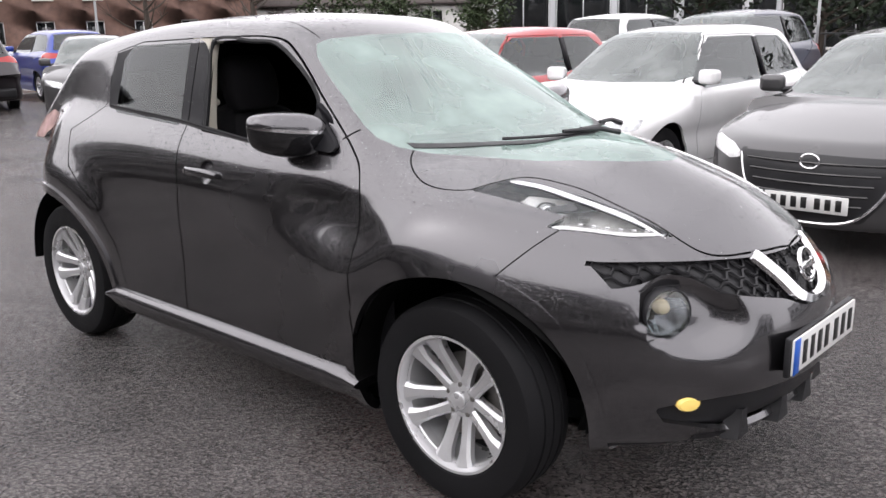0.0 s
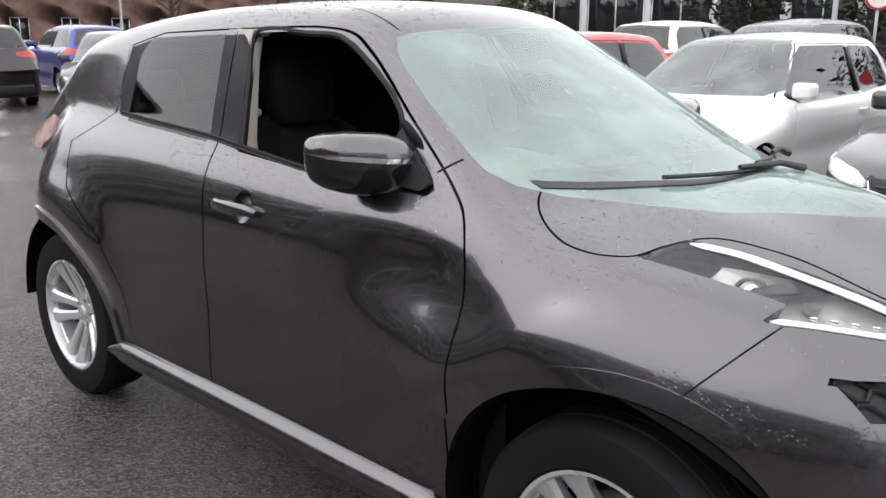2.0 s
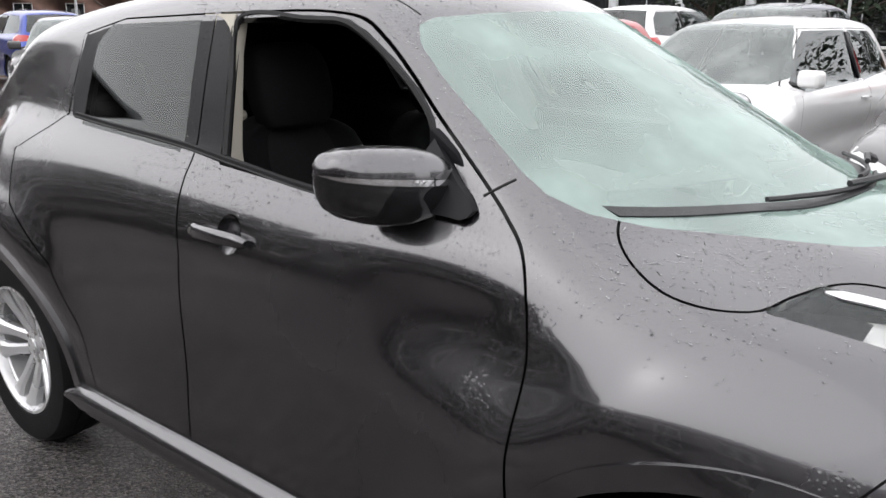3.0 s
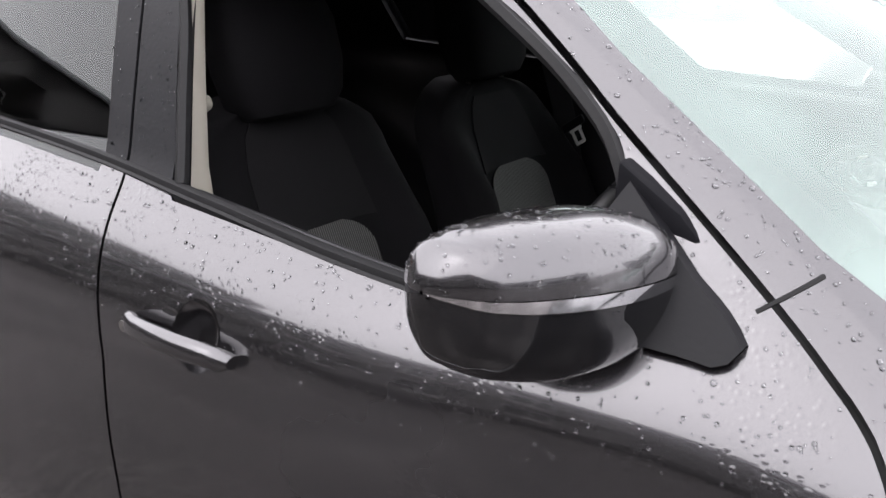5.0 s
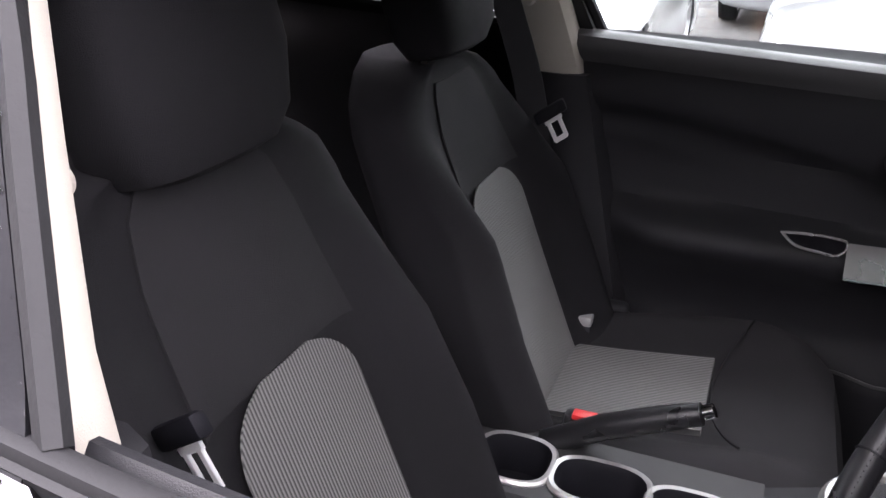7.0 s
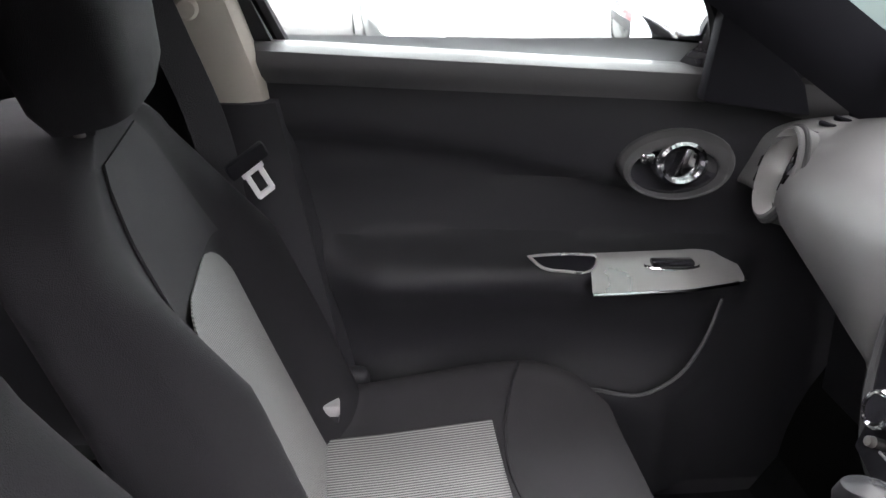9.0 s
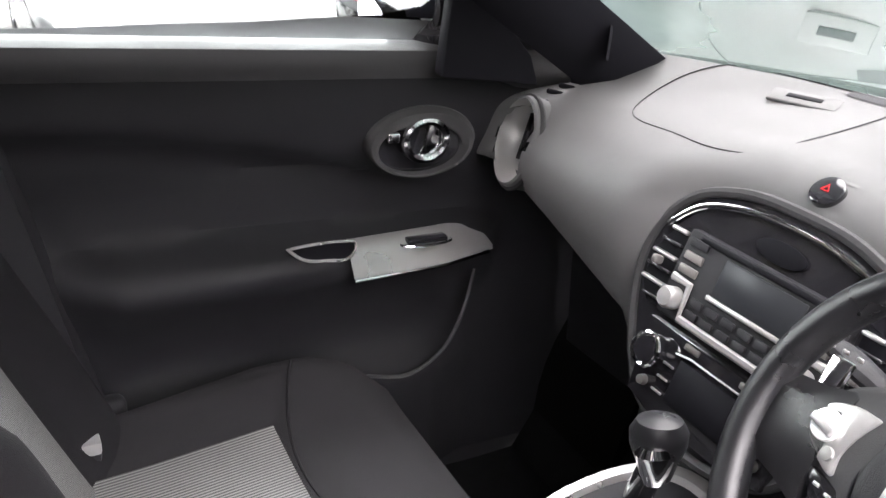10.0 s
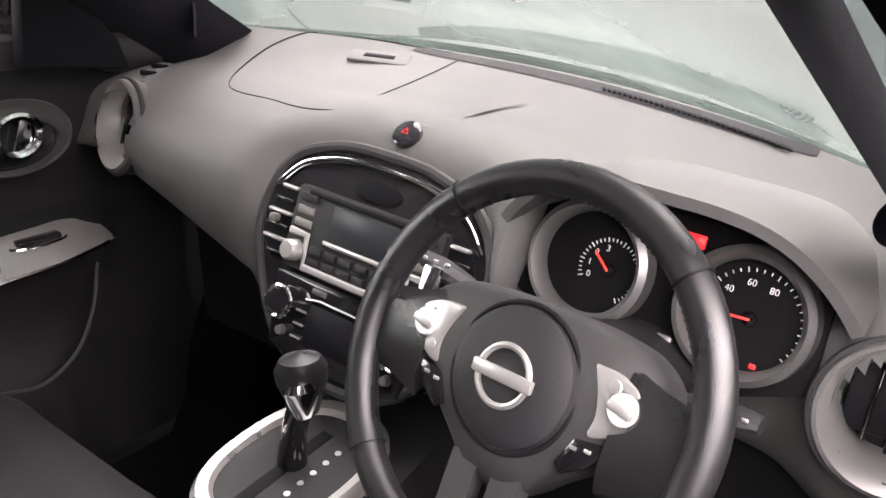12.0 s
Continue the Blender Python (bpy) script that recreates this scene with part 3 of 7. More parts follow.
# the dark lining behind the panels
lining = skin(lambda x, y, z: crossover(x, y, z), -2.60, 0.24, 0.74, 150, 160, 26, inset=0.026)
for f in (f_front_window, f_rear_window, f_screen, f_arch, f_hatch_glass, f_headlight):
    cut(lining, f)
inner = panels(lining, [("hole", f) for f in (f_front_window, f_rear_window, f_screen, f_arch, f_hatch_glass, f_headlight)], "rest")
part("body_lining", take(lining, inner["rest"], 0), BLACK, car, "black trim and lining")
lining.free()

# window seals: the belt strip under the glass and the channel round the open window
for sgn in (-1, 1):
    line = smooth_line([(-2.17, 1.165), (-2.0, 1.155), (-1.505, 1.127), (-1.36, 1.114), (-1.04, 1.086), (-.86, 1.078), (-.70, 1.072)], 40)
    rings = []
    for x, z in line:
        p = on_side(x, z, 0, sgn=sgn)
        o = Vector((0, sgn, 0))
        rings.append([p + o * a + Vector((0, 0, b)) for a, b in ((-.006, -.034), (.007, -.032), (.009, -.025), (.005, -.019), (.006, -.010), (.008, -.006), (.004, -.003), (.004, .001), (.003, .005), (-.004, .007), (-.012, .005), (-.016, -.004))])
    part("belt_seal", loft(rings), SEAL, car, "black rubber belt strip")
    rings = []
    for x, z in smooth_line([(-1.38, 1.126), (-1.04, 1.098), (-.745, 1.083)], 16):
        p = on_side(x, z, -0.036, sgn=sgn) - Vector((0, 0, .022))
        rings.append([p + Vector((0, sgn * a, b - .012)) for a, b in ((-.006, -.03), (.012, -.03), (.016, .004), (.008, .014), (.0, .012), (-.006, .004))])
    part("inner_belt_seal", loft(rings), BLACK, car)
    edge = [(-1.378, 1.118), (-1.45, 1.28), (-1.513, 1.437), (-1.24, 1.447), (-1.11, 1.439), (-1.04, 1.412), (-.93, 1.352), (-.835, 1.292), (-.775, 1.242), (-.742, 1.19), (-.742, 1.085)]
    pts = [on_side(x, z, -0.008, sgn=sgn) for x, z in edge]
    part("window_channel", tube([tuple(q) for q in smooth_line([tuple(p) for p in pts], 70)], 0.010, 6), SEAL, car, "black rubber window channel")

# joint at the foot of the windscreen pillar
for sgn in (-1, 1):
    part("pillar_joint", tube([on_side(x, z, .0004, sgn=sgn) for x, z in zip(np.linspace(-.592, -.548, 10), np.linspace(1.117, 1.149, 10))], .0028, 5), SEAL, car)

# skirts below the doors
for sgn in (-1, 1):
    rings = []
    for x in np.linspace(-2.14, -0.40, 24):
        e = min(1.0, (x + 2.16) / 0.06, (-0.38 - x) / 0.06)
        rings.append([Vector((x, sgn * a, 0.300 + (b - 0.300) * e)) for a, b in ((.74, .250), (.80, .245), (.834, .262), (.848, .290), (.845, .316), (.828, .336), (.800, .348), (.74, .348))])
    part("side_skirt", loft(rings), PAINT, car)

# wheels: tyre, twin-spoke alloy rim, brake disc
def wheel_mesh():
    tyre = lathe([(.225, -.09), (.235, -.100), (.29, -.106), (.318, -.100), (.330, -.082), (.3335, -.05), (.329, -.048), (.329, -.040), (.3345, -.038), (.335, -.004), (.330, -.003), (.330, .003), (.335, .004),
                  (.3345, .038), (.329, .040), (.329, .048), (.3335, .05), (.330, .082), (.318, .100), (.29, .106), (.235, .100), (.225, .09), (.21, .07), (.21, -.07)], 72)
    rim = lathe([(.224, -.10), (.2275, -.096), (.228, -.086), (.216, -.080), (.205, -.055), (.206, .06), (.222, .085), (.228, .098), (.219, .098), (.211, .080), (.198, -.05), (.205, -.084), (.218, -.098)], 64)
    for k in range(5):
        for s in (-1, 1):
            a = 2 * math.pi * k / 5
            rings = []
            for r, half, z in ((.035, .023, .030), (.075, .020, .042), (.12, .0195, .054), (.17, .024, .070), (.213, .039, .080)):
                off = s * (.020 + .17 * max(0, r - .04) * 0.95)
                c = Vector((r * math.cos(a) - off * math.sin(a), r * math.sin(a) + off * math.cos(a), 0))
                t = Vector((-math.sin(a), math.cos(a), 0))
                rings.append([c + t * half + Vector((0, 0, z - .004)), c + t * half * .55 + Vector((0, 0, z + .005)), c - t * half * .55 + Vector((0, 0, z + .005)), c - t * half + Vector((0, 0, z - .004)),
                              c - t * half * .8 + Vector((0, 0, z - .03)), c + t * half * .8 + Vector((0, 0, z - .03))])
            loft(rings, True, True, rim)
    lathe([(.0, .030), (.055, .020), (.062, .028), (.058, .040), (.035, .046), (.0, .046)], 32, None, rim)
    bmesh.ops.recalc_face_normals(rim, faces=rim.faces)
    return tyre, rim


_tyre, _rim = wheel_mesh()
_tyre_me, _rim_me = finish(sharpen(_tyre, 30), "tyre", RUBBER), finish(sharpen(_rim, 30), "rim", ALLOY)
_disc_me = finish(lathe([(.06, -.03), (.06, .0), (.145, .0), (.147, -.02), (.07, -.02)], 40), "brake_disc", STEEL)
_cap_me = finish(lathe([(.0, .046), (.030, .046), (.030, .052), (.026, .055), (.0, .056)], 28), "hub_cap", ALLOY)
_nut_me = finish(sharpen(lathe([(.010, .02), (.010, .040), (.007, .044), (.0, .044)], 6)), "wheel_nut", STEEL)


def add_wheel(parent, x, y, scale=1.0, spin=0.3, steer=0.0):
    """A wheel under a car; its outer face looks away from the middle."""
    s = -1 if y < 0 else 1
    hub = new("wheel")
    hub.parent = parent
    ax = Vector((0, s, 0))
    hub.matrix_basis = Matrix.Translation((x, y, 0.335 * scale)) @ pose(0, 0, 0, 0, 0, steer) @ basis((0, 0, 0), (s, 0, 0), (0, 0, 1), (0, -s, 0)).to_3x3().to_4x4() @ pose(0, 0, 0, 180, 0, 0) @ pose(0, 0, 0, 0, 0, math.degrees(spin)) @ Matrix.Diagonal((scale, scale, scale, 1))
    for name, me in (("tyre", _tyre_me), ("rim", _rim_me), ("brake_disc", _disc_me), ("hub_cap", _cap_me)):
        ob = new(name, me)
        ob.parent = hub
    for k in range(5):
        a = 2 * math.pi * (k + 0.5) / 5
        ob = new("wheel_nut", _nut_me)
        ob.parent = hub
        ob.matrix_basis = Matrix.Translation((.052 * math.cos(a), .052 * math.sin(a), 0))
    return hub


for k, (x, y) in enumerate(((0, -.712), (0, .712), (-2.53, -.712), (-2.53, .712))):
    add_wheel(car, x, y, 1.0, 0.3 + 0.5 * k, 0)
for x, z in ARCHES:
    for sgn in (-1, 1):
        bm = bmesh.new()
        arc = [(x + .414 * math.cos(a), z + .414 * math.sin(a)) for a in np.linspace(-.10, math.pi + (.12 if x > -1 else .0), 28)]
        loft([[Vector((px, sgn * ((.82 - 1.9 * max(0, px - .10) ** 2) if x > -1 else .815), pz)) for px, pz in arc], [Vector((px, sgn * .44, pz)) for px, pz in arc]], False, False, bm)
        bm.faces.new([bm.verts.new((px, sgn * .44, pz)) for px, pz in arc])
        part("wheel_well", bm, WELL, car, "black wheel well liner")

# front: grille mesh, chrome V, badge, lamps, plate
grille = bmesh.new()
for k, z in enumerate(np.linspace(.665, .812, 7)):
    for sgn in (-1, 1):
        pts = []
        for i, y in enumerate(np.linspace(0.02, .60, 44)):
            if float(polygon(np.array(y), np.array(z), GRILLE)) < 0.012:
                wob = .0085 * (1 if (i + 2 * (k % 2)) % 4 < 2 else -1)
                pts.append(on_nose(sgn * y, z + wob, -0.026))
        if len(pts) > 2:
            tube(pts, .0055, 5, bm=grille)
part("grille_mesh", grille, BLACK, car, "black honeycomb grille mesh")
for zlo, zhi, inset in ((.62, .83, -.06), (.28, .47, -.09)):
    part("grille_backing", sheet(lambda u, v: on_nose(-.60 + 1.2 * u, zlo + (zhi - zlo) * v, inset), 26, 2), WELL, car)

for sgn in (-1, 1):
    line = smooth_line([(.180, .806), (.145, .745), (.110, .690), (.05, .662), (.0, .658)], 14)
    rings = []
    for i, (y, z) in enumerate(line):
        wdt = .036 if i < 9 else .028
        d = Vector((0, -(z - .72) * 0 - 1, 0))
        a, b, c, e = (on_nose(sgn * (y + wdt), z - .006, -.004), on_nose(sgn * (y + wdt * .8), z - .003, .010), on_nose(sgn * (y - wdt * .35), z + .012, .010), on_nose(sgn * (y - wdt * .5), z + .014, -.012))
        rings.append([a, b, c, e] if sgn > 0 else [e, c, b, a])
    part("grille_chrome", loft(rings), CHROME, car, "chrome V of the grille")
badge_at = on_nose(0, .752, .006)
m_badge = basis(badge_at, (0, 1, 0), (-.35, 0, 1), (1, 0, .35))
badge = bmesh.new()
ring = [m_badge @ Vector((.048 * math.cos(a), .048 * math.sin(a), .006)) for a in np.linspace(0, 2 * math.pi, 36, endpoint=False)]
tube(ring, .0085, 8, closed=True, bm=badge)
rbox(0, 0, .008, .112, .022, .012, .004, 2, m_badge, badge)
part("badge", badge, CHROME, car, "round chrome badge with a bar")
for sgn in (-1, 1):
    c = on_nose(sgn * .462, .668, .0)
    fwd = Vector((1, sgn * .62, 0)).normalized()
    mm = basis(c + fwd * .022, Vector((0, 0, 1)).cross(fwd), (0, 0, 1), fwd)
    lamp = part("round_lamp", lathe([(.076, -.07), (.076, .000), (.073, .006), (.070, .0), (.069, -.066)], 36, mm), BLACK, car, "round lamp with a clear lens")
    facet = bmesh.new()
    for k in range(12):
        a = 2 * math.pi * k / 12
        loft([[mm @ (Matrix.Rotation(a + da, 3, "Z") @ Vector((r, 0, z))) for da in (-.25, -.12, 0, .12, .25)] for r, z in ((.071, .0), (.058, -.016 - .006 * (k % 2)), (.036, -.034), (.016, -.040))], False, False, facet)
    part("lamp_reflector", facet, REFLECTOR, lamp, "bright faceted lamp reflector")
    part("bulb_cap", lathe([(.0, -.045), (.024, -.042), (.024, -.012), (.018, -.002), (.0, .002)], 20, mm @ Matrix.Translation((-.012, .018, 0))), WARM, lamp, "warm bulb")
    ob = part("lamp_glass", lathe([(.074, .002), (.064, .018), (.038, .032), (.0, .037)], 32, mm), LENS, lamp, "clear domed lens")
    ob.visible_shadow = False
    c = on_nose(sgn * .462, .402, .002)
    mm = basis(c, (-.6 * sgn, .8, 0), (0, 0, 1), (.8, .6 * sgn, 0))
    part("fog_lamp", lathe([(.0, -.03), (.037, -.03), (.037, .0), (.029, .008), (.0, .011)], 24, mm @ Matrix.Diagonal((1, .62, 1, 1))), AMBER, car, "lit warm fog lamp")
    # headlight: dark bowl, chrome edge, lamp, light strip
    bowl = sheet(lambda u, v: on_top(-.04 + .55 * u, sgn * np.interp(u, [0, .1, .5, 1], [.60, .59, .50, .375]) + sgn * (.5 - v) * np.interp(u, [0, .1, .3, .55, .8, 1], [.05, .14, .17, .19, .10, .02]), -.030 - .022 * math.sin(3.14 * v)), 22, 8)
    bowl_ob = part("headlight_bowl", bowl, REFLECTOR, car, "bright headlight bowl")
    edge = smooth_line([(.005, .485), (.10, .448), (.226, .423), (.37, .392), (.505, .369)], 20)
    part("chrome_edge", tube([on_top(x, sgn * (y + .016), -.003) for x, y in edge], [.006] + [.019] * 14 + [.016, .013, .010, .007, .004], 8, flat=.4), BRIGHT, bowl_ob, "silver inner edge")
    low = smooth_line([(.235, .605), (.30, .555), (.36, .510), (.42, .462), (.49, .385)], 18)
    part("light_strip", tube([on_top(x, sgn * (y - .010), -.006) for x, y in low], [.005] + [.013] * 15 + [.008, .004], 8, flat=.6), LAMP_WHITE, bowl_ob, "white daytime light strip")
    for k in range(6):
        x, y = low[4 + 2 * k]
        part("light_cell", rbox(0, 0, 0, .016, .012, .008, .003, 2, Matrix.Translation(on_top(x, sgn * (y - .020), .002))), CHROME, bowl_ob)
    part("dark_corner", sheet(lambda u, v: on_top(-.035 + .125 * u, sgn * (.605 - .015 * u - .075 * v * min(1, .25 + u)), -.012), 8, 6, .004), GLOSS, bowl_ob, "black rear corner of the headlight")
    part("projector", sheet(lambda u, v: on_top(.165 + .15 * u, sgn * (.545 - .17 * u + (v - .5) * .075 * math.sin(.4 + 2.5 * u)), -.014 - .012 * math.sin(3.14 * v)), 12, 8, .004), GLOSS, bowl_ob, "dark lamp window")
    part("indicator_bulb", lathe([(.0, -.03), (.03, -.02), (.036, .0), (.022, .012), (.0, .016)], 20, Matrix.Translation(on_top(.15, sgn * .50, -.030))), CHROME, bowl_ob)
    part("side_bulb", lathe([(.0, -.02), (.016, -.01), (.018, .004), (.0, .012)], 16, Matrix.Translation(on_top(.27, sgn * .475, -.028))), SATIN, bowl_ob)

plate = part("number_plate", rbox(.852, .0, .537, .008, .52, .111, .004, 2, Matrix.Translation((0, 0, 0)) @ pose(0, 0, 0, 0, 0, 0)), PLATE_W, car, "white number plate")
part("plate_holder", rbox(.838, .0, .535, .02, .535, .125, .008, 2), BLACK, car)
part("blue_band", rbox(.857, -.238, .537, .003, .040, .109, .001, 1), PLATE_B, plate, "blue band")
for k, (y, w) in enumerate(((-.175, .05), (-.115, .045), (-.055, .05), (.005, .05), (.085, .055), (.15, .05), (.212, .05))):
    part("plate_bar", rbox(.857, y, .537, .003, w * .62, .072, .001, 1), INK, plate)
for y in (-.30, -.10, .10, .30):
    a = on_nose(y, .30, -.01)
    part("bumper_guard", loft([[a + Vector((dx, dy, dz)) for dx, dy in ((-.03, -w), (.02, -w * .7), (.02, w * .7), (-.03, w))] for dz, w in ((.062, .022), (.03, .030), (-.012, .050), (-.028, .056))]), BLACK, car, "dark grey bumper guard tooth")
skid = bmesh.new()
loft([[on_nose(y, z, o) for z, o in ((.22, -.03), (.235, .008), (.275, .014), (.295, .004), (.295, -.04))] for y in np.linspace(-.42, .42, 22)], True, True, skid)
part("skid_trim", skid, BLACK, car)

# door handles, each over a round bowl in the door
for sgn in (-1, 1):
    def bowl_at(u, v):
        a, r = 2 * math.pi * u, BOWL[2] * (v * 1.02)
        return on_side(BOWL[0] + r * math.cos(a), BOWL[1] + r * math.sin(a), -.022 * (1 - v ** 3), sgn=sgn)
    bm = sheet(bowl_at, 37, 9)
    bmesh.ops.remove_doubles(bm, verts=bm.verts, dist=1e-5)
    bmesh.ops.recalc_face_normals(bm, faces=bm.faces)
    part("handle_bowl", bm, PAINT, car)
    for xa, xb, z in ((-1.372, -1.160, .957),):
        pts = smooth_line([(xa, z - .003), (xa + .035, z), (xa + .12, z + .002), (xb - .03, z), (xb, z - .005)], 18)
        bm = bmesh.new()
        rings = []
        for i, (x, zz) in enumerate(pts):
            u = i / 17
            out = .008 + .022 * math.sin(math.pi * min(1, max(0, u))) ** .5
            ends = on_side(xa, z, 0, sgn=sgn).y, on_side(xb, z, 0, sgn=sgn).y
            c = Vector((x, ends[0] + (ends[1] - ends[0]) * u + sgn * out, zz))
            h = .0175 * (.80 + .20 * math.sin(math.pi * (0.08 + .84 * u))) * (1.22 if u < .12 else 1.0) * (.55 if i in (0, 17) else 1)
            rings.append([c + Vector((0, sgn * .0125 * math.sin(a), h * math.cos(a))) for a in np.linspace(0, 2 * math.pi, 12, endpoint=False)])
        loft(rings, True, True, bm)
        bmesh.ops.recalc_face_normals(bm, faces=bm.faces)
        handle = part("door_handle", bm, PAINT, car)
        lock = on_side(xa + .02, z, .028, sgn=sgn)
        part("key_lock", lathe([(.0, -.01), (.008, -.01), (.008, .004), (.0, .005)], 16, basis(lock, (1, 0, 0), (0, 0, 1), (0, sgn, 0))), STEEL, handle)

# door mirrors: painted cap, bright strip, dark lower shell, arm and sail
for sgn in (-1, 1):
    c = Vector((-.752, sgn * .798, 1.142))
    LAT = [.655, .668, .69, .74, .80, .86, .900, .918, .926]
    UP = [.006, .032, .048, .060, .060, .054, .044, .034, .018]
    DOWN = [.006, .050, .076, .094, .098, .090, .074, .056, .030]
    DEEP = [.006, .040, .056, .072, .078, .072, .058, .042, .024]
    lat = np.r_[np.linspace(.655, .926, 34), .9285, .9298]
    def mirror_ring(y, lo, hi, n, grow=0.0, sgn=sgn):
        k = (y - .798) / .124
        up, dn, dp = (max(.002, float(cubic(LAT, v, min(y, .926))) * (1 if y < .927 else .72 if y < .929 else .05)) for v in (UP, DOWN, DEEP))
        zc, xc = 1.153 + .014 * k, -.752 - .034 * k
        out = []
        for a in np.linspace(lo, hi, n):
            ca, sa = math.cos(a), math.sin(a)
            px = (dp if ca > 0 else dp * .72) * math.copysign(abs(ca) ** .72, ca)
            pz = (up if sa > 0 else dn) * math.copysign(abs(sa) ** .85, sa)
            out.append(Vector((xc + px * (1 + grow), sgn * y, zc + pz)))
        return out
    def mirror_skin(lo, hi, n, grow=0.0):
        own = loft([mirror_ring(y, lo, hi, n, grow) for y in lat], False, False)
        bmesh.ops.remove_doubles(own, verts=own.verts, dist=1e-6)
        bmesh.ops.recalc_face_normals(own, faces=own.faces)
        return own
    mir = part("door_mirror", mirror_skin(.03, math.pi - .03, 22), PAINT, car, "grey mirror cap beaded with rain")
    part("mirror_shell", mirror_skin(-math.pi + .10, -.06, 22), GLOSS, mir, "dark lower mirror shell")
    part("indicator_strip", mirror_skin(-.075, .02, 4, .015), CHROME, mir, "bright indicator strip")
    part("mirror_rear", mirror_skin(math.pi - .04, math.pi + .12, 4, -.02), BLACK, mir)
    glass_face = lathe([(.0, 0), (.075, 0), (.078, .004), (.0, .004)], 32, basis(c + Vector((-.056, -sgn * .005, -.022)), (0, 1, 0), (0, 0, 1), (-1, -sgn * .25, 0)) @ Matrix.Diagonal((1.25, .72, 1, 1)))
    part("mirror_face", glass_face, MIRROR, mir, "mirror glass")
    arm = tube([(-.735, sgn * .74, 1.105), (-.70, sgn * .705, 1.098), (-.66, sgn * .675, 1.092), (-.64, sgn * .655, 1.09)], [.036, .032, .032, .034], 12)
    part("mirror_arm", arm, BLACK, mir)
    sail = [tuple(q) for q in smooth_line([(-.650, 1.140), (-.606, 1.108), (-.590, 1.090), (-.600, 1.078), (-.640, 1.078), (-.735, 1.086)], 16)] + [(-.752, 1.10), (-.748, 1.19), (-.735, 1.215)]
    mid = [on_side(x, z, .004, sgn=sgn) for x, z in sail]
    own = bmesh.new()
    face = own.faces.new([own.verts.new(p) for p in (mid if sgn < 0 else mid[::-1])])
    out = bmesh.ops.extrude_face_region(own, geom=[face])
    bmesh.ops.translate(own, vec=(0, sgn * .016, 0), verts=[v for v in out["geom"] if isinstance(v, bmesh.types.BMVert)])
    bmesh.ops.recalc_face_normals(own, faces=own.faces)
    part("mirror_sail", own, PILLAR, mir, "black triangular mirror foot")

# scuttle and wipers
cowl = sheet(lambda u, v: on_top(-.30 + .25 * (1 - (2 * u - 1) ** 2) * .85 - .04 * v - .06 * (2 * u - 1) ** 2, -.56 + 1.12 * u, .004 - .004 * v), 40, 3, .004)
part("scuttle", cowl, BLACK, car, "black scuttle below the windscreen")
for y0, y1 in ((-.30, .27), (.10, .55)):
    pts = [Vector((-.137 - 1.9 * (z - 1.083) - .7 * y * y + .048, y, z + .008)) for y, z in zip(np.linspace(y0, y1, 12), np.linspace(1.10, 1.085, 12))]
    wiper = part("wiper", tube(pts, .006, 6), BLACK, car, "black wiper")
    part("wiper_arm", tube([pts[5] + Vector((0, 0, .012)), pts[9] + Vector((.03, 0, .010)), pts[11] + Vector((.08, 0, -.01))], [.007, .009, .012], 6), BLACK, wiper)


# beads of rain lying on the paint
def rain(count, seed, allow, size=(.0010, .0028)):
    rng = np.random.default_rng(seed)
    where, norm, area = [], [], []
    for ob in car.children:
        if ob.type == "MESH" and ob.name.split(".")[0] in ("bonnet", "front_door", "rear_door", "body_shell", "door_mirror", "pillar_trim", "belt_seal"):
            me = ob.data
            c, n, a = np.empty(3 * len(me.polygons)), np.empty(3 * len(me.polygons)), np.empty(len(me.polygons))
            me.polygons.foreach_get("center", c)
            me.polygons.foreach_get("normal", n)
            me.polygons.foreach_get("area", a)
            where.append(c.reshape(-1, 3)), norm.append(n.reshape(-1, 3)), area.append(a)
    where, norm, area = np.concatenate(where), np.concatenate(norm), np.concatenate(area)
    weight = area * allow(where, norm)
    pick = rng.choice(len(where), count, p=weight / weight.sum())
    vs, fs = [], []
    for i in pick:
        n = Vector(norm[i])
        t = n.orthogonal().normalized()
        b = n.cross(t)
        p = Vector(where[i]) + t * rng.uniform(-.007, .007) + b * rng.uniform(-.007, .007)
        r = rng.uniform(*size) * (1.5 if rng.random() < .12 else 1) * (.85 if where[i][2] > 1.15 and where[i][1] < -.68 else 1)
        k = len(vs)
        for rr, hh in ((1, -.1), (.72, .34)):
            for q in range(6):
                a = q * math.pi / 3 + rr
                vs.append(p + (t * math.cos(a) + b * math.sin(a)) * r * rr + n * r * hh)
        vs.append(p + n * r * .5)
        for q in range(6):
            w = (q + 1) % 6
            fs.append((k + q, k + w, k + 6 + w, k + 6 + q))
            fs.append((k + 6 + q, k + 6 + w, k + 12))
    me = bpy.data.meshes.new("rain_beads")
    me.from_pydata(vs, [], fs)
    me.materials.append(WATER)
    me.polygons.foreach_set("use_smooth", [True] * len(me.polygons))
    return tagged(new("rain_beads", me), "clear beads of rain on the grey car", "rain drops", kind="stuff")


rain(5200, 5, lambda p, n: np.where((p[:, 1] < -.2) & (p[:, 0] > -1.75) & (p[:, 0] < .0) & (p[:, 2] > .95), np.clip(n[:, 2] + .25, .0, 1), 0) + np.where((p[:, 0] > -.4) & (n[:, 2] > .6) & (p[:, 2] > .8), .22, 0) + np.where((p[:, 1] < -.66) & (p[:, 2] > 1.14) & (n[:, 2] > .1), .7, 0))


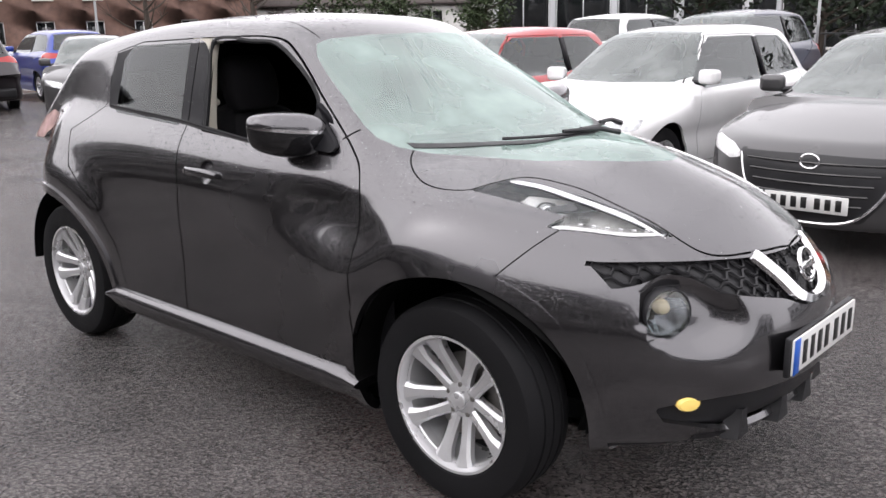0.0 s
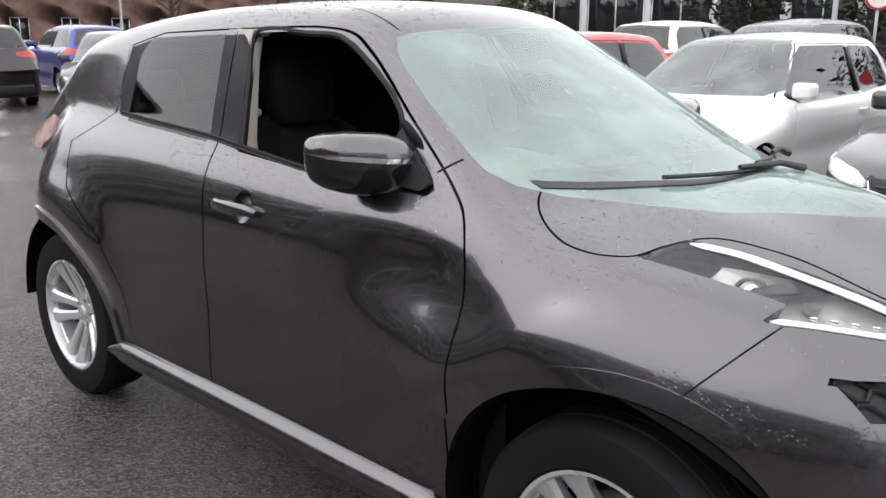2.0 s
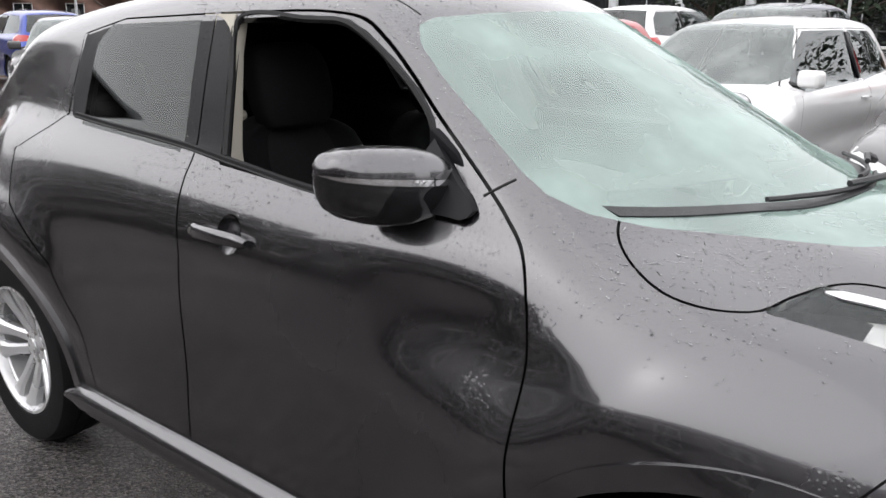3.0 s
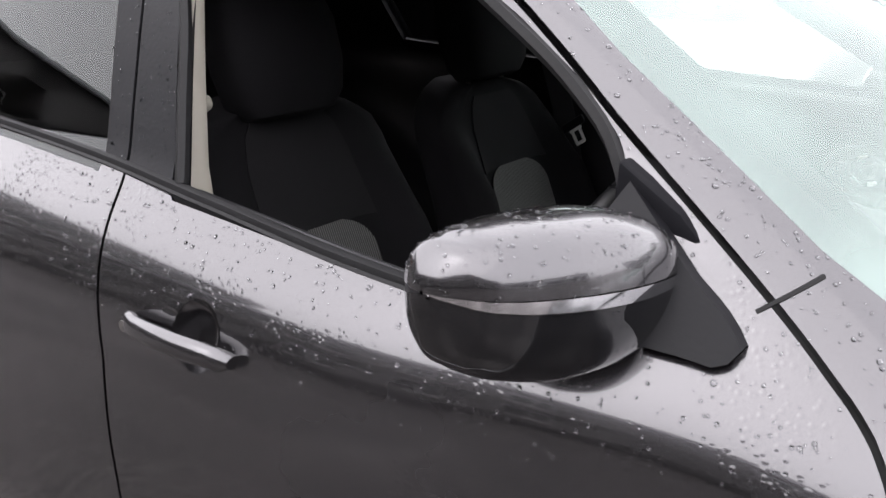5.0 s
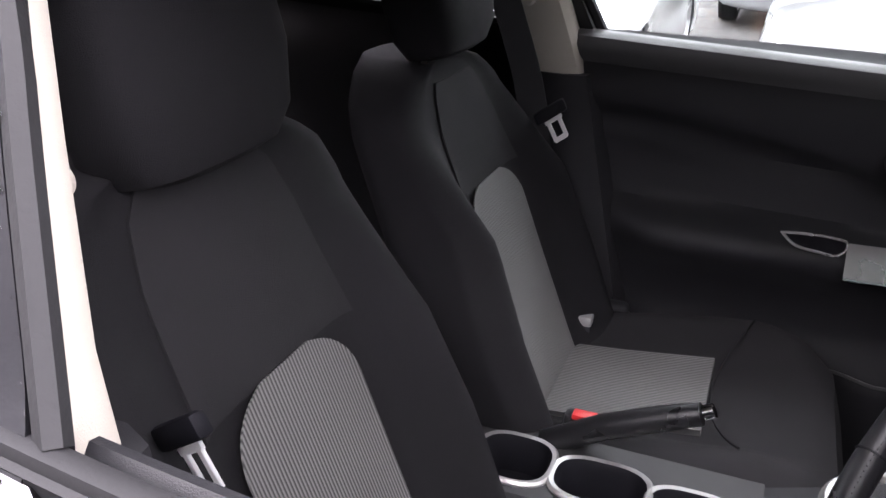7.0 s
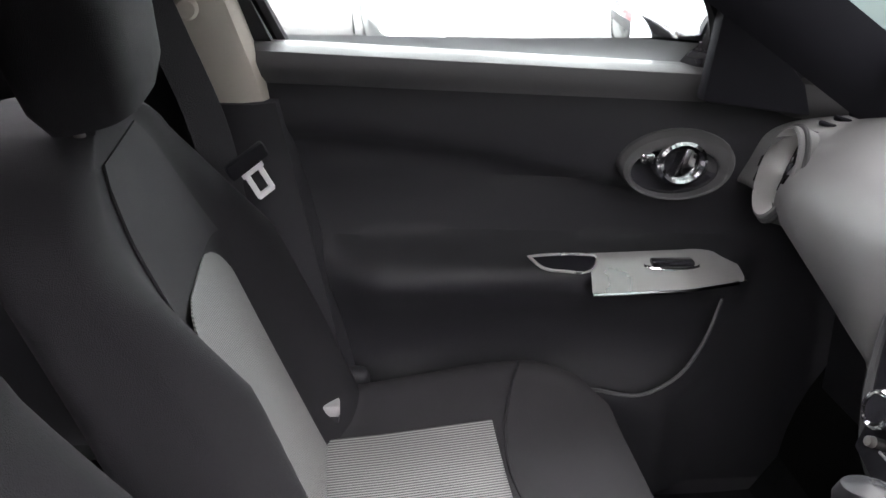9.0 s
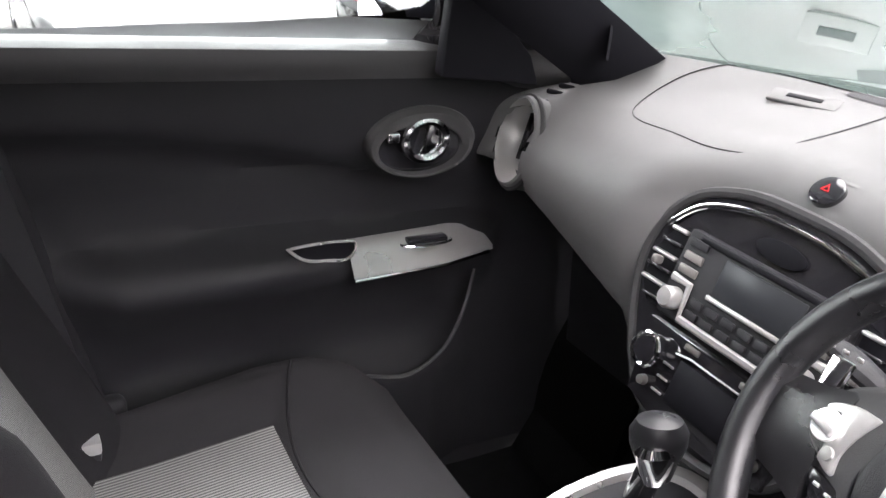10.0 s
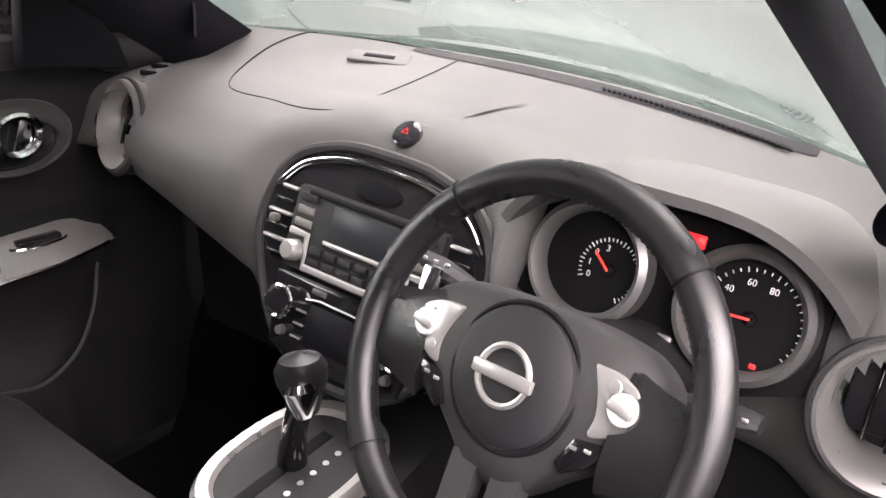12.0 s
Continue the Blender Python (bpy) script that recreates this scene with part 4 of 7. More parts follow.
# ---- cabin ----
def ribbed(name, light, dark, pitch, rough=0.85):
    """Woven cloth with fine ribs."""
    m = mat(name, light, rough, vary=0.10, scale=5, spec=0.2)
    n, l = m.node_tree.nodes, m.node_tree.links
    b = n["Principled BSDF"]
    co = n.new("ShaderNodeTexCoord")
    wave = n.new("ShaderNodeTexWave")
    wave.wave_type, wave.bands_direction = "BANDS", "Y"
    wave.inputs["Scale"].default_value = 0.314 / pitch
    wave.inputs["Distortion"].default_value = 0.15
    l.new(co.outputs["Object"], wave.inputs["Vector"])
    src = b.inputs["Base Color"].links[0].from_socket
    mixer = n.new("ShaderNodeMixRGB")
    mixer.inputs["Color1"].default_value = (*dark, 1)
    l.new(wave.outputs["Fac"], mixer.inputs["Fac"])
    l.new(src, mixer.inputs["Color2"])
    l.new(mixer.outputs[0], b.inputs["Base Color"])
    bump = n.new("ShaderNodeBump")
    bump.inputs["Strength"].default_value, bump.inputs["Distance"].default_value = 0.5, 0.001
    l.new(wave.outputs["Fac"], bump.inputs["Height"])
    l.new(bump.outputs[0], b.inputs["Normal"])
    return m


CLOTH = mat("charcoal_cloth", (0.017, 0.0165, 0.018), 0.9, vary=0.18, scale=9, fine=0.5, fine_scale=900, spec=0.2)
CLOTH_SIDE = mat("black_cloth", (0.0095, 0.0092, 0.0105), 0.9, vary=0.15, scale=9, fine=0.4, fine_scale=900, spec=0.2)
INSERT = ribbed("ribbed_grey_cloth", (0.19, 0.19, 0.185), (0.05, 0.05, 0.05), 0.0052)
SOFT = mat("dash_plastic", (0.098, 0.099, 0.098), 0.48, vary=0.08, scale=4, fine=0.35, fine_scale=1200, spec=0.7)
BOSS = mat("wheel_plastic", (0.022, 0.022, 0.023), 0.5, vary=0.08, fine=0.3, fine_scale=1200)
DOORTOP = mat("door_top", (0.052, 0.052, 0.053), 0.5, vary=0.08, fine=0.3, fine_scale=1000)
TRIM = mat("door_plastic", (0.013, 0.013, 0.015), 0.5, vary=0.1, scale=4, fine=0.35, fine_scale=1000, spec=0.35)
DARKTRIM = mat("dark_insert", (0.006, 0.006, 0.008), 0.6, vary=0.1, fine=0.3, fine_scale=900, spec=0.12)
PIANO = mat("piano_black", (0.006, 0.006, 0.007), 0.14, vary=0.05, coat=0.5)
LEATHER = mat("wheel_leather", (0.008, 0.008, 0.009), 0.33, vary=0.12, scale=20, fine=0.18, fine_scale=1100)
CREAM = mat("cream_trim", (0.52, 0.49, 0.42), 0.65, vary=0.06, fine=0.2, fine_scale=700)
CARPET = mat("carpet", (0.010, 0.010, 0.011), 0.95, vary=0.3, scale=30, fine=0.8, fine_scale=500, spec=0.1)
WEB = mat("belt_webbing", (0.018, 0.018, 0.020), 0.75, vary=0.1, fine=0.6, fine_scale=600)
DIAL = mat("dial_face", (0.005, 0.005, 0.006), 0.6, vary=0.05, spec=0.1)
DIAL_INK = mat("dial_print", (0.75, 0.75, 0.75), 0.5, emit=(1, 1, 1), emit_strength=0.03)
NEEDLE = mat("lit_needle", (0.7, 0.03, 0.02), 0.4, emit=(1.0, 0.06, 0.05), emit_strength=0.12)
REDLIT = mat("lit_red", (0.6, 0.02, 0.02), 0.4, emit=(1.0, 0.04, 0.05), emit_strength=0.07)
REDBTN = mat("red_button", (0.55, 0.03, 0.03), 0.4)
DIALRING = mat("dial_ring_satin", (0.25, 0.25, 0.25), 0.36, 0.75, vary=0.05)
LCD = mat("display_glass", (0.022, 0.024, 0.027), 0.4, vary=0.05, spec=0.2)


def lettering(text, size, m, name, parent, material):
    """Raised letters in the built-in font at the pose m."""
    cu = bpy.data.curves.new(name, "FONT")
    cu.body, cu.size, cu.extrude, cu.align_x, cu.align_y = text, size, 0.0003, "CENTER", "CENTER"
    tmp = bpy.data.objects.new(name, cu)
    scene.collection.objects.link(tmp)
    me = bpy.data.meshes.new_from_object(tmp.evaluated_get(bpy.context.evaluated_depsgraph_get()))
    bpy.data.objects.remove(tmp)
    me.transform(m)
    me.materials.clear()
    me.materials.append(material)
    ob = new(name, me)
    ob.parent = parent
    return ob


def flat_poly(poly, m, lift, depth, bevel=0.0, bm=None):
    return prism(poly, depth, m @ Matrix.Translation((0, 0, lift)), bevel, bm)


def oval(cx, cy, rx, ry, n=28, p=1.0):
    out = []
    for a in np.linspace(0, 2 * math.pi, n, endpoint=False):
        c, s = math.cos(a), math.sin(a)
        out.append((cx + rx * math.copysign(abs(c) ** p, c), cy + ry * math.copysign(abs(s) ** p, s)))
    return out


def hoop(cx, cy, rx, ry, r, m, lift=0.0, p=1.0, n=40, seg=8, bm=None):
    return tube([m @ Vector((x, y, lift)) for x, y in oval(cx, cy, rx, ry, n, p)], r, seg, closed=True, bm=bm, up=tuple(m.to_3x3() @ Vector((0, 0, 1))))


# floor and firewall
floor_bm = sheet(lambda u, v: Vector((-2.75 + 2.45 * u, -.70 + 1.40 * v, .245 + .07 * bell(-.70 + 1.40 * v, 0, .16) + (0.0 if u < .93 else (u - .93) * 4.5))), 30, 24)
part("cabin_carpet", floor_bm, CARPET, car, "black carpet")

# doors from inside
def door_face(x, z, sgn):
    y = .685 - .018 * np.clip((z - .95) / .12, -1, 1)
    y -= .022 * bell(z, 1.00, .09)
    arm = np.clip((x + 1.36) / .12, 0, 1) * np.clip((-.56 - x) / .10, 0, 1)
    y -= .060 * arm * np.exp(-np.clip((z - .765) / .045, 0, 9) ** 2) * np.exp(-np.clip((.765 - z) / .10, 0, 9) ** 2)
    crease = 1.001 - .167 * np.clip((x + 1.395) / .76, 0, 1) ** 1.9
    y += .026 * (1 - 1 / (1 + np.exp(-(z - crease) / .006))) * np.clip((z - .79) / .05, 0, 1)
    sweep = .955 - .145 * np.clip((x + 1.27) / .40, 0, 1) ** 1.4
    y -= .012 / (1 + np.exp(-(sweep - z) / .006)) * np.clip((z - .70) / .05, 0, 1) * np.clip((-.86 - x) / .05, 0, 1)
    y -= .045 * np.exp(-np.clip((z - .50) / .06, 0, 9) ** 2) * np.clip((x + 1.30) / .1, 0, 1) * np.clip((-.60 - x) / .1, 0, 1)
    return np.minimum(y, np.where(z > .92, .600 + .42 * (-.46 - x), .70) + .0)


for sgn in (1, -1):
    trim = part("door_trim", sheet(lambda u, v: (lambda x, z: Vector((x, sgn * door_face(x, z, sgn), z)))(-1.44 + 1.10 * u, .28 + (.815 - (.07 if sgn < 0 else 0) + .01 * (1 - u)) * v - .03 * u * v), 80, 60), TRIM, car, "black door trim")
    rings = []
    for x in np.linspace(-1.43, -.45, 40):
        zt = 1.128 - .030 * (x + 1.40) - .02 * np.clip(x + .7, 0, 1) - (.085 if sgn < 0 else 0)
        y0 = min(.655, .585 + .42 * (-.46 - x))
        rings.append([Vector((x, sgn * (y0 + a), zt + b)) for a, b in ((.020, -.060), (.004, -.048), (-.006, -.034), (-.010, -.014), (-.004, .002), (.012, .009), (.040, .010), (.062, .006), (.064, -.03))])
    part("door_sill_roll", loft(rings), DOORTOP, trim, "dark grey padded door top")
    mm = basis((-.760, sgn * .655, .968), (1, 0, 0), (0, 0, 1), (0, -sgn, 0)) if sgn > 0 else basis((-.760, -.655, .968), (-1, 0, 0), (0, 0, 1), (0, 1, 0))
    pod = part("handle_bezel", loft([[mm @ Vector((x, y - .004 * k, z)) for x, y in oval(0, 0, rx, ry, 48)] for k, (rx, ry, z) in enumerate(((.098, .060, -.012), (.097, .059, .006), (.092, .054, .013), (.084, .047, .012), (.076, .041, .004), (.072, .038, -.020)))], True, False), DOORTOP, trim, "grey oval handle surround")
    bowl = lathe([(.076, -.004), (.07, -.012), (.05, -.024), (.0, -.028)], 36, mm @ Matrix.Translation((0, -.016, 0)) @ Matrix.Diagonal((1, .56, 1, 1)))
    part("handle_bowl", bowl, PIANO, trim)
    lever = hoop(.004, 0, .036, .032, .0075, mm, .010)
    flat_poly([(-.008, -.028), (.026, -.024), (.030, .018), (.012, .030)], mm, -.002, .012, .003, lever)
    rbox(-.052, .006, .004, .022, .018, .012, .004, 2, mm, lever)
    part("door_pull", lever, CHROME, trim, "chrome door pull")
    z0 = .762
    sil = sheet(lambda u, v: Vector((-.885 + .275 * u, sgn * (.612 + .050 * v + .05 * max(0, u - .6)), .752 + .050 * math.sin(v * 1.45) * (1 - .75 * (max(0, u - .6) / .4) ** 2) + .010 * u)), 24, 12)
    part("switch_panel", sil, SATIN, trim, "satin silver switch panel")
    part("switch_edge", tube([Vector((-.885 + .275 * u, sgn * (.610 + .06 * max(0, u - .6)), .750 + .010 * u)) for u in np.linspace(0, .95, 16)], .0035, 6), CHROME, trim, "bright lower edge")
    part("window_switch", rbox(-.745, sgn * .640, .795, .075, .022, .010, .004, 2), PIANO, trim, "black window switch")
    part("switch_rim", hoop(-.745, sgn * .640, .048, .016, .0028, Matrix.Translation((0, 0, .789)), 0), CHROME, trim)
    mm2 = basis((-.948, sgn * .598, .815), (1, 0, 0), (0, 0, 1), (0, -sgn, 0)) if sgn > 0 else basis((-.948, -.598, .815), (-1, 0, 0), (0, 0, 1), (0, 1, 0))
    cup = [(sgn * a, b) for a, b in smooth_line([(-.055, .012), (-.02, .015), (.04, .014), (.054, .012), (.055, -.006), (.048, -.014), (.01, -.015), (-.03, -.008), (-.055, .012)], 40)[:-1]]
    part("pull_cup", tube([mm2 @ Vector((a, b, .0)) for a, b in cup], .0026, 6, closed=True, up=(0, -sgn, 0)), SATIN, trim, "silver rim of the grab cup")
    part("cup_well", flat_poly(cup if sgn > 0 else cup[::-1], mm2, -.006, .004), DARKTRIM, trim)
    part("bin_edge", tube(smooth_line([(-1.10, sgn * .626, .560), (-.86, sgn * .622, .556), (-.765, sgn * .622, .542), (-.705, sgn * .625, .575), (-.662, sgn * .634, .645), (-.64, sgn * .645, .72)], 30), [.0022] * 8 + [.0035] * 22, 6), DOORTOP, trim, "grey edge of the door bin")
    # window corner cover and pillar trim with the tweeter
    cov = prism([(-.76, 1.08), (-.58, 1.06), (-.60, 1.11), (-.68, 1.19), (-.75, 1.235)], .03, basis((0, sgn * .630, 0), (1, 0, 0), (0, 0, 1), (0, -1, 0)), .006)
    part("corner_cover", cov, DARKTRIM, trim)
    rings = []
    for u in np.linspace(0, 1, 26):
        z = 1.065 + .385 * u
        ye = .578 - .105 * u
        xs = lambda yy: -.137 - 1.9 * (z - 1.083) - .7 * yy * yy
        yi = ye - (.004 + .055 * u if sgn < 0 else .062 - .02 * u)
        rings.append([Vector((xs(ye) - .03, sgn * ye, z)), Vector((xs(yi) - .022, sgn * yi, z)), Vector((xs(yi) - .045, sgn * yi, z - .004)), Vector((xs(ye) - .10, sgn * (ye - (.045 if sgn > 0 else .012)), z - .01)), Vector((xs(ye) - (.15 if sgn > 0 else .12), sgn * (ye - (.006 if sgn > 0 else -.002)), z - .02)), Vector((xs(ye) - .08, sgn * (ye + .004), z - .01))])
    bm = loft(rings)
    bmesh.ops.recalc_face_normals(bm, faces=bm.faces)
    pil = part("pillar_lining", bm, DARKTRIM, car, "black windscreen pillar lining")
    mt = basis((-.541, .489, 1.1525) if sgn > 0 else (-.552, -.540, 1.128), Vector((.6, .8 * sgn, 0)) * -sgn, (0, 0, 1), (-.72, -sgn * .6, .3))
    tw = part("tweeter", lathe([(.026, -.015), (.026, .004), (.022, .007), (.019, .003), (.0, .005)], 28, mt), DARKTRIM, pil, "round black tweeter")
    # middle pillar: cream above, black below, belt
    rings = []
    for z, w, y0 in ((1.46, .075, .50), (1.36, .072, .545), (1.24, .070, .585), (1.12, .068, .622), (1.06, .066, .630)):
        x0 = -1.465 - .33 * (z - 1.06)
        rings.append([Vector((x0 + a * w, sgn * (y0 + b), z)) for a, b in ((-1, .05), (-.9, .012), (-.3, -.004), (.4, -.004), (.85, .008), (1, .03), (1, .06))])
    bm = loft(rings)
    bmesh.ops.recalc_face_normals(bm, faces=bm.faces)
    part("pillar_cover", bm, CREAM, car, "cream middle pillar cover")
    rings = []
    for z, w, y0 in ((1.06, .062, .632), (.85, .075, .640), (.60, .09, .645), (.35, .11, .65)):
        x0 = -1.445 + .17 * (1.06 - z)
        rings.append([Vector((x0 + a * w, sgn * (y0 + b), z)) for a, b in ((-1, .06), (-.9, .0), (-.3, -.014), (.4, -.014), (.85, .0), (1, .06))])
    bm = loft(rings)
    bmesh.ops.recalc_face_normals(bm, faces=bm.faces)
    part("lower_pillar_cover", bm, TRIM, car, "black lower pillar cover")
    yb = .545 if sgn > 0 else .60
    belt_pts = [(-1.58, sgn * .50, 1.36), (-1.53, sgn * (yb - .01), 1.20), (-1.475, sgn * (yb - .01), 1.05), (-1.455, sgn * (yb + .02), .90), (-1.43, sgn * .60, .60), (-1.40, sgn * .62, .38)]
    sm = smooth_line(belt_pts, 30)
    bw = bmesh.new()
    loft([[Vector(p) + Vector((.024 * a, sgn * .012 * a, 0)) + Vector((0, sgn * b, 0)) for a, b in ((-1, 0), (1, 0), (1, .002), (-1, .002))] for p in sm], True, True, bw)
    belt = part("seat_belt", bw, WEB, car, "black seat belt")
    q = Vector((-1.425, sgn * (yb - .040), 1.015))
    mt = basis(q, Vector((.75, sgn * .2, .55)), Vector((.45, 0, -.8)), Vector((.3, -sgn, 0)))
    part("belt_grip", rbox(0, .0, 0, .062, .022, .016, .005, 2, mt), DARKTRIM, belt)
    tongue = bmesh.new()
    for a, b, w, h in ((-.0105, .030, .008, .044), (.0105, .030, .008, .044), (0, .050, .026, .009), (0, .012, .034, .014)):
        rbox(a, b, 0, w, h, .0035, .0012, 1, mt, tongue)
    part("belt_tongue", tongue, BRIGHT, belt, "bright belt tongue")
    part("belt_runner", lathe([(.0, -.012), (.014, -.012), (.016, .0), (.012, .010), (.0, .012)], 20, basis((-1.50, sgn * .575, 1.20), (1, 0, 0), (0, 0, 1), (0, -sgn, 0))), CREAM, belt)

# headliner
part("headliner", sheet(lambda u, v: (lambda x, y: on_top(x, y, -.034))(-2.62 + 1.62 * u, -.44 + .88 * v), 24, 14), CREAM, car, "cream headliner")


# seats
def seat(cy, by, tall=.62):
    out = new("front_seat")
    out.parent = car
    tagged(out, "charcoal cloth seat with ribbed grey inserts")
    half = lambda s: float(np.interp(s * .62 / tall, [0, .10, .24, .36, .44, .52, .57, .605, .62], [.215, .262, .268, .246, .250 if cy < 0 else .238, .252 if cy < 0 else .230, .232 if cy < 0 else .200, .165 if cy < 0 else .14, .08]))
    foot = lambda s: -1.357 - .42 * (s - .05)

    def front(lat, s):
        r = min(1.0, abs(lat) / half(s))
        wing = .078 * math.exp(-((r - .84) / .21) ** 2) * float(np.clip((.53 - s) / .16, .15, 1))
        return foot(s) + .030 * (1 - r ** 3.6) ** .25 + wing

    def back(u, v):
        s, a = v * tall, 2 * math.pi * u
        c, sn = math.cos(a), math.sin(a)
        lat = half(s) * math.copysign(abs(c) ** .55, c)
        return Vector((front(lat, s) if sn > 0 else foot(s) - .095 * abs(sn) ** .6, by + lat, .55 + s))
    bm = sheet(back, 81, 34)
    bmesh.ops.remove_doubles(bm, verts=bm.verts, dist=1e-5)
    bmesh.ops.contextual_create(bm, geom=[e for e in bm.edges if len(e.link_faces) == 1])
    bmesh.ops.recalc_face_normals(bm, faces=bm.faces)
    part("backrest", bm, CLOTH_SIDE, out)

    def panel(u, v):
        s = .395 + (tall - .423) * v
        lat = (2 * u - 1) * half(s) * (.56 - .10 * v)
        return Vector((front(lat, s) + .0015, by + lat, .55 + s))
    part("shoulder_panel", sheet(panel, 25, 20, -.003), CLOTH, out)

    def back_in(u, v):
        w = .112 * (1 if v < .80 else (1 - ((v - .80) / .215) ** 2.4) ** .5)
        lat = (2 * u - 1) * (w + (.010 if cy > 0 else 0)) - (.010 if cy > 0 else 0)
        s = .06 + .342 * v
        return Vector((front(lat, s) + .009, by + lat, .55 + s))
    part("backrest_insert", sheet(back_in, 25, 44, -.002), INSERT, out, "ribbed grey cloth insert")

    def cush(u, v):
        a = 2 * math.pi * u
        x = -1.40 + .545 * v
        c, sn = math.cos(a), math.sin(a)
        hw = np.interp(v, [0, .2, .6, .85, 1], [.22, .25, .270, .255, .19])
        lat = hw * math.copysign(abs(c) ** .5, c)
        zt = np.interp(v, [0, .3, .7, .88, .96, 1], [.585, .600, .628, .632, .615, .56])
        if sn > 0:
            z = zt - .035 + .035 * abs(sn) ** .5 + .048 * np.exp(-((abs(lat) / hw - .82) / .20) ** 2) * np.clip((1 - v) / .25, 0, 1)
        else:
            z = zt - .035 - .12 * abs(sn) ** .5
        return Vector((x, cy + lat, z))
    bm = sheet(cush, 65, 26)
    bmesh.ops.remove_doubles(bm, verts=bm.verts, dist=1e-5)
    bmesh.ops.contextual_create(bm, geom=[e for e in bm.edges if len(e.link_faces) == 1])
    bmesh.ops.recalc_face_normals(bm, faces=bm.faces)
    part("seat_cushion", bm, CLOTH, out)
    part("cushion_insert", sheet(lambda u, v: Vector((-1.36 + .285 * v, cy + .120 * (2 * u - 1), np.interp(-1.36 + .285 * v, [-1.40, -1.236, -1.018], [.585, .600, .628]) + .006 + .006 * (2 * u - 1) ** 2)), 16, 16, -.01), INSERT, out, "ribbed grey cloth insert")
    part("cushion_seam", tube([(-1.070 + .05 * t * t, cy + .21 * t, .634 + .042 * abs(t) ** 2.2) for t in np.linspace(-1, 1, 24)], .0022, 6), CLOTH_SIDE, out)
    head = bmesh.new()
    rings = []
    for h, w, d, off in ((-.125, .070, .030, 0), (-.118, .100, .044, .0), (-.09, .122, .056, .002), (-.03, .134, .062, .004), (.04, .134, .060, .003), (.09, .122, .050, -.002), (.115, .098, .034, -.008), (.124, .06, .016, -.012)):
        rings.append([Vector((off + d * py, w * px, h)) for px, py in oval(0, 0, 1, 1, 36, .6)])
    loft(rings, True, True, head)
    bmesh.ops.recalc_face_normals(head, faces=head.faces)
    bmesh.ops.transform(head, matrix=pose(-1.575, by, 1.262, 0, -14, 0), verts=head.verts)
    part("headrest", head, CLOTH_SIDE, out)
    for dy in (-.07, .07):
        part("headrest_post", tube([(-1.55, by + dy, 1.10), (-1.58, by + dy, 1.24)], .006, 8), STEEL, out)
    part("seat_base", rbox(-1.15, cy, .38, .42, .42, .20, .03, 2), DARKTRIM, out)
    for s in (-1, 1):
        part("seat_rail", rbox(-1.15, cy + s * .19, .27, .60, .04, .05, .008, 2), STEEL, out)
    part("recliner_cover", rbox(-1.33, cy + (.275 if cy > 0 else -.275), .585, .16, .035, .09, .015, 3), TRIM, out)
    return out


seat(.318, .300, .585)
seat(-.335, -.350)
anchor = part("belt_stalk", rbox(-1.324, .478, .595, .046, .040, .08, .008, 2), TRIM, car)
part("stalk_cap", rbox(-1.322, .474, .640, .042, .034, .020, .004, 2), SATIN, anchor, "bright cap")
# rear bench
part("rear_bench", rbox(-2.20, 0, .50, .50, 1.16, .22, .06, 4), CLOTH_SIDE, car)
rb = rbox(0, 0, 0, .16, 1.16, .62, .06, 4)
bmesh.ops.transform(rb, matrix=pose(-2.47, 0, .86, 0, -20, 0), verts=rb.verts)
part("rear_backrest", rb, CLOTH_SIDE, car)
for y in (-.33, .33):
    rb = rbox(0, 0, 0, .09, .26, .15, .04, 4)
    bmesh.ops.transform(rb, matrix=pose(-2.60, y, 1.22, 0, -18, 0), verts=rb.verts)
    part("rear_headrest", rb, CLOTH_SIDE, car)


# dashboard
def dash_profile(y):
    a = abs(y)
    hump = bell(y, .02, .26)
    top = 1.072 + .020 * hump - .02 * max(0, (a - .55) / .12)
    xs = max(-.235 - .66 * y * y, -.50)
    low = np.interp(y, [-.68, -.2, -.15, .2, .26, .45, .68], [.84, .84, .70, .70, .83, .885, .91])
    cen = np.exp(-((y - .033) / .185) ** 6)
    drv = np.exp(-((y + .35) / .175) ** 6)
    face = -.668 + .03 * np.clip((a - .45) / .2, 0, 1) + .085 * max(cen, drv)
    end = min(xs - .03, -.52)
    crest = 1.127 - .075 * min(1, max(0, (a - .53) / .10))
    rise = [(xs + (end - xs) * f, top + (crest - top) * (1 - f) ** 1.25) for f in (0, .22, .48, .75)]
    pts = rise + [(-.565 + .02 * max(cen, drv), top - .012), (-.620 + .055 * max(cen, drv), top - .040 + .012 * hump), (face + .004, top - .085), (face, top - .125),
           (face + .012, (low + .96) / 2), (face + .04, low), (face + .10, low - .035), (face + .20, low - .06), (-.40, .66), (-.38, .40)]
    return pts


VENTS = ((1, (-.626, .562, .980)), (-1, (-.616, -.590, .968)))
dash_skin = loft([[Vector((p[0], y, p[1])) for p in smooth_line(dash_profile(y)[:11], 60)] for y in np.linspace(-.675, .675, 136)], False, False)
bmesh.ops.delete(dash_skin, geom=[f for f in dash_skin.faces if any((f.calc_center_median() - Vector(c)).length < .060 for _, c in VENTS)], context="FACES")
dash = part("dashboard", dash_skin, SOFT, car, "grey moulded dashboard")
# Blacker than the dash above: the shade below it is put into the colour.
part("lower_dashboard", loft([[Vector((p[0], y, p[1])) for p in smooth_line(dash_profile(y)[10:], 10)] for y in np.linspace(-.675, .675, 40)], False, False), TRIM, dash, "black lower dashboard")
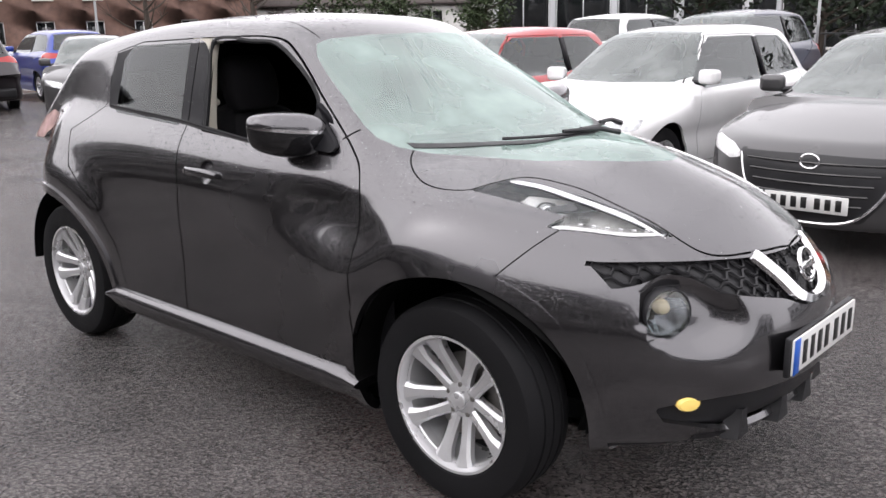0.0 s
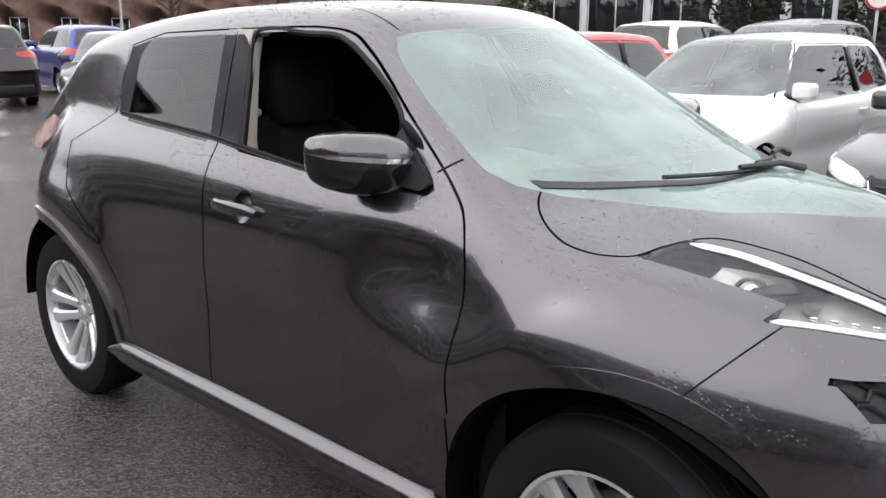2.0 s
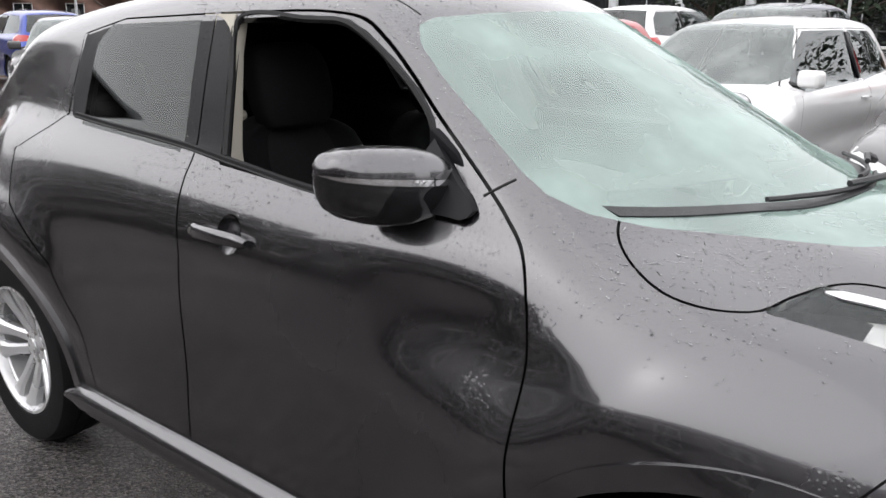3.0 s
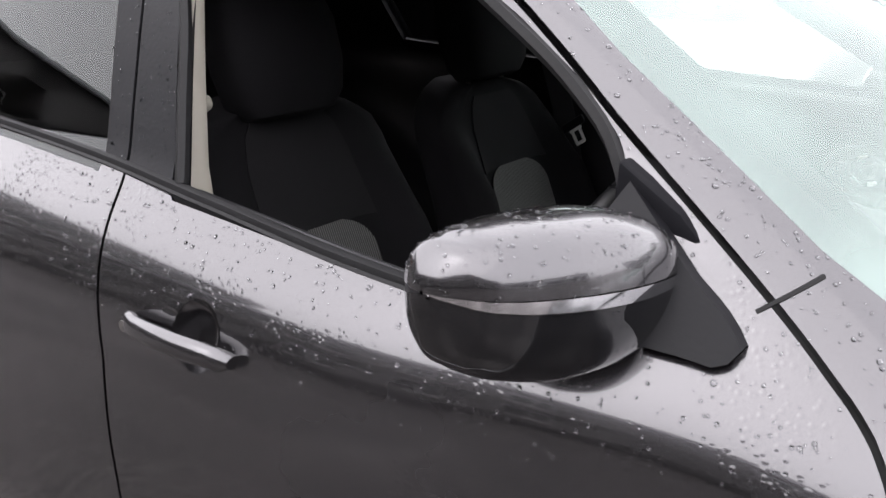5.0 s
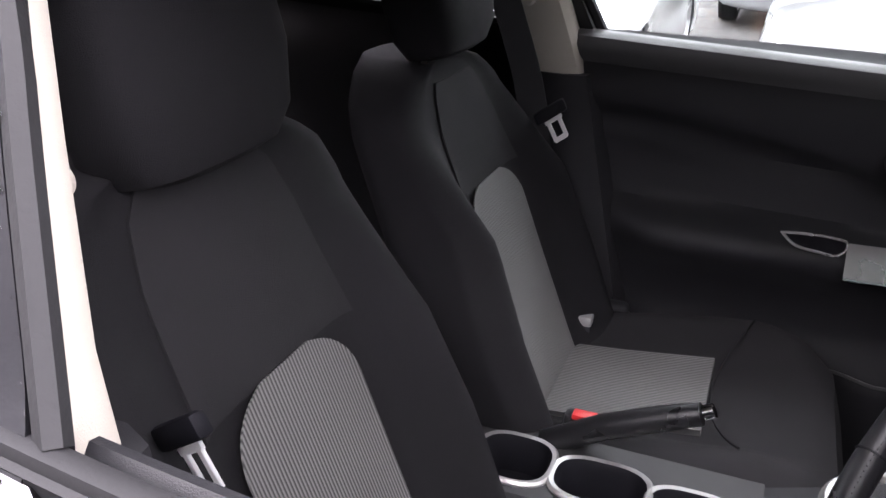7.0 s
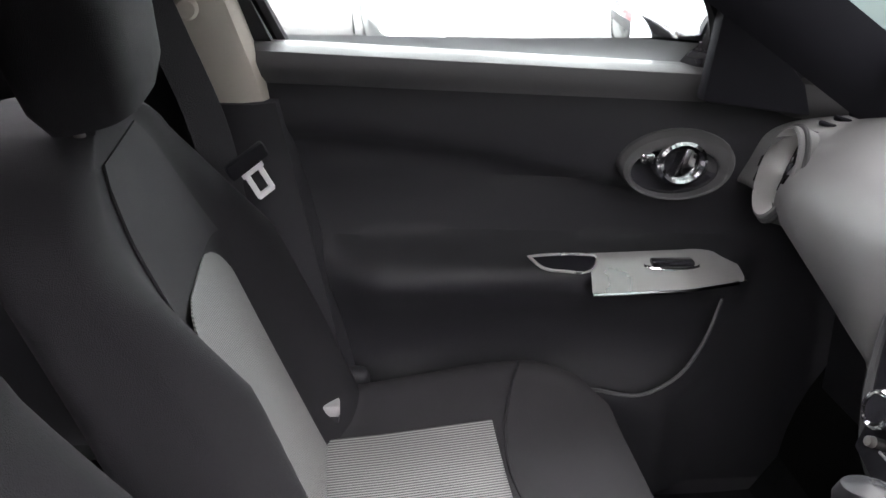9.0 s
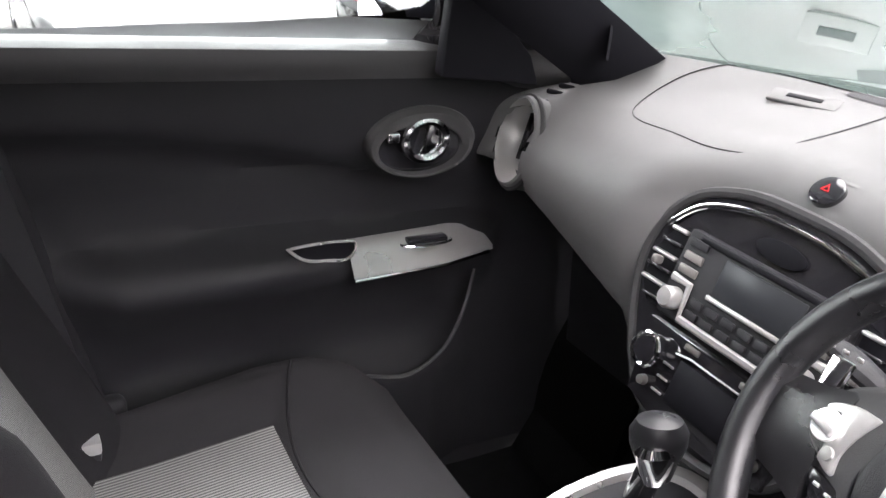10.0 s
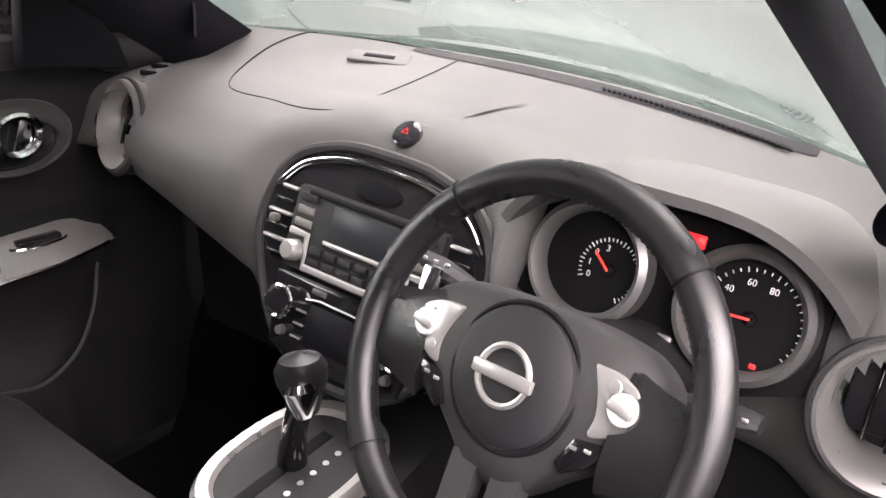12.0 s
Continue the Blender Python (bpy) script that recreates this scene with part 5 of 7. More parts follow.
SEAT_UP = lambda x, y, lift=0.0: Vector((x, y, float(np.interp(x, [p[0] for p in sorted(dash_profile(y)[:7])], [p[1] for p in sorted(dash_profile(y)[:7])])) + lift))
seam = [SEAT_UP(x, y, .0010) for x, y in smooth_line([(-.262, .165), (-.36, .163), (-.47, .166), (-.535, .178), (-.556, .22), (-.556, .30), (-.545, .405), (-.49, .44), (-.42, .45), (-.345, .42), (-.295, .30), (-.268, .19)], 70)]
part("airbag_seam", tube(seam, .0011, 5), TRIM, dash)
lid = part("sensor_lid", rbox(0, 0, 0, .040, .098, .006, .0028, 2, pose(*SEAT_UP(-.352, .272, .0015), 0, -13, 24)), SOFT, dash, "pale sensor lid")
part("sensor_slot", rbox(0, 0, .0032, .012, .050, .002, .0005, 1, pose(*SEAT_UP(-.352, .272, .0015), 0, -13, 24)), DARKTRIM, lid)
channel = sheet(lambda u, v: SEAT_UP(-.246 - .60 * (.25 - .66 * u) ** 2 - .034 * v * math.sin(math.pi * (.04 + .92 * u)) ** .4, .25 - .66 * u, .0015), 60, 4)
vent = part("demister_channel", channel, TRIM, dash, "dark demister channel below the windscreen")
for y in np.linspace(-.085, -.375, 34):
    part("demister_slot", rbox(0, 0, 0, .016, .0048, .002, .0005, 1, pose(*SEAT_UP(-.268 - .60 * y * y, y, .0028), 0, 0, 30)), DARKTRIM, vent)
side_slats = bmesh.new()
for k in range(6):
    rbox(0, 0, 0, .006, .030, .008, .002, 1, pose(*SEAT_UP(-.47 - .025 * k, .585 - .004 * k, .003), 0, 0, 25), side_slats)
tagged(part("side_demister", side_slats, DARKTRIM, dash), kind="stuff")
hz = SEAT_UP(-.555, .045, .004)
mh = basis(hz, (0, -1, 0), (.75, 0, .66), (-.66, 0, .75))
haz = part("hazard_button", lathe([(.020, -.012), (.020, .004), (.017, .006), (.0, .007)], 28, mh), PIANO, dash, "round hazard button with a red triangle")
part("hazard_triangle", tube([mh @ Vector((.0055 * math.cos(a), .0055 * math.sin(a), .008)) for a in (math.pi / 2, math.pi * 7 / 6, math.pi * 11 / 6)], .0010, 5, closed=True), REDLIT, haz, "red triangle")
dim = sheet(lambda u, v: SEAT_UP(-.535 + .17 * u, .040 - .075 * u + (v - .5) * .030 * (1 - u), .0045), 10, 5)
part("button_scoop", dim, SOFT, dash)

# round side vents
for sgn, c in VENTS:
    mv = basis(c, (0, -1, 0), (.25, 0, .97), (-.97, 0, .25)) @ pose(0, 0, 0, 0, -12 * sgn, 0)
    rings = [[mv @ Vector((r * math.cos(a), r * math.sin(a) + dy, z)) for a in np.linspace(0, 2 * math.pi, 48, endpoint=False)]
             for r, z, dy in ((.074, -.04, 0), (.076, .004, 0), (.073, .014, 0), (.069, .016, 0), (.060, .008, .003), (.051, -.006, .006), (.0485, -.018, .008), (.048, -.045, .008))]
    vent = part("side_vent", loft(rings[:4], True, False), SOFT, dash, "round vent with a satin silver throat")
    part("vent_throat", loft(rings[3:], True, False), SATIN, vent, "satin silver throat")
    part("vent_rim", hoop(0, 0, .0755, .0755, .0045, mv, .004), BOSS, vent)
    part("vent_well", lathe([(.049, -.040), (.0, -.042)], 28, mv @ Matrix.Translation((0, .008, 0))), DARKTRIM, vent)
    part("vent_drum", rbox(0, .008, -.030, .090, .072, .012, .005, 2, mv), DARKTRIM, vent)
    for k in (-.022, .0, .022):
        part("vent_slat", rbox(k, .008, -.016, .003, 2 * math.sqrt(.045 ** 2 - k * k), .016, .001, 1, mv), PIANO, vent)
    part("vent_knob", rbox(.0, .008, -.006, .012, .028, .014, .004, 2, mv), PIANO, vent)

# centre stack
ms = basis((-.652, .033, .90), (0, -1, 0), (.33, 0, .944), (-.944, 0, .33))
outline = smooth_line([(-.105, -.115), (-.135, -.08), (-.165, -.03), (-.186, .03), (-.182, .085), (-.150, .132), (-.09, .158), (0, .166), (.09, .158), (.150, .132), (.182, .085), (.186, .03), (.165, -.03), (.135, -.08), (.105, -.115), (.06, -.135), (-.06, -.135), (-.105, -.115)], 72)[:-1]
stack = part("centre_fascia", flat_poly([tuple(p) for p in outline], ms, -.06, .066, .0), PIANO, dash, "gloss black centre console panel")
part("stack_rim", tube([ms @ Vector((x, y, .004)) for x, y in outline], .0075, 8, closed=True, up=(-.944, 0, .33)), BOSS, stack)
bow = [(x, y) for x, y in smooth_line([(-.168, .088), (-.135, .122), (-.08, .142), (0, .149), (.08, .142), (.135, .122), (.168, .088)], 30)]
part("chrome_bow", tube([ms @ Vector((x, y, .010)) for x, y in bow], .0042, 8, flat=.6, up=(-.944, 0, .33)), CHROME, stack, "chrome bow over the radio")
part("emblem_recess", flat_poly(oval(.0, .118, .036, .013), ms, .0065, .004, .001), DARKTRIM, stack)
for s in (-1, 1):
    fr = [(s * .128, .098), (s * .155, .088), (s * .172, .05), (s * .170, .01), (s * .150, -.012), (s * .128, -.012)]
    v = part("louvre_vent", flat_poly(fr if s < 0 else fr[::-1], ms, .005, .003), DARKTRIM, stack)
    for k, yy in enumerate(np.linspace(-.002, .088, 6)):
        w = np.interp(yy, [-.01, .01, .05, .09], [.020, .040, .042, .026])
        part("vent_slat", rbox(s * (.128 + w / 2), yy, .012, w, .005, .010, .0015, 1, ms @ pose(0, 0, 0, 0, 0, 0)), SATIN if k % 2 else PIANO, v)
    part("vent_knob", rbox(s * .150, .043, .020, .012, .012, .014, .004, 2, ms), STEEL, v)
rad = part("radio", rbox(0, .043, .010, .245, .112, .018, .005, 2, ms), TRIM, stack, "black radio with silver keys")
part("radio_display", rbox(.008, .062, .0205, .120, .046, .003, .001, 1, ms), LCD, rad, "dark display")
part("display_edge", rbox(.008, .035, .021, .128, .006, .005, .001, 1, ms), SATIN, rad, "silver strip")
part("disc_slot", rbox(.0, .092, .020, .20, .007, .003, .001, 1, ms), DARKTRIM, rad)
part("radio_trim", tube([ms @ Vector(p) for p in ((-.116, .036, .020), (-.085, .036, .021), (-.080, -.006, .021), (.080, -.006, .021), (.085, .036, .021), (.116, .036, .020))], .0055, 6, flat=.6, up=(-.944, 0, .33)), SATIN, rad, "silver bracket trim")
for s in (-1, 1):
    part("radio_knob", lathe([(.0, .0), (.0145, .0), (.0140, .016), (.011, .020), (.0, .021)], 24, ms @ Matrix.Translation((s * .100, .012, .018))), SATIN, rad, "silver radio knob")
    for k in range(3):
        part("radio_key", rbox(s * .098, .050 + .017 * k, .020, .030, .011, .005, .002, 2, ms), STEEL if k < 2 else TRIM, rad)
for k in range(6):
    part("radio_key", rbox(-.065 + .026 * k, .020, .0205, .020, .011, .005, .002, 2, ms), TRIM, rad)
    part("radio_key", rbox(-.065 + .026 * k, .005, .0205, .020, .010, .005, .002, 2, ms), TRIM, rad)
clim = part("climate_panel", flat_poly([(-.128, -.022), (.128, -.022), (.112, -.118), (.07, -.128), (-.07, -.128), (-.112, -.118)], ms, .004, .010, .003), PIANO, stack, "gloss black climate panel")
part("climate_display", rbox(.0, -.075, .0155, .105, .055, .003, .002, 1, ms), DARKTRIM, clim)
part("climate_line", tube([ms @ Vector(p) for p in ((-.062, -.044, .017), (-.04, -.040, .017), (.04, -.040, .017), (.062, -.044, .017))], .0015, 5), SATIN, clim)
for s in (-1, 1):
    kn = part("climate_knob", lathe([(.0, .0), (.021, .0), (.020, .016), (.016, .019), (.0, .019)], 28, ms @ Matrix.Translation((s * .097, -.058, .014))), PIANO, clim)
    part("knob_ring", hoop(s * .097, -.058, .0205, .0205, .0036, ms, .030), CHROME, kn, "chrome knob ring")
    part("climate_button", lathe([(.0, .0), (.007, .0), (.006, .008), (.0, .009)], 16, ms @ Matrix.Translation((s * .092, -.097, .014))), STEEL, clim)
    for k in range(3):
        part("climate_key", rbox(s * .066, -.062 - .018 * k, .016, .018, .003, .002, .0005, 1, ms), SATIN, clim)
for k, s in enumerate((-.045, .045)):
    part("seat_heat_key", rbox(s, -.030, .015, .024, .008, .004, .001, 1, ms), STEEL, clim)

# instruments under their hood
mi = basis((-.615, -.35, 1.018), (0, -1, 0), (.29, 0, .957), (-.957, 0, .29))
clus = part("instrument_panel", flat_poly([(-.165, -.055), (-.155, .045), (-.10, .075), (.0, .080), (.09, .075), (.160, .04), (.165, -.055), (.09, -.085), (-.09, -.085)], mi, -.03, .026, .0), DIAL, dash, "black instrument panel with two dials")
for cx, word in ((-.082, "tacho"), (.088, "speedo")):
    dial = part("dial", lathe([(.0, -.003), (.056, -.003), (.056, .000), (.0, .000)], 40, mi @ Matrix.Translation((cx, 0, 0))), DIAL, clus)
    part("dial_ring", lathe([(.055, -.004), (.056, .018), (.062, .026), (.069, .020), (.070, -.004)], 48, mi @ Matrix.Translation((cx, 0, 0))), DIALRING, clus, "satin silver dial ring")
    ox, rad, a0, a1, num = (cx + .020, .030, 205, -60, 33) if cx < 0 else (cx + .004, .046, 215, -35, 29)
    ticks = bmesh.new()
    for k, a in enumerate(np.linspace(a0, a1, num)):
        rbox(rad + .003, 0, .0014, .0055 if k % 4 == 0 else .0035, .0011, .0008, 0, 1, mi @ Matrix.Translation((ox, -.003, 0)) @ pose(0, 0, 0, 0, 0, a), ticks)
    tagged(part("dial_ticks", ticks, DIAL_INK, dial), kind="stuff")
    part("needle_hub", lathe([(.0, .0), (.008, .0), (.006, .004), (.0, .005)], 20, mi @ Matrix.Translation((ox, -.003, .001))), PIANO, dial)
    part("needle", rbox(.012, 0, .006, .026, .0026, .0015, .0005, 1, mi @ Matrix.Translation((ox, -.003, 0)) @ pose(0, 0, 0, 0, 0, 138 if cx < 0 else 184)), NEEDLE, dial, "lit red needle")
for txt, a in (("0", 205), ("1", 172), ("2", 139), ("3", 106)):
    lettering(txt, .0095, mi @ Matrix.Translation((-.062 + .0235 * math.cos(radians(a)), -.003 + .0235 * math.sin(radians(a)), .0016)), "dial_number", clus, DIAL_INK)
for txt, a in (("40", 140), ("60", 103), ("80", 66)):
    lettering(txt, .0095, mi @ Matrix.Translation((.092 + .036 * math.cos(radians(a)), -.003 + .036 * math.sin(radians(a)), .0016)), "dial_number", clus, DIAL_INK)
part("trip_display", rbox(.012, .055, .0, .034, .014, .003, .001, 1, mi), REDLIT, clus, "lit red trip display")
for x, y in ((.068, -.046), (.108, -.046), (.020, -.060)):
    part("warning_light", rbox(x, y, .002, .007, .005, .002, .001, 1, mi), REDLIT, clus, "lit red warning lamp")
for x in (-.010, .022):
    part("reset_pin", lathe([(.0, .0), (.004, .0), (.004, .014), (.0, .015)], 12, mi @ Matrix.Translation((x, -.068, .0))), TRIM, clus)
part("cluster_bridge", rbox(.005, -.052, .008, .045, .012, .008, .003, 2, mi), SATIN, clus)
hood = sheet(lambda u, v: Vector((-.675 + .03 * (2 * v - 1) ** 2 + .34 * u, -.355 + .192 * (2 * v - 1) * (1 - .10 * u), 1.050 + .088 * (1 - abs(2 * v - 1) ** 3.2) * (1 - u ** 1.5) + .018 * u)), 20, 48, .012)
part("instrument_hood", hood, SOFT, dash, "grey hood over the instruments")
part("column_shroud", loft([[Vector((x, -.335 + w * math.cos(a), zc + h * math.sin(a))) for a in np.linspace(0, 2 * math.pi, 24, endpoint=False)] for x, w, h, zc in ((-.56, .085, .055, .915), (-.68, .08, .05, .935), (-.80, .055, .042, .965), (-.83, .045, .035, .975))]), TRIM, dash, "dark steering column shroud")
for s, pts in ((1, [(-.74, -.275, .985), (-.755, -.215, 1.010), (-.765, -.150, 1.032)]), (-1, [(-.74, -.385, .975), (-.745, -.44, .980), (-.75, -.505, .988)])):
    st = part("stalk", tube(smooth_line(pts, 10), [.008] * 4 + [.010, .012, .014, .015, .014, .010], 10, flat=.7), TRIM, dash, "black control stalk")
    p = Vector(pts[-1])
    for k in range(3):
        part("stalk_mark", rbox(p.x - .012, p.y - s * (.012 + .014 * k), p.z + .006, .002, .006, .004, .0005, 1), SATIN, st)

# steering wheel
tl, yw = radians(25), radians(8)
N = Vector((-math.cos(tl) * math.cos(yw), math.cos(tl) * math.sin(yw), math.sin(tl)))
X = Vector((0, 0, 1)).cross(N) * -1
X = Vector((0, -1, 0)) - N * Vector((0, -1, 0)).dot(N)
X.normalize()
mw = basis((-.882, -.338, 1.022), X, N.cross(X), N)
wheel = new("steering_wheel")
wheel.parent = car
tagged(wheel, "black leather three-spoke steering wheel with silver switches")
part("wheel_rim", tube([mw @ Vector((.1665 * math.cos(a), .1665 * math.sin(a), 0)) for a in np.linspace(0, 2 * math.pi, 72, endpoint=False)], .0155, 14, closed=True, up=tuple(N)), LEATHER, wheel, "black leather rim")
for a in (46, 131, 223, 318):
    part("rim_joint", tube([mw @ (Vector((.1665 * math.cos(radians(a)), .1665 * math.sin(radians(a)), 0)) + Matrix.Rotation(radians(a), 3, "Z") @ Vector((.0160 * math.cos(b), 0, .0160 * math.sin(b)))) for b in np.linspace(0, 2 * math.pi, 20, endpoint=False)], .0012, 4, closed=True), DARKTRIM, wheel)
stitch = bmesh.new()
for a in np.linspace(0, 360, 150, endpoint=False):
    m2 = mw @ pose(0, 0, 0, 0, 0, a) @ Matrix.Translation((.1525, 0, .004)) @ pose(0, 0, 0, 0, 40, 25)
    rbox(0, 0, 0, .0015, .005, .0012, 0, 1, m2, stitch)
tagged(part("rim_stitching", stitch, TRIM, wheel), kind="stuff")
half_boss = [(.0, .065), (.058, .0635), (.100, .054), (.121, .036), (.124, .013), (.106, -.020), (.081, -.046), (.050, -.072), (.028, -.092)]
boss_line = smooth_line([(-x, y) for x, y in half_boss[::-1]] + half_boss[1:] + [(-.028, -.092)], 76)[:-1]
part("wheel_boss", loft([[mw @ Vector((x * k, y * k, z)) for x, y in boss_line] for k, z in ((.98, -.055), (1.0, -.026), (.97, -.012), (.90, -.005), (.72, .001), (.45, .004), (.02, .005))]), BOSS, wheel, "grey wheel boss")
air = part("airbag_cover", lathe([(.0, .0145), (.030, .0135), (.050, .0105), (.0575, .0065), (.0595, .000), (.0595, -.006)], 56, mw), TRIM, wheel, "round airbag cover")
part("cover_groove", hoop(0, 0, .0615, .0615, .0024, mw, .001), DARKTRIM, air)
em = hoop(0, 0, .0245, .0245, .0028, mw, .0165)
rbox(0, 0, .0175, .060, .0115, .006, .002, 2, mw, em)
part("wheel_badge", em, SATIN, wheel, "chrome ring badge with a bar")
for s in (-1, 1):
    sp = loft([[mw @ Vector((s * x, y, z)) for y, z in ((h, -.006), (h * .6, .004), (-h * .6 - .008, .004), (-h - .010, -.006), (-h * .6, -.020), (h * .6, -.020))] for x, h in ((.095, .045), (.125, .036), (.150, .032), (.170, .040))])
    bmesh.ops.recalc_face_normals(sp, faces=sp.faces)
    part("wheel_spoke", sp, LEATHER, wheel)
    pad = [tuple(q) for q in smooth_line([(s * x, y) for x, y in ((.066, .0375), (.092, .0355), (.110, .0265), (.117, .012), (.112, -.001), (.100, -.009), (.078, -.016), (.080, -.002), (.077, .012), (.066, .0375))], 34)[:-1]]
    pd = part("switch_pad", flat_poly(pad if s > 0 else pad[::-1], mw, -.006, .010, .0025), SATIN, wheel, "silver switch pad")
    part("thumb_wheel", lathe([(.0, .0), (.0125, .0), (.0125, .003), (.0115, .004), (.0, .004)], 28, mw @ Matrix.Translation((s * .1005, .013, .0035))), BRIGHT, pd)
    part("thumb_key", rbox(0, 0, .0095, .022, .008, .006, .002, 2, mw @ Matrix.Translation((s * .1005, .013, 0)) @ pose(0, 0, 0, 0, 0, -12)), SATIN, pd)
    part("pad_key", lathe([(.0, .0), (.0058, .0), (.005, .0025), (.0, .003)], 18, mw @ Matrix.Translation((s * .0885, -.004 if s < 0 else .0265, .0035))), SATIN, pd)
    kp = [(s * .069, -.022), (s * .0985, -.0175), (s * .098, -.024), (s * .086, -.040), (s * .066, -.053), (s * .059, -.046)]
    ks = part("lower_switch", flat_poly(kp if s < 0 else kp[::-1], mw, -.006, .008, .002), PIANO, wheel)
    for k in range(2):
        part("switch_mark", rbox(s * (.072 + .012 * k), -.029 + .002 * k, .003, .006, .003, .001, .0003, 1, mw), SATIN, ks)
    lo = loft([[mw @ Vector((s * (.020 + a), y, z)) for a, z in ((-.012, -.004), (.016, -.004), (.016, -.022), (-.012, -.022))] for y in (-.075, -.11, -.14, -.168)])
    bmesh.ops.recalc_face_normals(lo, faces=lo.faces)
    part("lower_spoke", lo, BOSS, wheel)
part("paddle", rbox(-.145, .03, -.035, .022, .055, .006, .003, 2, mw), CHROME, wheel)

# console between the seats
con = bmesh.new()
rings = []
for x, w, zt in ((-1.42, .085, .640), (-1.37, .090, .604), (-1.20, .090, .604), (-1.01, .088, .604), (-.985, .088, .655), (-.86, .105, .685), (-.74, .110, .700), (-.66, .105, .715), (-.60, .10, .74)):
    y0 = -.012
    rings.append([Vector((x, y0 + a * w, zt - b)) for a, b in ((-1, .34), (-1, .03), (-.9, .006), (-.5, 0), (.5, 0), (.9, .006), (1, .03), (1, .34))])
loft(rings, True, True, con)
bmesh.ops.recalc_face_normals(con, faces=con.faces)
console = part("centre_console", con, TRIM, car, "black console between the seats")
CUPS = ((-1.308, -.020, .048, .046), (-1.186, -.028, .058, .040), (-1.066, -.038, .050, .034))
top = sheet(lambda u, v: Vector((-1.41 + .43 * u, -.102 + .178 * v, .658 - .05 * max(0, abs(2 * v - 1) - .9) * 10)), 110, 48)
bmesh.ops.delete(top, geom=[f for f in top.faces if any(abs((f.calc_center_median().x - x) / (l + .007)) ** 2.8 + abs((f.calc_center_median().y - y) / (w + .007)) ** 2.8 < 1 for x, y, l, w in CUPS)], context="FACES")
part("console_cover", top, BOSS, console)
for x, y, l, w in CUPS:
    rings = [[Vector((x + px, y + py, z)) for px, py in oval(0, 0, l + g, w + g, 40, .7)] for g, z in ((.013, .640), (.012, .661), (.009, .6645), (.003, .663), (-.001, .655), (-.006, .600), (-.010, .598))]
    rim = loft(rings[:4], True, False)
    bmesh.ops.recalc_face_normals(rim, faces=rim.faces)
    cup = part("cup_rim", rim, SATIN, console, "grey-silver rim of a cup holder")
    # Near-black wall and floor carry the shade inside the cup.
    part("cup_wall", loft(rings[3:], True, False), DARKTRIM, cup)
    part("cup_well", flat_poly(oval(x, y, l - .006, w - .006, 28, .7), Matrix.Translation((0, 0, .606)), 0, .002), DARKTRIM, cup)
mg = Matrix.Translation((-.790, .004, .700)) @ pose(0, 0, 0, 0, -7, 0)
gp = part("gear_surround", loft([[mg @ Vector((x * k, y * k, z)) for x, y in oval(0, 0, .128, .092, 40, .8)] for k, z in ((1.02, -.02), (1.02, .006), (.96, .014), (.84, .012), (.80, .004))], True, False), SATIN, console, "satin silver gear lever surround")
part("gear_plate", flat_poly(oval(0, 0, .104, .075, 36, .8), mg, -.004, .008, .002), TRIM, gp, "grey gear plate")
part("gear_slot", rbox(-.005, .008, .0045, .150, .018, .002, .0005, 1, mg), DARKTRIM, gp)
for k in range(6):
    part("gear_mark", lathe([(.0, .0), (.0042, .0), (.0042, .0012), (.0, .0012)], 12, mg @ Matrix.Translation((-.06 + .022 * k, -.028, .004))), SATIN, gp)
lev = new("gear_lever")
lev.parent = console
tagged(lev, "black gear lever with a chrome-faced knob")
part("lever_shaft", tube([(-.785, .012, .70), (-.790, .006, .75), (-.796, -.010, .80)], [.020, .016, .015], 14), PIANO, lev)
part("knob", lathe([(.0, -.045), (.016, -.042), (.022, -.02), (.030, .005), (.031, .022), (.024, .036), (.010, .041), (.0, .042)], 28, basis((-.800, -.018, .838), (1, 0, 0), (0, 1, -.2), (-.15, .0, 1))), LEATHER, lev)
part("knob_face", lathe([(.0, -.034), (.012, -.03), (.020, -.005), (.024, .012), (.018, .022), (.0, .026)], 24, basis((-.812, -.030, .832), (1, 0, 0), (0, 1, -.2), (-.15, 0, 1)) @ Matrix.Diagonal((1, .8, 1, 1))), CHROME, lev, "chrome knob face")
hb = new("hand_brake")
hb.parent = console
part("brake_lever", tube([(-1.28, .048, .650), (-1.20, .046, .70), (-1.12, .044, .738), (-1.075, .042, .758)], [.020, .019, .018, .016], 14), LEATHER, hb, "black hand brake grip")
part("brake_button", lathe([(.0, .0), (.011, .0), (.010, .014), (.0, .016)], 16, basis((-1.072, .042, .760), (0, 1, 0), (-.5, 0, .8), (.85, 0, .5))), CHROME, hb, "chrome release button")
bk = part("belt_buckle", rbox(-1.238, .082, .640, .05, .028, .10, .008, 2), TRIM, car, "belt buckle with a red release")
part("release_button", rbox(-1.232, .074, .691, .036, .020, .010, .003, 2), REDBTN, bk, "red release")


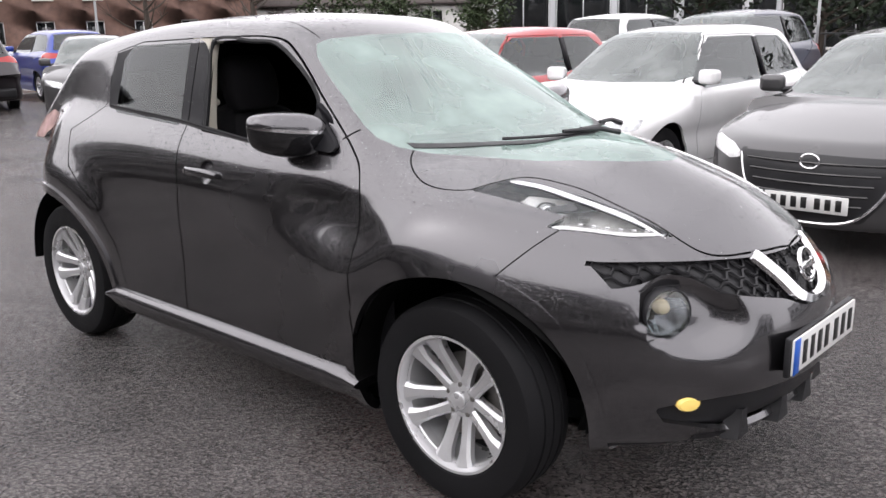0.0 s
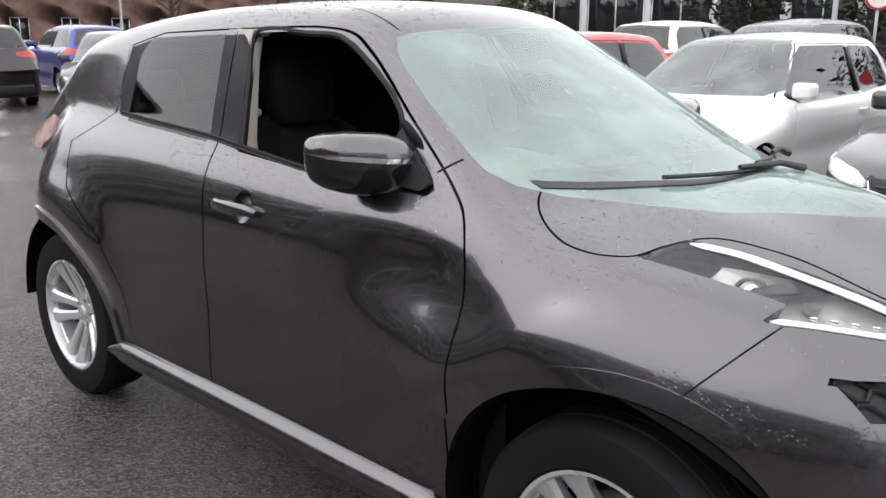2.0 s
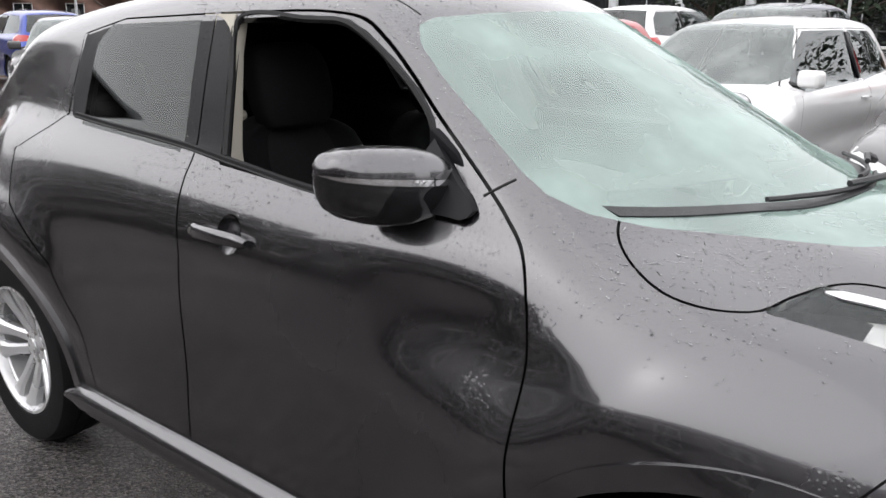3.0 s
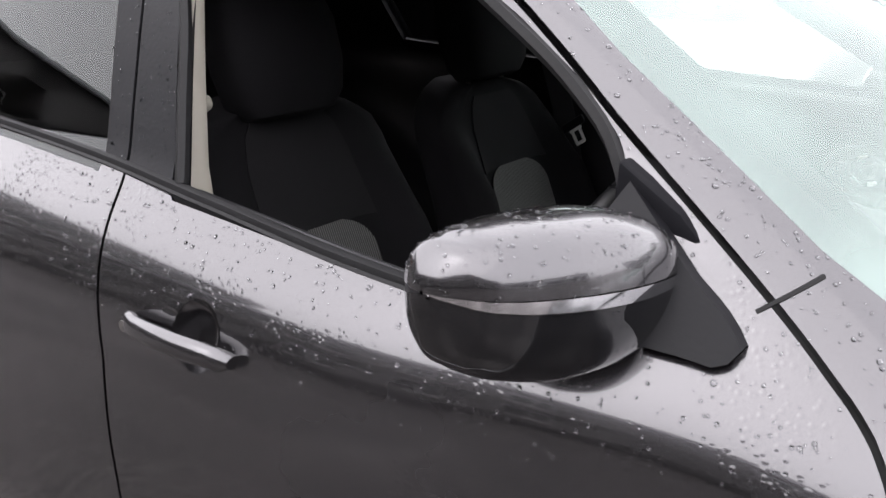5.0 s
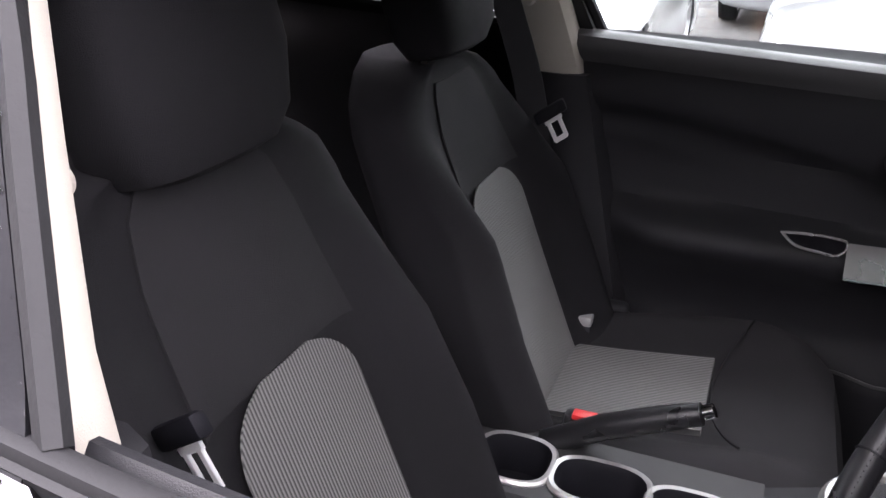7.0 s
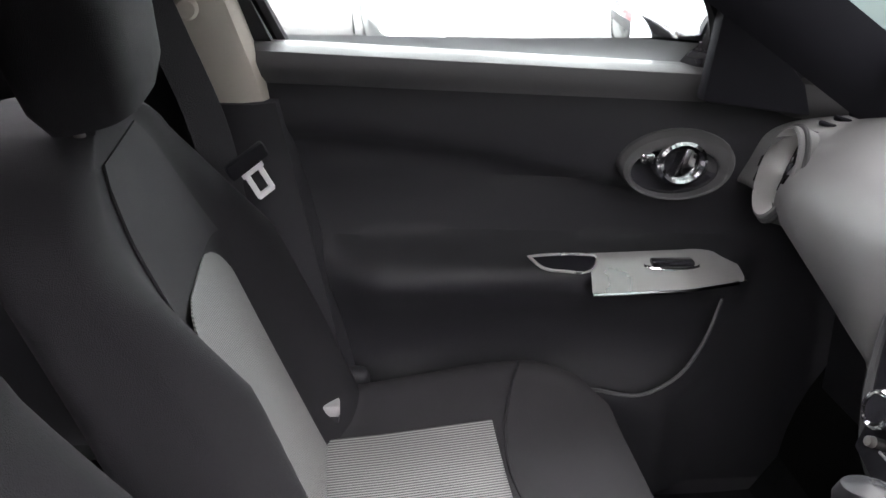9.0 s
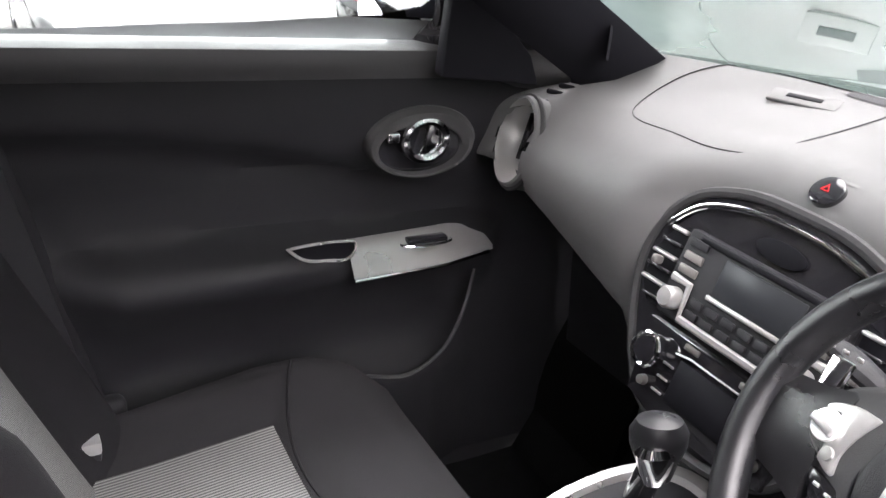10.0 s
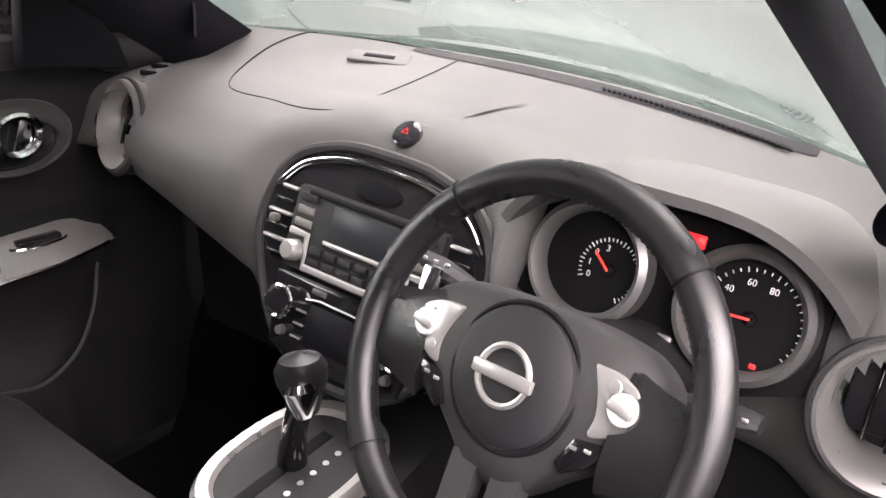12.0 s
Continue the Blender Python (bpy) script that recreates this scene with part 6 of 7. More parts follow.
# ---- the other parked cars ----
def car_solid(P):
    xn, xt, w, h, zc, xc, zn, slope, rear, belt = (P[k] for k in ("nose", "tail", "half", "height", "cowl_z", "cowl_x", "nose_z", "slope", "rear", "belt"))
    mid = (xc + xt) / 2 - 0.25

    def f(x, y, z):
        y = abs(y)
        bon = zc + (zn - zc) * np.clip((x - xc) / (xn - xc), 0, 1.2) ** 1.35 - 0.12 * y * y
        top = np.where(x > xc, bon, zc + 0.03 * (xc - x) * (belt - zc) / 0.1)
        wid = w - 0.10 * (z - 0.62) ** 2 - 0.20 * np.clip(z - 0.80, 0, 1) ** 1.5 - 0.03 * bell(z, .55, .1) + 0.03 * bell(x, 0, .4) * bell(z, .62, .2) + 0.03 * bell(x, P["base"], .45) * bell(z, .70, .22)
        tub = smax(y - wid, (z - top) * .95, .12)
        tub = smax(tub, (x - (xn - .42 * y * y - .25 * y ** 4 - .7 * (z - .48) ** 2)) * .85, .12)
        tub = smax(tub, (xt + .22 * y * y + .35 * (z - .6) ** 2 - x) * .9, .14)
        tub = smax(tub, .20 - z, .05)
        side = y - (w - .115 - .42 * (z - belt) - .04 * np.clip(x - mid, 0, 2) - .06 * np.clip(mid - .3 - x, 0, 2) ** 2)
        house = smax(side * .9, z - (h - .07 * (x - mid) ** 2 - .12 * y * y), .09)
        house = smax(house, (x - (xc - slope * (z - zc) - .40 * y * y)) / math.hypot(1, slope), .05)
        house = smax(house, (xt + .06 + rear * (z - belt) + .30 * y * y - x) / math.hypot(1, rear), .07)
        house = smax(house, .7 - z, .05)
        return smin(tub, house, .03)
    return f


def parked_car(name, m, material, label, P, plate=PLATE_W, rear_view=False):
    """A parked car: shell cut into panels, glass, lamps, wheels, mirrors, plates and seats."""
    solid = car_solid(P)
    xn, xt, w, h, zc, xc, slope, rear, belt, base = (P[k] for k in ("nose", "tail", "half", "height", "cowl_z", "cowl_x", "slope", "rear", "belt", "base"))
    out = thing(name, label, "car", m)
    mid = (xc + xt) / 2 - 0.25
    zr = h - .135
    aline = lambda z: xc - .20 - slope * (z - zc) * .93
    cline = lambda z: xt + .30 + rear * (z - belt)
    xb = (aline(zr) + cline(zr)) / 2 - .02 + P.get("pillar", 0)
    b0, b1 = belt - .02, belt + .035
    fw = [(aline(b0 + .03) - .10, b0 + .01), (xb - .02, (b0 + b1) / 2), (xb - .06, zr), (aline(zr) - .10, zr), (aline(zr - .08) - .05, zr - .07)]
    rw = [(xb - .10, (b0 + b1) / 2), (cline(b1 + .06) + .10, b1 + .02), (cline(zr - .10) + .03, zr - .12), (cline(zr) + .12, zr - .015), (xb - .14, zr)]
    fd = [(xc - .12, .30), (xc - .14, .80), (xc - .20, zc - .02), (aline(belt) + .03, belt), (aline(zr) - .06, zr + .03), (xb - .09, zr + .03), (xb - .055, b1), (xb - .08, .30)]
    rd = [(xb - .08, .30), (xb - .055, b1), (xb - .09, zr + .03), (cline(zr) + .14, zr + .02), (cline(b1 + .05) + .07, b1), (base + .40, .75), (base + .44, .30)]
    sp = lambda pts, r=.015: (lambda x, y, z: np.maximum(polygon(x, z, pts, r), .30 - abs(y)))
    f_fw, f_rw, f_fd, f_rd = sp(fw), sp(rw), sp(fd, 0), sp(rd, 0)
    ws = [(-.2, zc + .02), (w - .28, zc + .03), (w - .20, zc + .07), (w - .36, zr + .0), (w - .42, h - .085), (-.2, h - .062)]
    f_ws = lambda x, y, z: np.maximum(polygon(abs(y), z, ws, .01), xb - x)
    f_rs = lambda x, y, z: np.maximum(polygon(abs(y), z, [(-.2, belt + .05), (w - .27, belt + .06), (w - .38, h - .13), (-.2, h - .10)], .01), x - xb + .3)
    f_ar = lambda x, y, z: np.maximum(np.minimum(np.hypot(x, z - .33), np.hypot(x - base, z - .33)) - .365, .45 - abs(y))
    hl = [(w - .06, P["lamp_z"] + .07), (w - .30, P["lamp_z"] + .03), (w - .42, P["lamp_z"] - .035), (w - .30, P["lamp_z"] - .06), (w - .06, P["lamp_z"] - .01)]
    f_hl = lambda x, y, z: np.maximum(polygon(abs(y), z, hl, .005), .25 - x)
    gd = P.get("grille", .28)
    gr = [(-.3, P["lamp_z"] + .02), (w - .40, P["lamp_z"] + .0), (w - .46, P["lamp_z"] - .58 * gd), (w - .58, P["lamp_z"] - .96 * gd), (-.3, P["lamp_z"] - gd)]
    f_gr = lambda x, y, z: np.maximum(polygon(abs(y), z, gr, .01), .25 - x)
    tz = P.get("tail_z", belt - .10)
    tl = [(w + .1, tz + .09), (w - .22, tz + .06), (w - .42, tz + .03), (w - .40, tz - .03), (w - .20, tz - .05), (w + .1, tz - .09)]
    f_tl = lambda x, y, z: np.maximum(polygon(abs(y), z, tl, .005), x - xt - .42)
    f_lo = lambda x, y, z: np.maximum(z - .31, .30 - abs(y) + .0 * x)
    bm = skin(solid, xt + .55, xn - .50, .70, 96, 124, 26)
    for f, g in ((f_fd, .004), (f_rd, .004)):
        cut(bm, lambda x, y, z: f(x, y, z) - g)
        cut(bm, lambda x, y, z: f(x, y, z) + g)
    for f in (f_fw, f_rw, f_ws, f_rs, f_ar, f_hl, f_gr, f_tl):
        cut(bm, f)
    half = lambda f, s: (lambda x, y, z: np.maximum(f(x, y, z), s * y))
    rules = [("hole", f_ar)]
    for nm, f in (("side_window", f_fw), ("rear_side_window", f_rw), ("headlight", f_hl), ("tail_lamp", f_tl)):
        rules += [(nm + "_r", half(f, 1)), (nm + "_l", half(f, -1))]
    rules += [("windscreen", f_ws), ("rear_screen", f_rs), ("grille", f_gr)]
    rules += [("hole", lambda x, y, z: abs(f_fd(x, y, z)) - .004), ("hole", lambda x, y, z: np.maximum(abs(f_rd(x, y, z)) - .004, -f_fd(x, y, z)))]
    rules += [("front_door_r", half(f_fd, 1)), ("front_door_l", half(f_fd, -1)), ("rear_door_r", half(f_rd, 1)), ("rear_door_l", half(f_rd, -1))]
    sets = panels(bm, rules, "body")
    for key, faces in sets.items():
        if key == "hole" or not faces:
            continue
        nm = key[:-2] if key[-2:] in ("_r", "_l") else key
        ma = {"body": material, "front_door": material, "rear_door": material, "windscreen": P.get("screen", CAR_SCREEN), "headlight": P.get("lamp", LAMP), "tail_lamp": TAILRED, "grille": BLACK}.get(nm, CAR_GLASS)
        ob = part(nm, take(bm, faces, .02 if ma is material else 0), ma, out)
        if nm in ("headlight",):
            tagged(ob, "clear headlight")
    bm.free()
    lin = skin(solid, xt + .58, xn - .55, .70, 50, 60, 12, inset=.03)
    holes = [("hole", f) for f in (f_fw, f_rw, f_ws, f_rs, f_ar)]
    for _, f in holes:
        cut(lin, f)
    part("lining", take(lin, panels(lin, holes, "rest")["rest"], 0), BLACK, out)
    lin.free()
    for x in (0, base):
        for s in (-1, 1):
            add_wheel(out, x, s * (w - .13), .97, random.random() * 6)
            arc = [(x + .375 * math.cos(a), .33 + .375 * math.sin(a)) for a in np.linspace(-.3, math.pi + .3, 18)]
            wb = bmesh.new()
            loft([[Vector((px, s * (w - .04), pz)) for px, pz in arc], [Vector((px, s * .45, pz)) for px, pz in arc]], False, False, wb)
            wb.faces.new([wb.verts.new((px, s * .45, pz)) for px, pz in arc])
            part("wheel_well", wb, BLACK, out)
    for s in (-1, 1):
        sd = lambda x, z, o: on_side(x, z, o, solid, s)
        mb = rbox(0, 0, 0, .12, .19, .13, .04, 4)
        p0 = sd(aline(belt) - .16, belt + .03, 0)
        bmesh.ops.transform(mb, matrix=Matrix.Translation((p0.x, p0.y + s * .15, p0.z + .04)) @ pose(0, 0, 0, 0, 0, -12 * s), verts=mb.verts)
        mr = part("door_mirror", mb, material, out)
        part("mirror_foot", tube([(p0.x, p0.y - s * .01, p0.z), (p0.x, p0.y + s * .06, p0.z - .01), (p0.x, p0.y + s * .10, p0.z + .0)], .022, 8), BLACK, mr)
        for x in (xb + .10, (xb + cline(belt)) / 2 - .10):
            q = sd(x, belt - .13, .012)
            part("door_handle", tube([(x - .09, q.y - s * .012, q.z), (x - .06, q.y + s * .012, q.z + .002), (x + .06, q.y + s * .012, q.z + .002), (x + .09, q.y - s * .012, q.z)], .013, 8, flat=.8), material, out)
        # black strip round the glass and the pillar
        q = [sd(xb + dx, z, .004) for dx, z in ((-.015, b1 - .03), (-.105, b1 - .02), (-.145, zr), (-.055, zr))]
        pb = bmesh.new()
        fc = pb.faces.new([pb.verts.new(v) for v in q])
        ex = bmesh.ops.extrude_face_region(pb, geom=[fc])
        bmesh.ops.translate(pb, vec=(0, -s * .02, 0), verts=[v for v in ex["geom"] if isinstance(v, bmesh.types.BMVert)])
        bmesh.ops.recalc_face_normals(pb, faces=pb.faces)
        part("pillar_trim", pb, PILLAR, out)
        for row, cx in (("front_seat", xb + .10), ("rear_seat", cline(belt) + .40)):
            st = rbox(0, 0, 0, .16, .46, .62, .07, 3)
            bmesh.ops.transform(st, matrix=pose(cx, s * .36, .80, 0, -16, 0), verts=st.verts)
            se = part(row, st, CLOTH_SIDE, out)
            hd = rbox(0, 0, 0, .09, .25, .16, .04, 3)
            bmesh.ops.transform(hd, matrix=pose(cx - .11, s * .36, 1.20, 0, -12, 0), verts=hd.verts)
            part("headrest", hd, CLOTH_SIDE, se)
    part("dashboard", rbox(xc - .42, 0, zc - .10, .40, 2 * w - .36, .16, .06, 3), BLACK, out)
    # front grille bars, badge, plates
    nx = lambda y, z: xn - .42 * y * y - .25 * y ** 4 - .7 * (z - .48) ** 2
    for k in range(5):
        z = P["lamp_z"] - .03 - .045 * k * gd / .28
        part("grille_bar", tube([(nx(y, z) + .000, y, z) for y in np.linspace(-w + .46 + .03 * k, w - .46 - .03 * k, 14)], .008, 6), GLOSS, out)
    part("grille_trim", tube(smooth_line([(nx(y, z) + .004, y, z) for y, z in ((-w + .40, P["lamp_z"] - .01), (-w + .46, P["lamp_z"] - .5 * gd), (-w + .62, P["lamp_z"] - .93 * gd), (0, P["lamp_z"] - 1.03 * gd), (w - .62, P["lamp_z"] - .93 * gd), (w - .46, P["lamp_z"] - .5 * gd), (w - .40, P["lamp_z"] - .01))], 40), .012, 8), CHROME, out, "bright grille surround")
    part("badge", tube([(nx(.0, P["lamp_z"]) + .012, .06 * math.cos(a), P["lamp_z"] - .02 + .045 * math.sin(a)) for a in np.linspace(0, 2 * math.pi, 24, endpoint=False)], .007, 6, closed=True), CHROME, out)
    zp = P["lamp_z"] - .17 - .9 * (gd - .28)
    pl = part("number_plate", rbox(nx(.0, zp) + .018, 0, zp, .008, .52, .111, .003, 1), PLATE_W, out, "white number plate")
    for k in range(7):
        part("plate_bar", rbox(nx(0, zp) + .024, -.20 + .064 * k + (.02 if k > 3 else 0), zp, .003, .036, .07, .001, 1), INK, pl)
    zp = P.get("plate_z", .80)
    pl = part("number_plate", rbox(xt - .012 + .35 * (zp - .6) ** 2, 0, zp, .008, .52, .111, .003, 1), PLATE_Y, out, "yellow number plate")
    for k in range(7):
        part("plate_bar", rbox(xt - .018 + .35 * (zp - .6) ** 2, -.20 + .064 * k + (.02 if k > 3 else 0), zp, .003, .036, .07, .001, 1), INK, pl)
    part("rear_bumper", rbox(xt + .06, 0, .36, .14, 2 * w - .30, .20, .05, 3), BLACK, out)
    part("sill_trim", rbox((base) / 2, 0, .25, -base - .80, 2 * w - .14, .10, .03, 2), BLACK, out)
    return out


# Pale haze colour in place of the sky reflected by these screens.
CAR_SCREEN = hazy_glass("sky_hazed_car_screen", (0.60, 0.68, 0.66), (0.70, 0.76, 0.74), 0.22)
LAMP = mat("lamp_unit", (0.55, 0.56, 0.57), 0.12, 0.6, vary=0.5, scale=22, coat=1.0)
SUPERMINI = dict(nose=.80, tail=-3.26, half=.845, height=1.475, cowl_z=.96, cowl_x=-.12, nose_z=.72, slope=1.70, rear=.85, belt=.95, base=-2.57, lamp_z=.68)
HATCH = dict(SUPERMINI, cowl_x=-.42, tail=-3.56, base=-2.75)
SALOON = dict(nose=.88, tail=-3.55, half=.895, height=1.445, cowl_z=.935, cowl_x=-.22, nose_z=.70, slope=1.95, rear=.95, belt=.94, base=-2.70, lamp_z=.655)
SUV = dict(nose=.85, tail=-3.45, half=.885, height=1.605, cowl_z=1.10, cowl_x=-.15, nose_z=.86, slope=1.65, rear=.70, belt=1.09, base=-2.61, lamp_z=.78, tail_z=1.02, plate_z=.93)
BIGSUV = dict(nose=.92, tail=-3.62, half=.92, height=1.69, cowl_z=1.14, cowl_x=-.15, nose_z=.92, slope=1.55, rear=.60, belt=1.12, base=-2.70, lamp_z=.82, tail_z=1.05, plate_z=.95)
parked_car("hatchback_car", pose(-2.62, 3.90, 0, 0, 0, -90), WHITE, "white hatchback parked nose out, wet with rain", HATCH)
# This car's headlamps are plain white, which stands in for their glare.
parked_car("saloon_car", pose(-.25, 3.72, 0, 0, 0, -90), GREYP, "dark grey hatchback beaded with rain, bright grille edge", dict(SALOON, grille=.40, lamp=LAMP_WHITE))
parked_car("red_car", pose(-5.05, 4.35, 0, 0, 0, -90), RED, "bright red hatchback parked in the row", SUPERMINI)
parked_car("silver_car", pose(-.9, 9.6, 0, 0, 0, -92), SILVER, "silver hatchback in the second row", SALOON)
parked_car("estate_car", pose(-4.9, 10.2, 0, 0, 0, -90), SLATE, "slate blue sport utility car in the second row", BIGSUV)
parked_car("white_suv", pose(-7.9, 15.5, 0, 0, 0, 90), WHITE, "white sport utility car seen from behind", BIGSUV)
parked_car("blue_suv", pose(-21.5, 7.5, 0, 0, 0, 172), BLUE, "bright blue small sport utility car seen from behind", SUV)
parked_car("brown_suv", pose(-20.1, 4.9, 0, 0, 0, 166), BLACKP, "very dark brown small sport utility car seen from behind", SUV)
parked_car("small_silver_car", pose(-13.2, 4.75, 0, 0, 0, -28), GREYP, "dark silver hatchback with a black grille", SUPERMINI)


# ---- ground ----
def asphalt():
    m = mat("wet_asphalt", (0.076, 0.068, 0.066), 0.45, vary=0.3, scale=1.2, spec=0.8)
    n, l = m.node_tree.nodes, m.node_tree.links
    b = n["Principled BSDF"]
    co = n.new("ShaderNodeTexCoord")
    stones = n.new("ShaderNodeTexVoronoi")
    stones.inputs["Scale"].default_value = 95
    l.new(co.outputs["Object"], stones.inputs["Vector"])
    grit = n.new("ShaderNodeTexNoise")
    grit.inputs["Scale"].default_value, grit.inputs["Detail"].default_value = 240, 3
    l.new(co.outputs["Object"], grit.inputs["Vector"])
    add = n.new("ShaderNodeMath")
    add.operation = "MULTIPLY_ADD"
    l.new(grit.outputs["Fac"], add.inputs[0])
    add.inputs[1].default_value = 0.6
    l.new(stones.outputs["Distance"], add.inputs[2])
    wet = n.new("ShaderNodeTexNoise")
    wet.inputs["Scale"].default_value, wet.inputs["Detail"].default_value = 0.55, 4
    l.new(co.outputs["Object"], wet.inputs["Vector"])
    pool = n.new("ShaderNodeMapRange")
    pool.inputs["From Min"].default_value, pool.inputs["From Max"].default_value = 0.50, 0.66
    l.new(wet.outputs["Fac"], pool.inputs["Value"])
    rough = n.new("ShaderNodeMapRange")
    rough.inputs["To Min"].default_value, rough.inputs["To Max"].default_value = 0.25, 0.05
    l.new(pool.outputs[0], rough.inputs["Value"])
    l.new(rough.outputs[0], b.inputs["Roughness"])
    power = n.new("ShaderNodeMapRange")
    power.inputs["To Min"].default_value, power.inputs["To Max"].default_value = 1.0, 0.08
    l.new(pool.outputs[0], power.inputs["Value"])
    speck = n.new("ShaderNodeMixRGB")
    speck.blend_type, speck.inputs["Fac"].default_value = "MULTIPLY", 1
    tone = n.new("ShaderNodeMapRange")
    tone.inputs["To Min"].default_value, tone.inputs["To Max"].default_value = 0.35, 1.9
    sep = n.new("ShaderNodeSeparateColor")
    l.new(stones.outputs["Color"], sep.inputs[0])
    l.new(sep.outputs[0], tone.inputs["Value"])
    l.new(b.inputs["Base Color"].links[0].from_socket, speck.inputs["Color1"])
    l.new(tone.outputs[0], speck.inputs["Color2"])
    l.new(speck.outputs[0], b.inputs["Base Color"])
    bump = n.new("ShaderNodeBump")
    bump.inputs["Distance"].default_value = 0.013
    l.new(power.outputs[0], bump.inputs["Strength"])
    l.new(add.outputs[0], bump.inputs["Height"])
    l.new(bump.outputs[0], b.inputs["Normal"])
    return m


ASPHALT = asphalt()
ground = single("ground", sheet(lambda u, v: Vector((-400 + 800 * u, -400 + 800 * v, 0)), 3, 3), ASPHALT, "wet dark asphalt of a car park with puddles", "ground", kind="structure")


# ---- round the car park ----
BRICK = mat("brown_brick", (0.16, 0.095, 0.075), 0.85, vary=0.25, scale=3, fine=0.5, fine_scale=40)
DARKBRICK = mat("dark_grey_brick", (0.105, 0.10, 0.098), 0.85, vary=0.25, scale=3, fine=0.5, fine_scale=40)
REDBRICK = mat("orange_brick", (0.30, 0.17, 0.10), 0.85, vary=0.2, scale=3, fine=0.5, fine_scale=40)
RENDER = mat("white_render", (0.72, 0.71, 0.68), 0.8, vary=0.08, scale=2)
ROOF = mat("roof_tile", (0.09, 0.075, 0.07), 0.75, vary=0.2, scale=6, fine=0.5, fine_scale=20)
CLAD = mat("grey_cladding", (0.42, 0.43, 0.44), 0.5, vary=0.05, scale=1)
DARKGLASS = mat("showroom_glass", (0.010, 0.012, 0.013), 0.06, vary=0.1, spec=0.8)
FRAMEW = mat("white_frame", (0.75, 0.75, 0.75), 0.5)
GALV = mat("galvanised_steel", (0.38, 0.39, 0.40), 0.45, 0.7, vary=0.15)
SIGNRED = mat("sign_red", (0.55, 0.02, 0.03), 0.45)
BARK = mat("bark", (0.060, 0.048, 0.038), 0.9, vary=0.3, scale=12, fine=0.8, fine_scale=60)
LEAF = mat("evergreen_leaf", (0.020, 0.034, 0.016), 0.7, vary=0.5, scale=1.5)
LEAF2 = mat("hedge_leaf", (0.05, 0.075, 0.03), 0.7, vary=0.5, scale=2)


def building(name, m, w, d, h, wall, label, rows=(), cols=6, win=(1.0, 1.3), roof="flat", roof_h=2.0, frame_paint=FRAMEW):
    """A building with its front at local y=0 facing -y, its openings set back in the wall."""
    out = thing(name, label, "building", m)
    xs = np.linspace(-w / 2, w / 2, cols + 1)
    cut_x = sorted({-w / 2, w / 2, *[c + s * win[0] / 2 for c in (xs[:-1] + xs[1:]) / 2 for s in (-1, 1)]})
    cut_z = sorted({0, h, *[z + s for z in rows for s in (0, win[1])]})
    bm = bmesh.new()
    mids = (xs[:-1] + xs[1:]) / 2
    for x0, x1 in zip(cut_x, cut_x[1:]):
        for z0, z1 in zip(cut_z, cut_z[1:]):
            inside = any(abs((x0 + x1) / 2 - c) < win[0] / 2 - 1e-3 for c in mids) and any(z <= (z0 + z1) / 2 <= z + win[1] for z in rows)
            if not inside:
                rbox((x0 + x1) / 2, .15, (z0 + z1) / 2, x1 - x0, .30, z1 - z0, 0, 1, None, bm)
    rbox(0, d / 2 + .3, h / 2, w, d - .02, h - .05, 0, 1, None, bm)
    bmesh.ops.remove_doubles(bm, verts=bm.verts, dist=1e-4)
    part("wall", bm, wall, out)
    for c in mids:
        for z in rows:
            wf = bmesh.new()
            for x, zz, sx, sz in ((0, .03, win[0], .06), (0, win[1] - .03, win[0], .06), (-win[0] / 2 + .03, win[1] / 2, .06, win[1] - .13), (win[0] / 2 - .03, win[1] / 2, .06, win[1] - .13), (0, win[1] / 2, .05, win[1] - .13)):
                rbox(c + x, .16, z + zz, sx, .07, sz, 0, 1, None, wf)
            fr = part("window", wf, frame_paint, out)
            part("pane", rbox(c, .20, z + win[1] / 2, win[0] - .02, .02, win[1] - .02, 0, 1), DARKGLASS, fr)
            part("sill", rbox(c, -.03, z - .04, win[0] + .16, .16, .07, .01, 1), RENDER, fr)
    if roof == "gable":
        rf = bmesh.new()
        loft([[Vector((x, -.35, h - .08)), Vector((x, d / 2, h + roof_h)), Vector((x, d + .6, h - .08)), Vector((x, d + .6, h + .08)), Vector((x, d / 2, h + roof_h + .16)), Vector((x, -.35, h + .08))] for x in (-w / 2 - .2, w / 2 + .2)], True, True, rf)
        part("roof", rf, ROOF, out)
        gb = bmesh.new()
        for x in (-w / 2 + .1, w / 2 - .1):
            loft([[Vector((x - .1, .0, h - .05)), Vector((x - .1, d / 2, h + roof_h - .1)), Vector((x - .1, d + .2, h - .05))], [Vector((x + .1, .0, h - .05)), Vector((x + .1, d / 2, h + roof_h - .1)), Vector((x + .1, d + .2, h - .05))]], True, True, gb)
        part("gable", gb, wall, out)
        part("chimney", rbox(w / 4, d / 2, h + roof_h + .3, .6, .6, 1.3, .02, 1), wall, out)
    else:
        part("roof", rbox(0, d / 2 + .1, h + .12, w + .4, d + .7, .24, .03, 1), CLAD, out)
    return out


